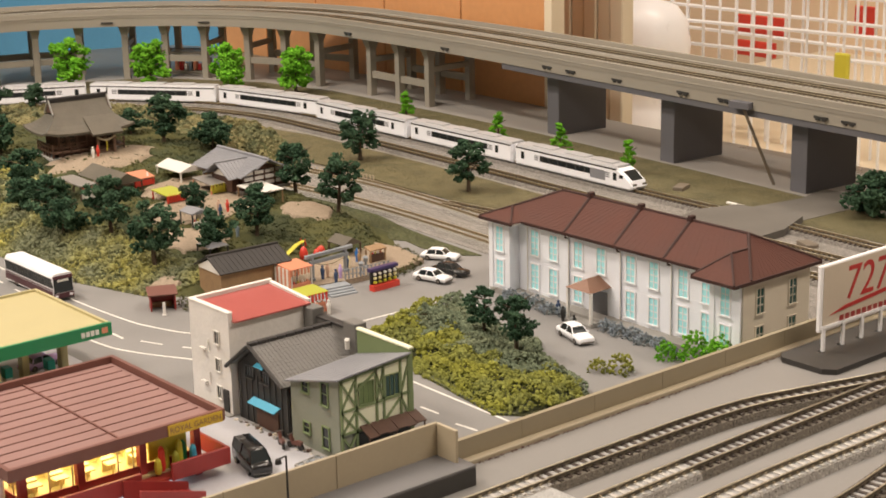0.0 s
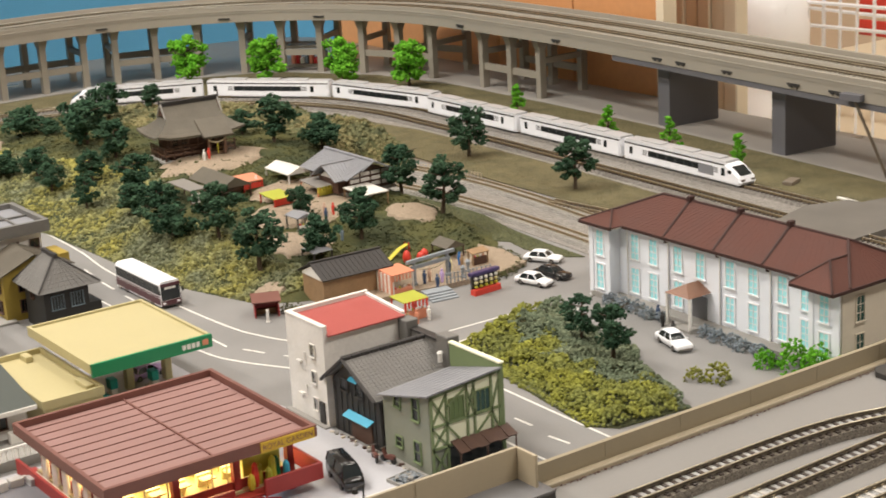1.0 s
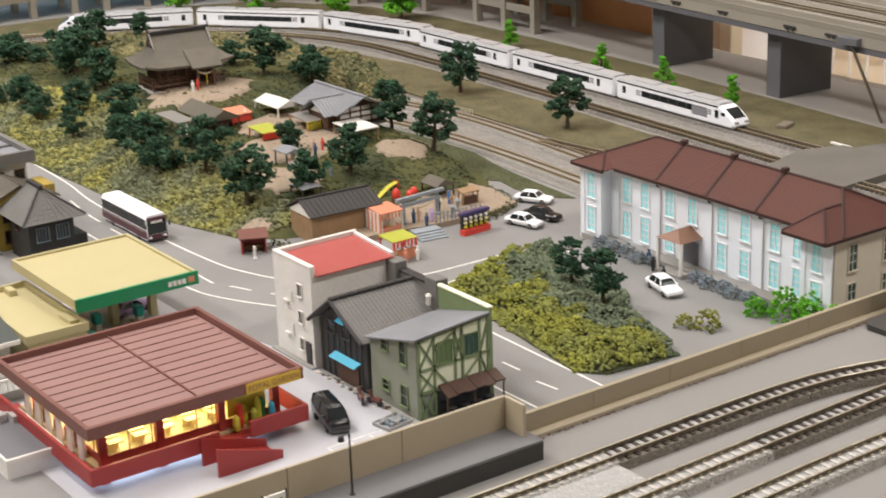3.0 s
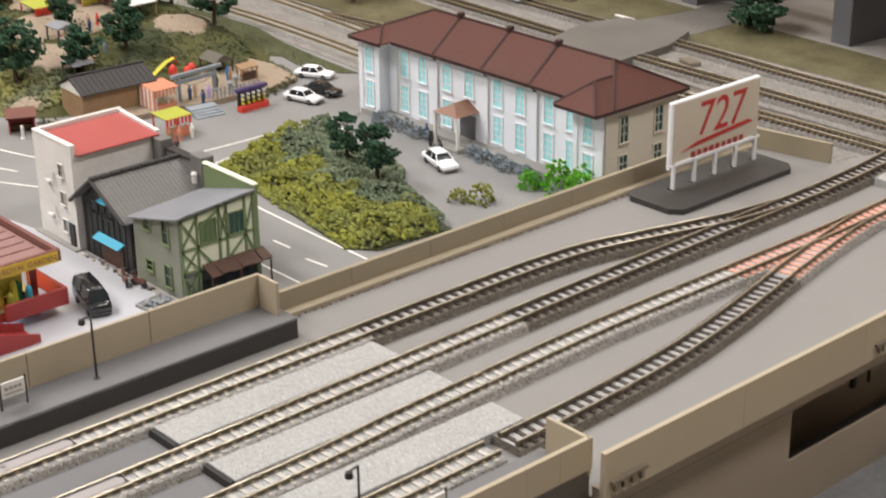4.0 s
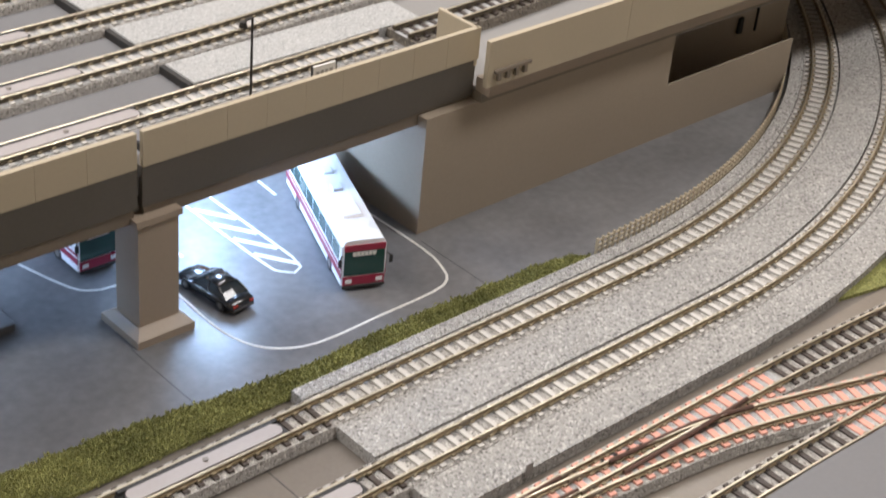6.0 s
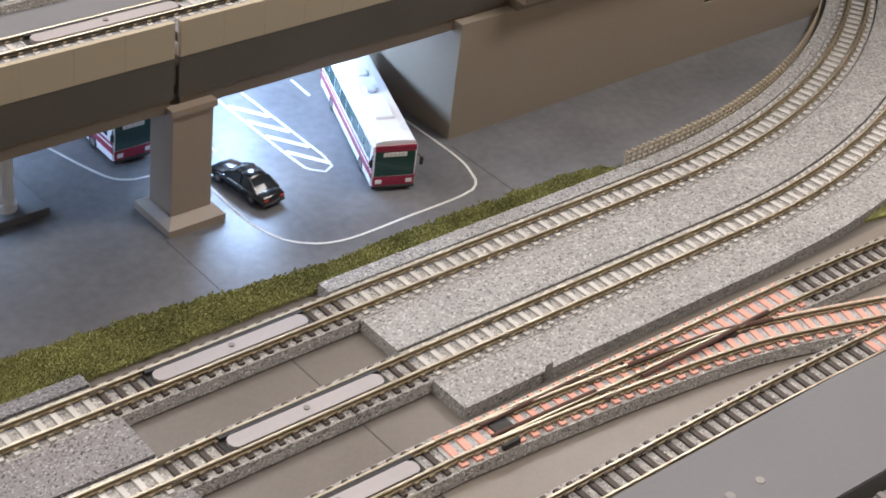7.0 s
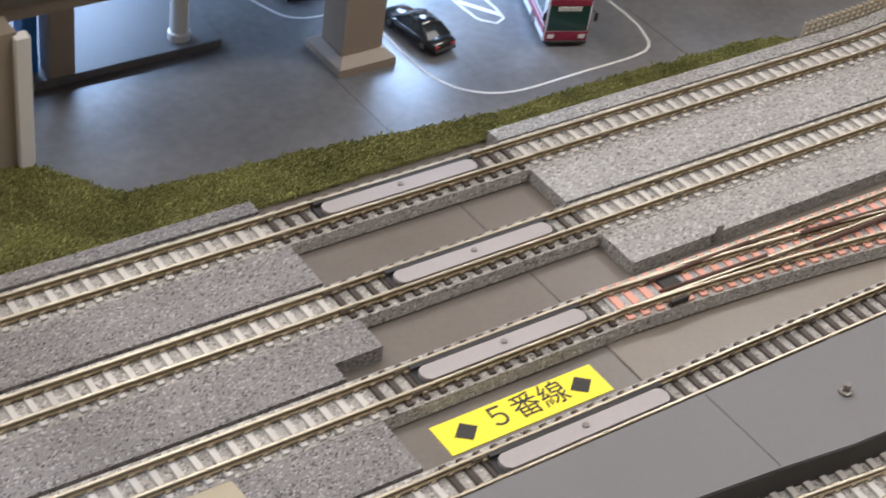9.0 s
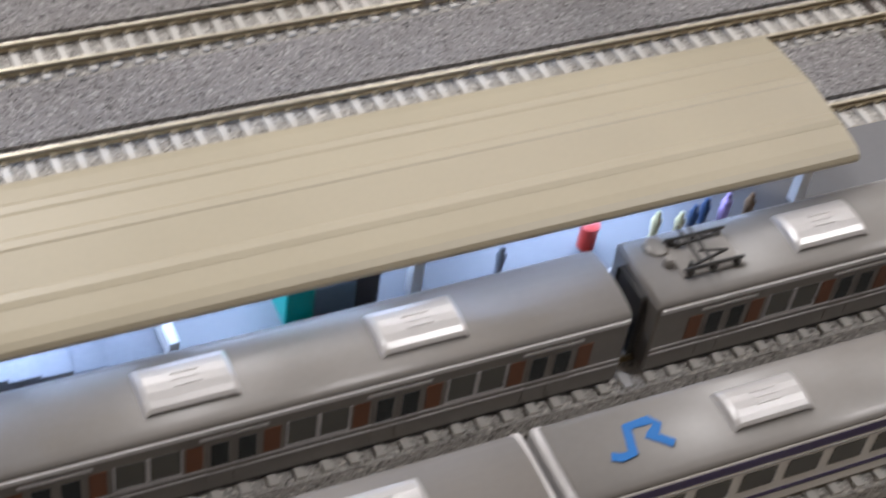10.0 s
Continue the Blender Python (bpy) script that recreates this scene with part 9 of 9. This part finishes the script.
part("ridge_tiles", b, "roof_dark", sd)
place(sd, 353, 746, 0, -3)

# gate and play things on the lot
ga = thing("shrine_gate", "blue-grey stone gate with a straw rope", "gate")
for x in (-16, 16):
    b = B()
    lathe(b, [(2.2, 0), (2.2, 2), (1.5, 2.4), (1.3, 19)], x, 0, 10)
    part("pillar", b, "stone_blue", ga)
for z, w in ((12.5, 38), (17.5, 46)):
    b = B()
    box(b, -w / 2, w / 2, -1.3, 1.3, z, z + 2.6, 0.4)
    part("beam", b, "stone_blue", ga)
b = B()
cr = [(-13 + 2.6 * k, -1.6, 12.5 - 2.6 * math.sin(math.pi * k / 10)) for k in range(11)]
for p, q in zip(cr, cr[1:]):
    rod(b, p, q, 0.6, n=6)
part("rope", b, "fence_beige", ga)
place(ga, 411, 718, 4.0, 4)
for x, y in ((432, 706), (444, 716)):
    q_ = thing("stone_lantern", "grey stone lantern on the play lot", "lantern", "stone lanterns")
    b = B()
    lathe(b, [(2, 0), (2, 1), (0.9, 1.4), (0.9, 5), (1.8, 5.4), (1.6, 7.8), (2.6, 8.2), (0.4, 10)], 0, 0, 8)
    part("column", b, "stone_blue", q_)
    place(q_, x, y, 4)
rk = thing("flower_rack", "red-based rack of yellow and white flowers", "rack")
b = B()
box(b, -12.5, 12.5, -3, 3, 0, 4.5, 0.3)
part("base", b, "play_red", rk)
b = B()
box(b, -12.5, 12.5, 1, 2.4, 4.5, 14.5, 0.2)
part("panel", b, "dark_side", rk)
b = B()
box(b, -13.5, 13.5, -1, 4, 14.5, 17, 0.4)
part("header", b, "navy", rk)
for i in range(5):
    for j in range(3):
        child("flower", shared(("flower", j), lambda bm: lathe(bm, [(0.6, 0), (1.5, 0.8), (1.3, 2.0), (0.3, 2.4)], 0, 0, 7), ("play_yellow", "pale_yellow", "white")[j]), rk, at(-9.6 + 4.8 * i, -0.6, 5 + 3.1 * j))
place(rk, 430, 675, 0, 3)
b = B()
for y0, y1, z0, z1 in ((-20, -10, 2, 6), (-10, 2, 6, 10), (2, 12, 10, 11)):
    slab(b, [(-2, y0, z0), (2, y0, z0), (2, y1, z1), (-2, y1, z1)], 0.5)
sl = thing("slide", "yellow playground slide on the sandy lot", "slide")
part("chute", b, "play_yellow", sl)
b = B()
for x in (-2, 2):
    rod(b, (x, 11, 0), (x, 11, 13), 0.4)
    rod(b, (x, 16, 0), (x, 11, 11), 0.4)
part("ladder", b, "play_red", sl)
place(sl, 422, 778, 3.5, -70)
for x, y, h in ((421, 765, 12), (434, 765, 8), (441, 770, 8)):
    rq = thing("play_rider", "glossy red rounded playground toy", "play toy", "playground toys")
    b = B()
    lathe(b, [(1.0, 0), (1.2, 1.5), (3.0, 2.5), (3.4, h * 0.55), (2.4, h * 0.85), (0.5, h)], 0, 0, 12)
    part("body", b, "play_red", rq, smooth=True)
    place(rq, x, y, 3.8)
stall("pavilion", "small olive-roofed play hut", "hut", 459, 763, 4, 18, 22, 9, "gable", "thatch", "timber", peak=5)
stall("bench_shelter", "small tan-roofed notice shelter on the play lot", "shelter", 462, 727, 4, 16, 8, 10, "flat", "tan_wood", "tan_wood", 6, "timber", peak=2)

# bus shelter by the road
bs = thing("bus_shelter", "small red-brown roadside shelter", "shelter")
b = B()
box(b, -9, -8, -7, 7, 0, 12)
box(b, 8, 9, -7, 7, 0, 12)
box(b, -9, 9, 6, 7, 0, 12)
part("wall", b, "brick_red", bs)
b = B()
slab(b, [(-10.5, -9, 11.5), (10.5, -9, 11.5), (10.5, 9, 13.5), (-10.5, 9, 13.5)], 0.9)
part("roof", b, "roof_edge", bs)
b = B()
box(b, -7, 7, 3, 6, 0, 3.4, 0.3)
part("bench", b, "tan_wood", bs)
place(bs, 284, 747, 0, -25)
hy = thing("stop_post", "small pale roadside stop post", "post")
b = B()
lathe(b, [(1.8, 0), (1.8, 0.8), (1.1, 1.0), (1.1, 9), (0.6, 9.6)], 0, 0, 10)
part("post", b, "plaster", hy)
place(hy, 276, 731, 0)

# toy figures
for x, y, z, mt in ((478, 540, 0, "dark_blue"), (470, 527, 0, "matt_black"), (462, 508, 0, "matt_black"), (420, 1085, G(420, 1085), "play_red"), (414, 1083, G(414, 1083), "white"), (413, 985, G(413, 985), "white"), (428, 930, G(428, 930), "tan_wood"),
                    (418, 880, G(418, 880), "skin"), (424, 876, G(424, 876), "play_red"), (412, 868, G(412, 868), "dark_blue"), (388, 862, G(388, 862), "white"), (398, 822, G(398, 822), "blue_grey"), (408, 716, 4.4, "skin"), (402, 714, 4.4, "dark_blue"),
                    (414, 708, 4, "lilac"), (404, 700, 4, "dark_blue"), (450, 735, 4, "logo_blue"), (447, 728, 4, "tan_wood"), (432, 724, 4, "dark_blue"), (436, 728, 4, "pale_yellow"), (352, 652, 0, "orange_paint"), (346, 655, 0, "tan_wood"), (362, 652, 0, "white")):
    figurine("toy_figure", "painted toy figure standing in the town", x, y, z, mt, 10.5)
mb = thing("motor_scooter", "small dark motor scooter parked on the road", "scooter", "scooters")
for x in (-4.2, 4.2):
    b = B()
    bmesh.ops.create_cone(b, cap_ends=True, segments=14, radius1=2.0, radius2=2.0, depth=1.1, matrix=Matrix.Translation((x, 0, 2.0)) @ Matrix.Rotation(radians(90), 4, "X"))
    part("wheel", b, "matt_black", mb)
b = B()
extrude_y(b, [(-5, 3.2), (2, 2.4), (4.2, 6.5), (3.4, 8.2), (1.4, 4.6), (-2, 5.6), (-5.4, 5.4)], -0.9, 0.9)
part("body", b, "roof_edge", mb)
b = B()
rod(b, (3.6, -2.4, 8.4), (3.6, 2.4, 8.4), 0.3, n=5)
part("handlebar", b, "steel", mb)
place(mb, 341, 642, 0, 30)
copy_thing(mb, at(196, 470, 0.5, 70))
copy_thing(mb, at(200, 462, 0.5, 100))

# ---- beyond the viaduct ----
lp = thing("leaning_pole", "thin dark pole leaning on the viaduct", "pole")
b = B()
rod(b, (864, 701, 72), (888, 683, 0.4), 1.4, n=8)
part("shaft", b, "girder", lp)
b = B()
turned_box(b, 864, 704, 0.08, 8, 22, 72, 78)
part("clamp", b, "pier", lp)
ch = thing("loose_block", "small dark block lying beside the far line", "block", "loose blocks")
b = B()
box(b, -9, 9, -5, 5, 0, 3.5, 0.6)
part("body", b, "girder", ch)
place(ch, 816, 731, 0.6, 20)
copy_thing(ch, at(741, 530, 0.2, 70))
wb = thing("loose_bar", "small white bar lying on the dry turf", "bar")
b = B()
box(b, -1.6, 1.6, -11, 11, 0, 1.6, 0.3)
part("body", b, "white", wb)
place(wb, 803, 655, 0.7, -3)
fs = thing("lineside_stall", "low beige stall with red, pink and blue goods", "stall")
b = B()
box(b, -30, 30, -9, 9, 0, 4, 0.4)
box(b, -31, 31, -10, 10, 26, 30, 0.4)
part("body", b, "viaduct", fs)
for k in range(9):
    b = B()
    box(b, -28 + 6.3 * k, -23.4 + 6.3 * k, -7, 3, 4, 12 + 4 * ((k * 5) % 3), 0.4)
    part("ware", b, ("orange_paint", "red", "white", "blue_grey")[(k * 3) % 4], fs)
    b = B()
    box(b, -28 + 6.3 * k, -26 + 6.3 * k, -12, -10.5, 0, 6, 0.3)
    part("post", b, "white", fs)
place(fs, *viaduct_at(290, -8)[:2], 0.4, math.degrees(viaduct_at(290)[2]) + 90)

b = B()
box(b, 1180, 2300, 300, 1700, -900, -140)
tagged(part("counter", b, "cream_wall"), "pale counter of the room beyond the layout", "counter", kind="structure")
b = B()
box(b, 2300, 2330, 0, 2400, -900, 1600)
tagged(part("wall_far", b, "peach_wall"), "peach-cream far wall of the room", "wall", kind="structure")
vs_ = thing("white_vase", "large white rounded vase with a yellow handle", "vase")
b = B()
lathe(b, [(40, 0), (52, 6), (54, 30), (44, 62), (36, 78), (46, 92), (58, 118), (61, 150), (56, 182), (42, 202), (20, 210), (6, 212)], 0, 0, 32)
part("body", b, "white_bright", vs_, smooth=True)
b = B()
for k in range(8):
    a0, a1 = radians(100 + 20 * k), radians(100 + 20 * (k + 1))
    rod(b, (0, 50 + 26 * math.cos(a0), 52 + 34 * math.sin(a0)), (0, 50 + 26 * math.cos(a1), 52 + 34 * math.sin(a1)), 7, n=8)
part("handle", b, "play_yellow", vs_)
place(vs_, 1400, 1322, -140)
ra = thing("display_rack", "white wire display rack with red panels", "rack")
for row, x in enumerate((1480, 1560)):
    for k in range(16):
        child("upright", shared(("upright",), lambda bm: rod(bm, (0, 0, -140), (0, 0, 320), 2.2, n=6), "white_bright"), ra, at(x, 960 + 30 * k + 9 * row, 0))
    for z in (-60, 10, 42, 90, 150):
        b = B()
        rod(b, (x - 6, 940, z), (x - 6, 1430, z - 8 + 10 * row), 3.0, n=6)
        part("cross_bar", b, "white_bright", ra)
for y, z, w, h in ((1240, 5, 90, 26), (1260, -28, 70, 22), (1090, 20, 34, 40)):
    b = B()
    box(b, 1600, 1606, y, y + w, z, z + h, 1)
    part("red_panel", b, "play_red", ra)
ys = thing("yellow_sign", "narrow yellow upright sign", "sign")
b = B()
box(b, 1400, 1408, 985, 1006, -140, 30, 2)
part("board", b, "play_yellow", ys)

# dark post standing close to the camera
po = thing("post", "dark brown painted post at the layout edge", "post")
b = B()
box(b, -8, 8, -8, 8, 0, 300, 1.0)
part("shaft", b, "post_paint", po)
b = B()
box(b, -11, 11, -11, 11, 0, 6, 1.0)
part("foot", b, "post_paint", po)
b = B()
lathe(b, [(9.5, 154), (11.5, 154.5), (11.5, 158.5), (9.5, 159)], 0, 0, 16)
part("collar", b, "roof_grey", po)
place(po, -162, 98, 62.0, 17)

# working parts of the lower turnout
tn = thing("turnout_fittings", "dark frog and switch fittings of the turnout", "turnout")
b = B()
prism(b, [(116, -70.6), (141, -72.6), (145, -68.0), (116, -67.4)], 4.55, 5.0)
part("frog_plate", b, "tie_wood", tn)
for p_, q_ in (((122, -67.3), (145, -73.2)), ((122, -70.2), (147, -69.4)), ((84, -64.0), (122, -67.2)), ((84, -70.6), (122, -70.4))):
    b = B()
    rod(b, (*p_, 6.25), (*q_, 6.25), 0.75, n=6)
    part("frog_rail", b, "timber", tn)
for y0, y1 in ((-60.4, -60.0), (-65.8, -67.6)):
    b = B()
    rod(b, (24, y0, 6.3), (66, y1, 6.3), 0.55, 0.75, 6)
    part("switch_blade", b, "timber", tn)
b = B()
box(b, 27, 34, -66.5, -58.5, 4.6, 5.6, 0.2)
part("tie_bar", b, "matt_black", tn)
b = B()
box(b, 24, 31, -71.5, -70.2, 4.5, 6.4, 0.2)
part("spring_box", b, "matt_black", tn)
b = B()
box(b, 60.5, 63.5, -50.9, -50.2, 2.5, 7.5, 0.2)
part("lever", b, "roof_grey", tn)

# stone planter and litter at the foot of the shop houses
pl = thing("planter", "low grey planter of blue-grey stones beside the cafe", "planter")
b = B()
for x0, x1, y0, y1 in ((-9, 9, -7, -6.2), (-9, 9, 6.2, 7), (-9, -8.2, -6.2, 6.2), (8.2, 9, -6.2, 6.2)):
    box(b, x0, x1, y0, y1, 0, 2.6, 0.15)
part("rim", b, "stone", pl)
b = B()
box(b, -8.2, 8.2, -6.2, 6.2, 0, 1.8)
part("soil", b, "stone_blue", pl)
rnd = random.Random(91)
for k in range(34):
    b = B()
    bmesh.ops.create_icosphere(b, subdivisions=1, radius=rnd.uniform(0.9, 1.9))
    for v in b.verts:
        v.co *= rnd.uniform(0.7, 1.2)
    for v in b.verts:
        v.co.z *= 0.8
    shift = Vector((rnd.uniform(-7, 7), rnd.uniform(-5, 5), 2.2 + rnd.uniform(0, 1.4)))
    for v in b.verts:
        v.co += shift
    part("rock", b, ("stone_blue", "leaf_blue", "stone")[k % 3], pl)
place(pl, 194, 435, 0, 8)
for k in range(26):
    b = B()
    w, d, hh = rnd.uniform(1.2, 3.6), rnd.uniform(1.0, 3.0), rnd.uniform(0.5, 2.2)
    box(b, -w / 2, w / 2, -d / 2, d / 2, 0, hh, 0.2)
    lt = tagged(part("crate", b, ("stone", "buff", "timber", "roof_grey")[k % 4]), "small weathered crate against the shop house wall", "crate", "litter by the shop houses")
    place(lt, 203.2 - rnd.uniform(0, 3.4), 446 + 3.1 * k + rnd.uniform(-0.8, 0.8), 0, rnd.uniform(0, 90))

# low flat-roofed block beside the restaurant
ub = thing("utility_block", "low grey flat-roofed block with a white rim", "building")
b = B()
box(b, 2, 34, 506, 566, 0, 9.0)
part("wall", b, "plaster", ub)
b = B()
box(b, 3, 33, 507, 565, 9.0, 9.4)
part("roof", b, "pier", ub, "blue-grey flat roof")
for d in ((2, 34, 505.6, 507), (2, 34, 565, 566.4), (2, 3.2, 507, 565), (32.8, 34, 507, 565)):
    b = B()
    box(b, *d, 8.6, 11.2, 0.2)
    part("rim", b, "white", ub)
for x, y, w, d, hh in ((9, 559, 9, 6, 5), (19, 560, 8, 6, 4.5), (27, 556, 5, 8, 4)):
    b = B()
    box(b, x - w / 2, x + w / 2, y - d / 2, y + d / 2, 9.4, 9.4 + hh, 0.4)
    part("cooling_unit", b, "ac", ub)

# dark crumbs in place of the shadow gap below the rear parapet ledge
crumbs = []
for k in range(700):
    x = HR.uniform(162, 498)
    crumbs.append((x, 279.4 - abs(HR.gauss(0, 0.7)), 55.1, HR.uniform(0.2, 0.5)))
clump_cloud("gap_crumbs", crumbs, "timber", "dark crumbs standing in for the shadow gap at the rear parapet foot", "ballast")
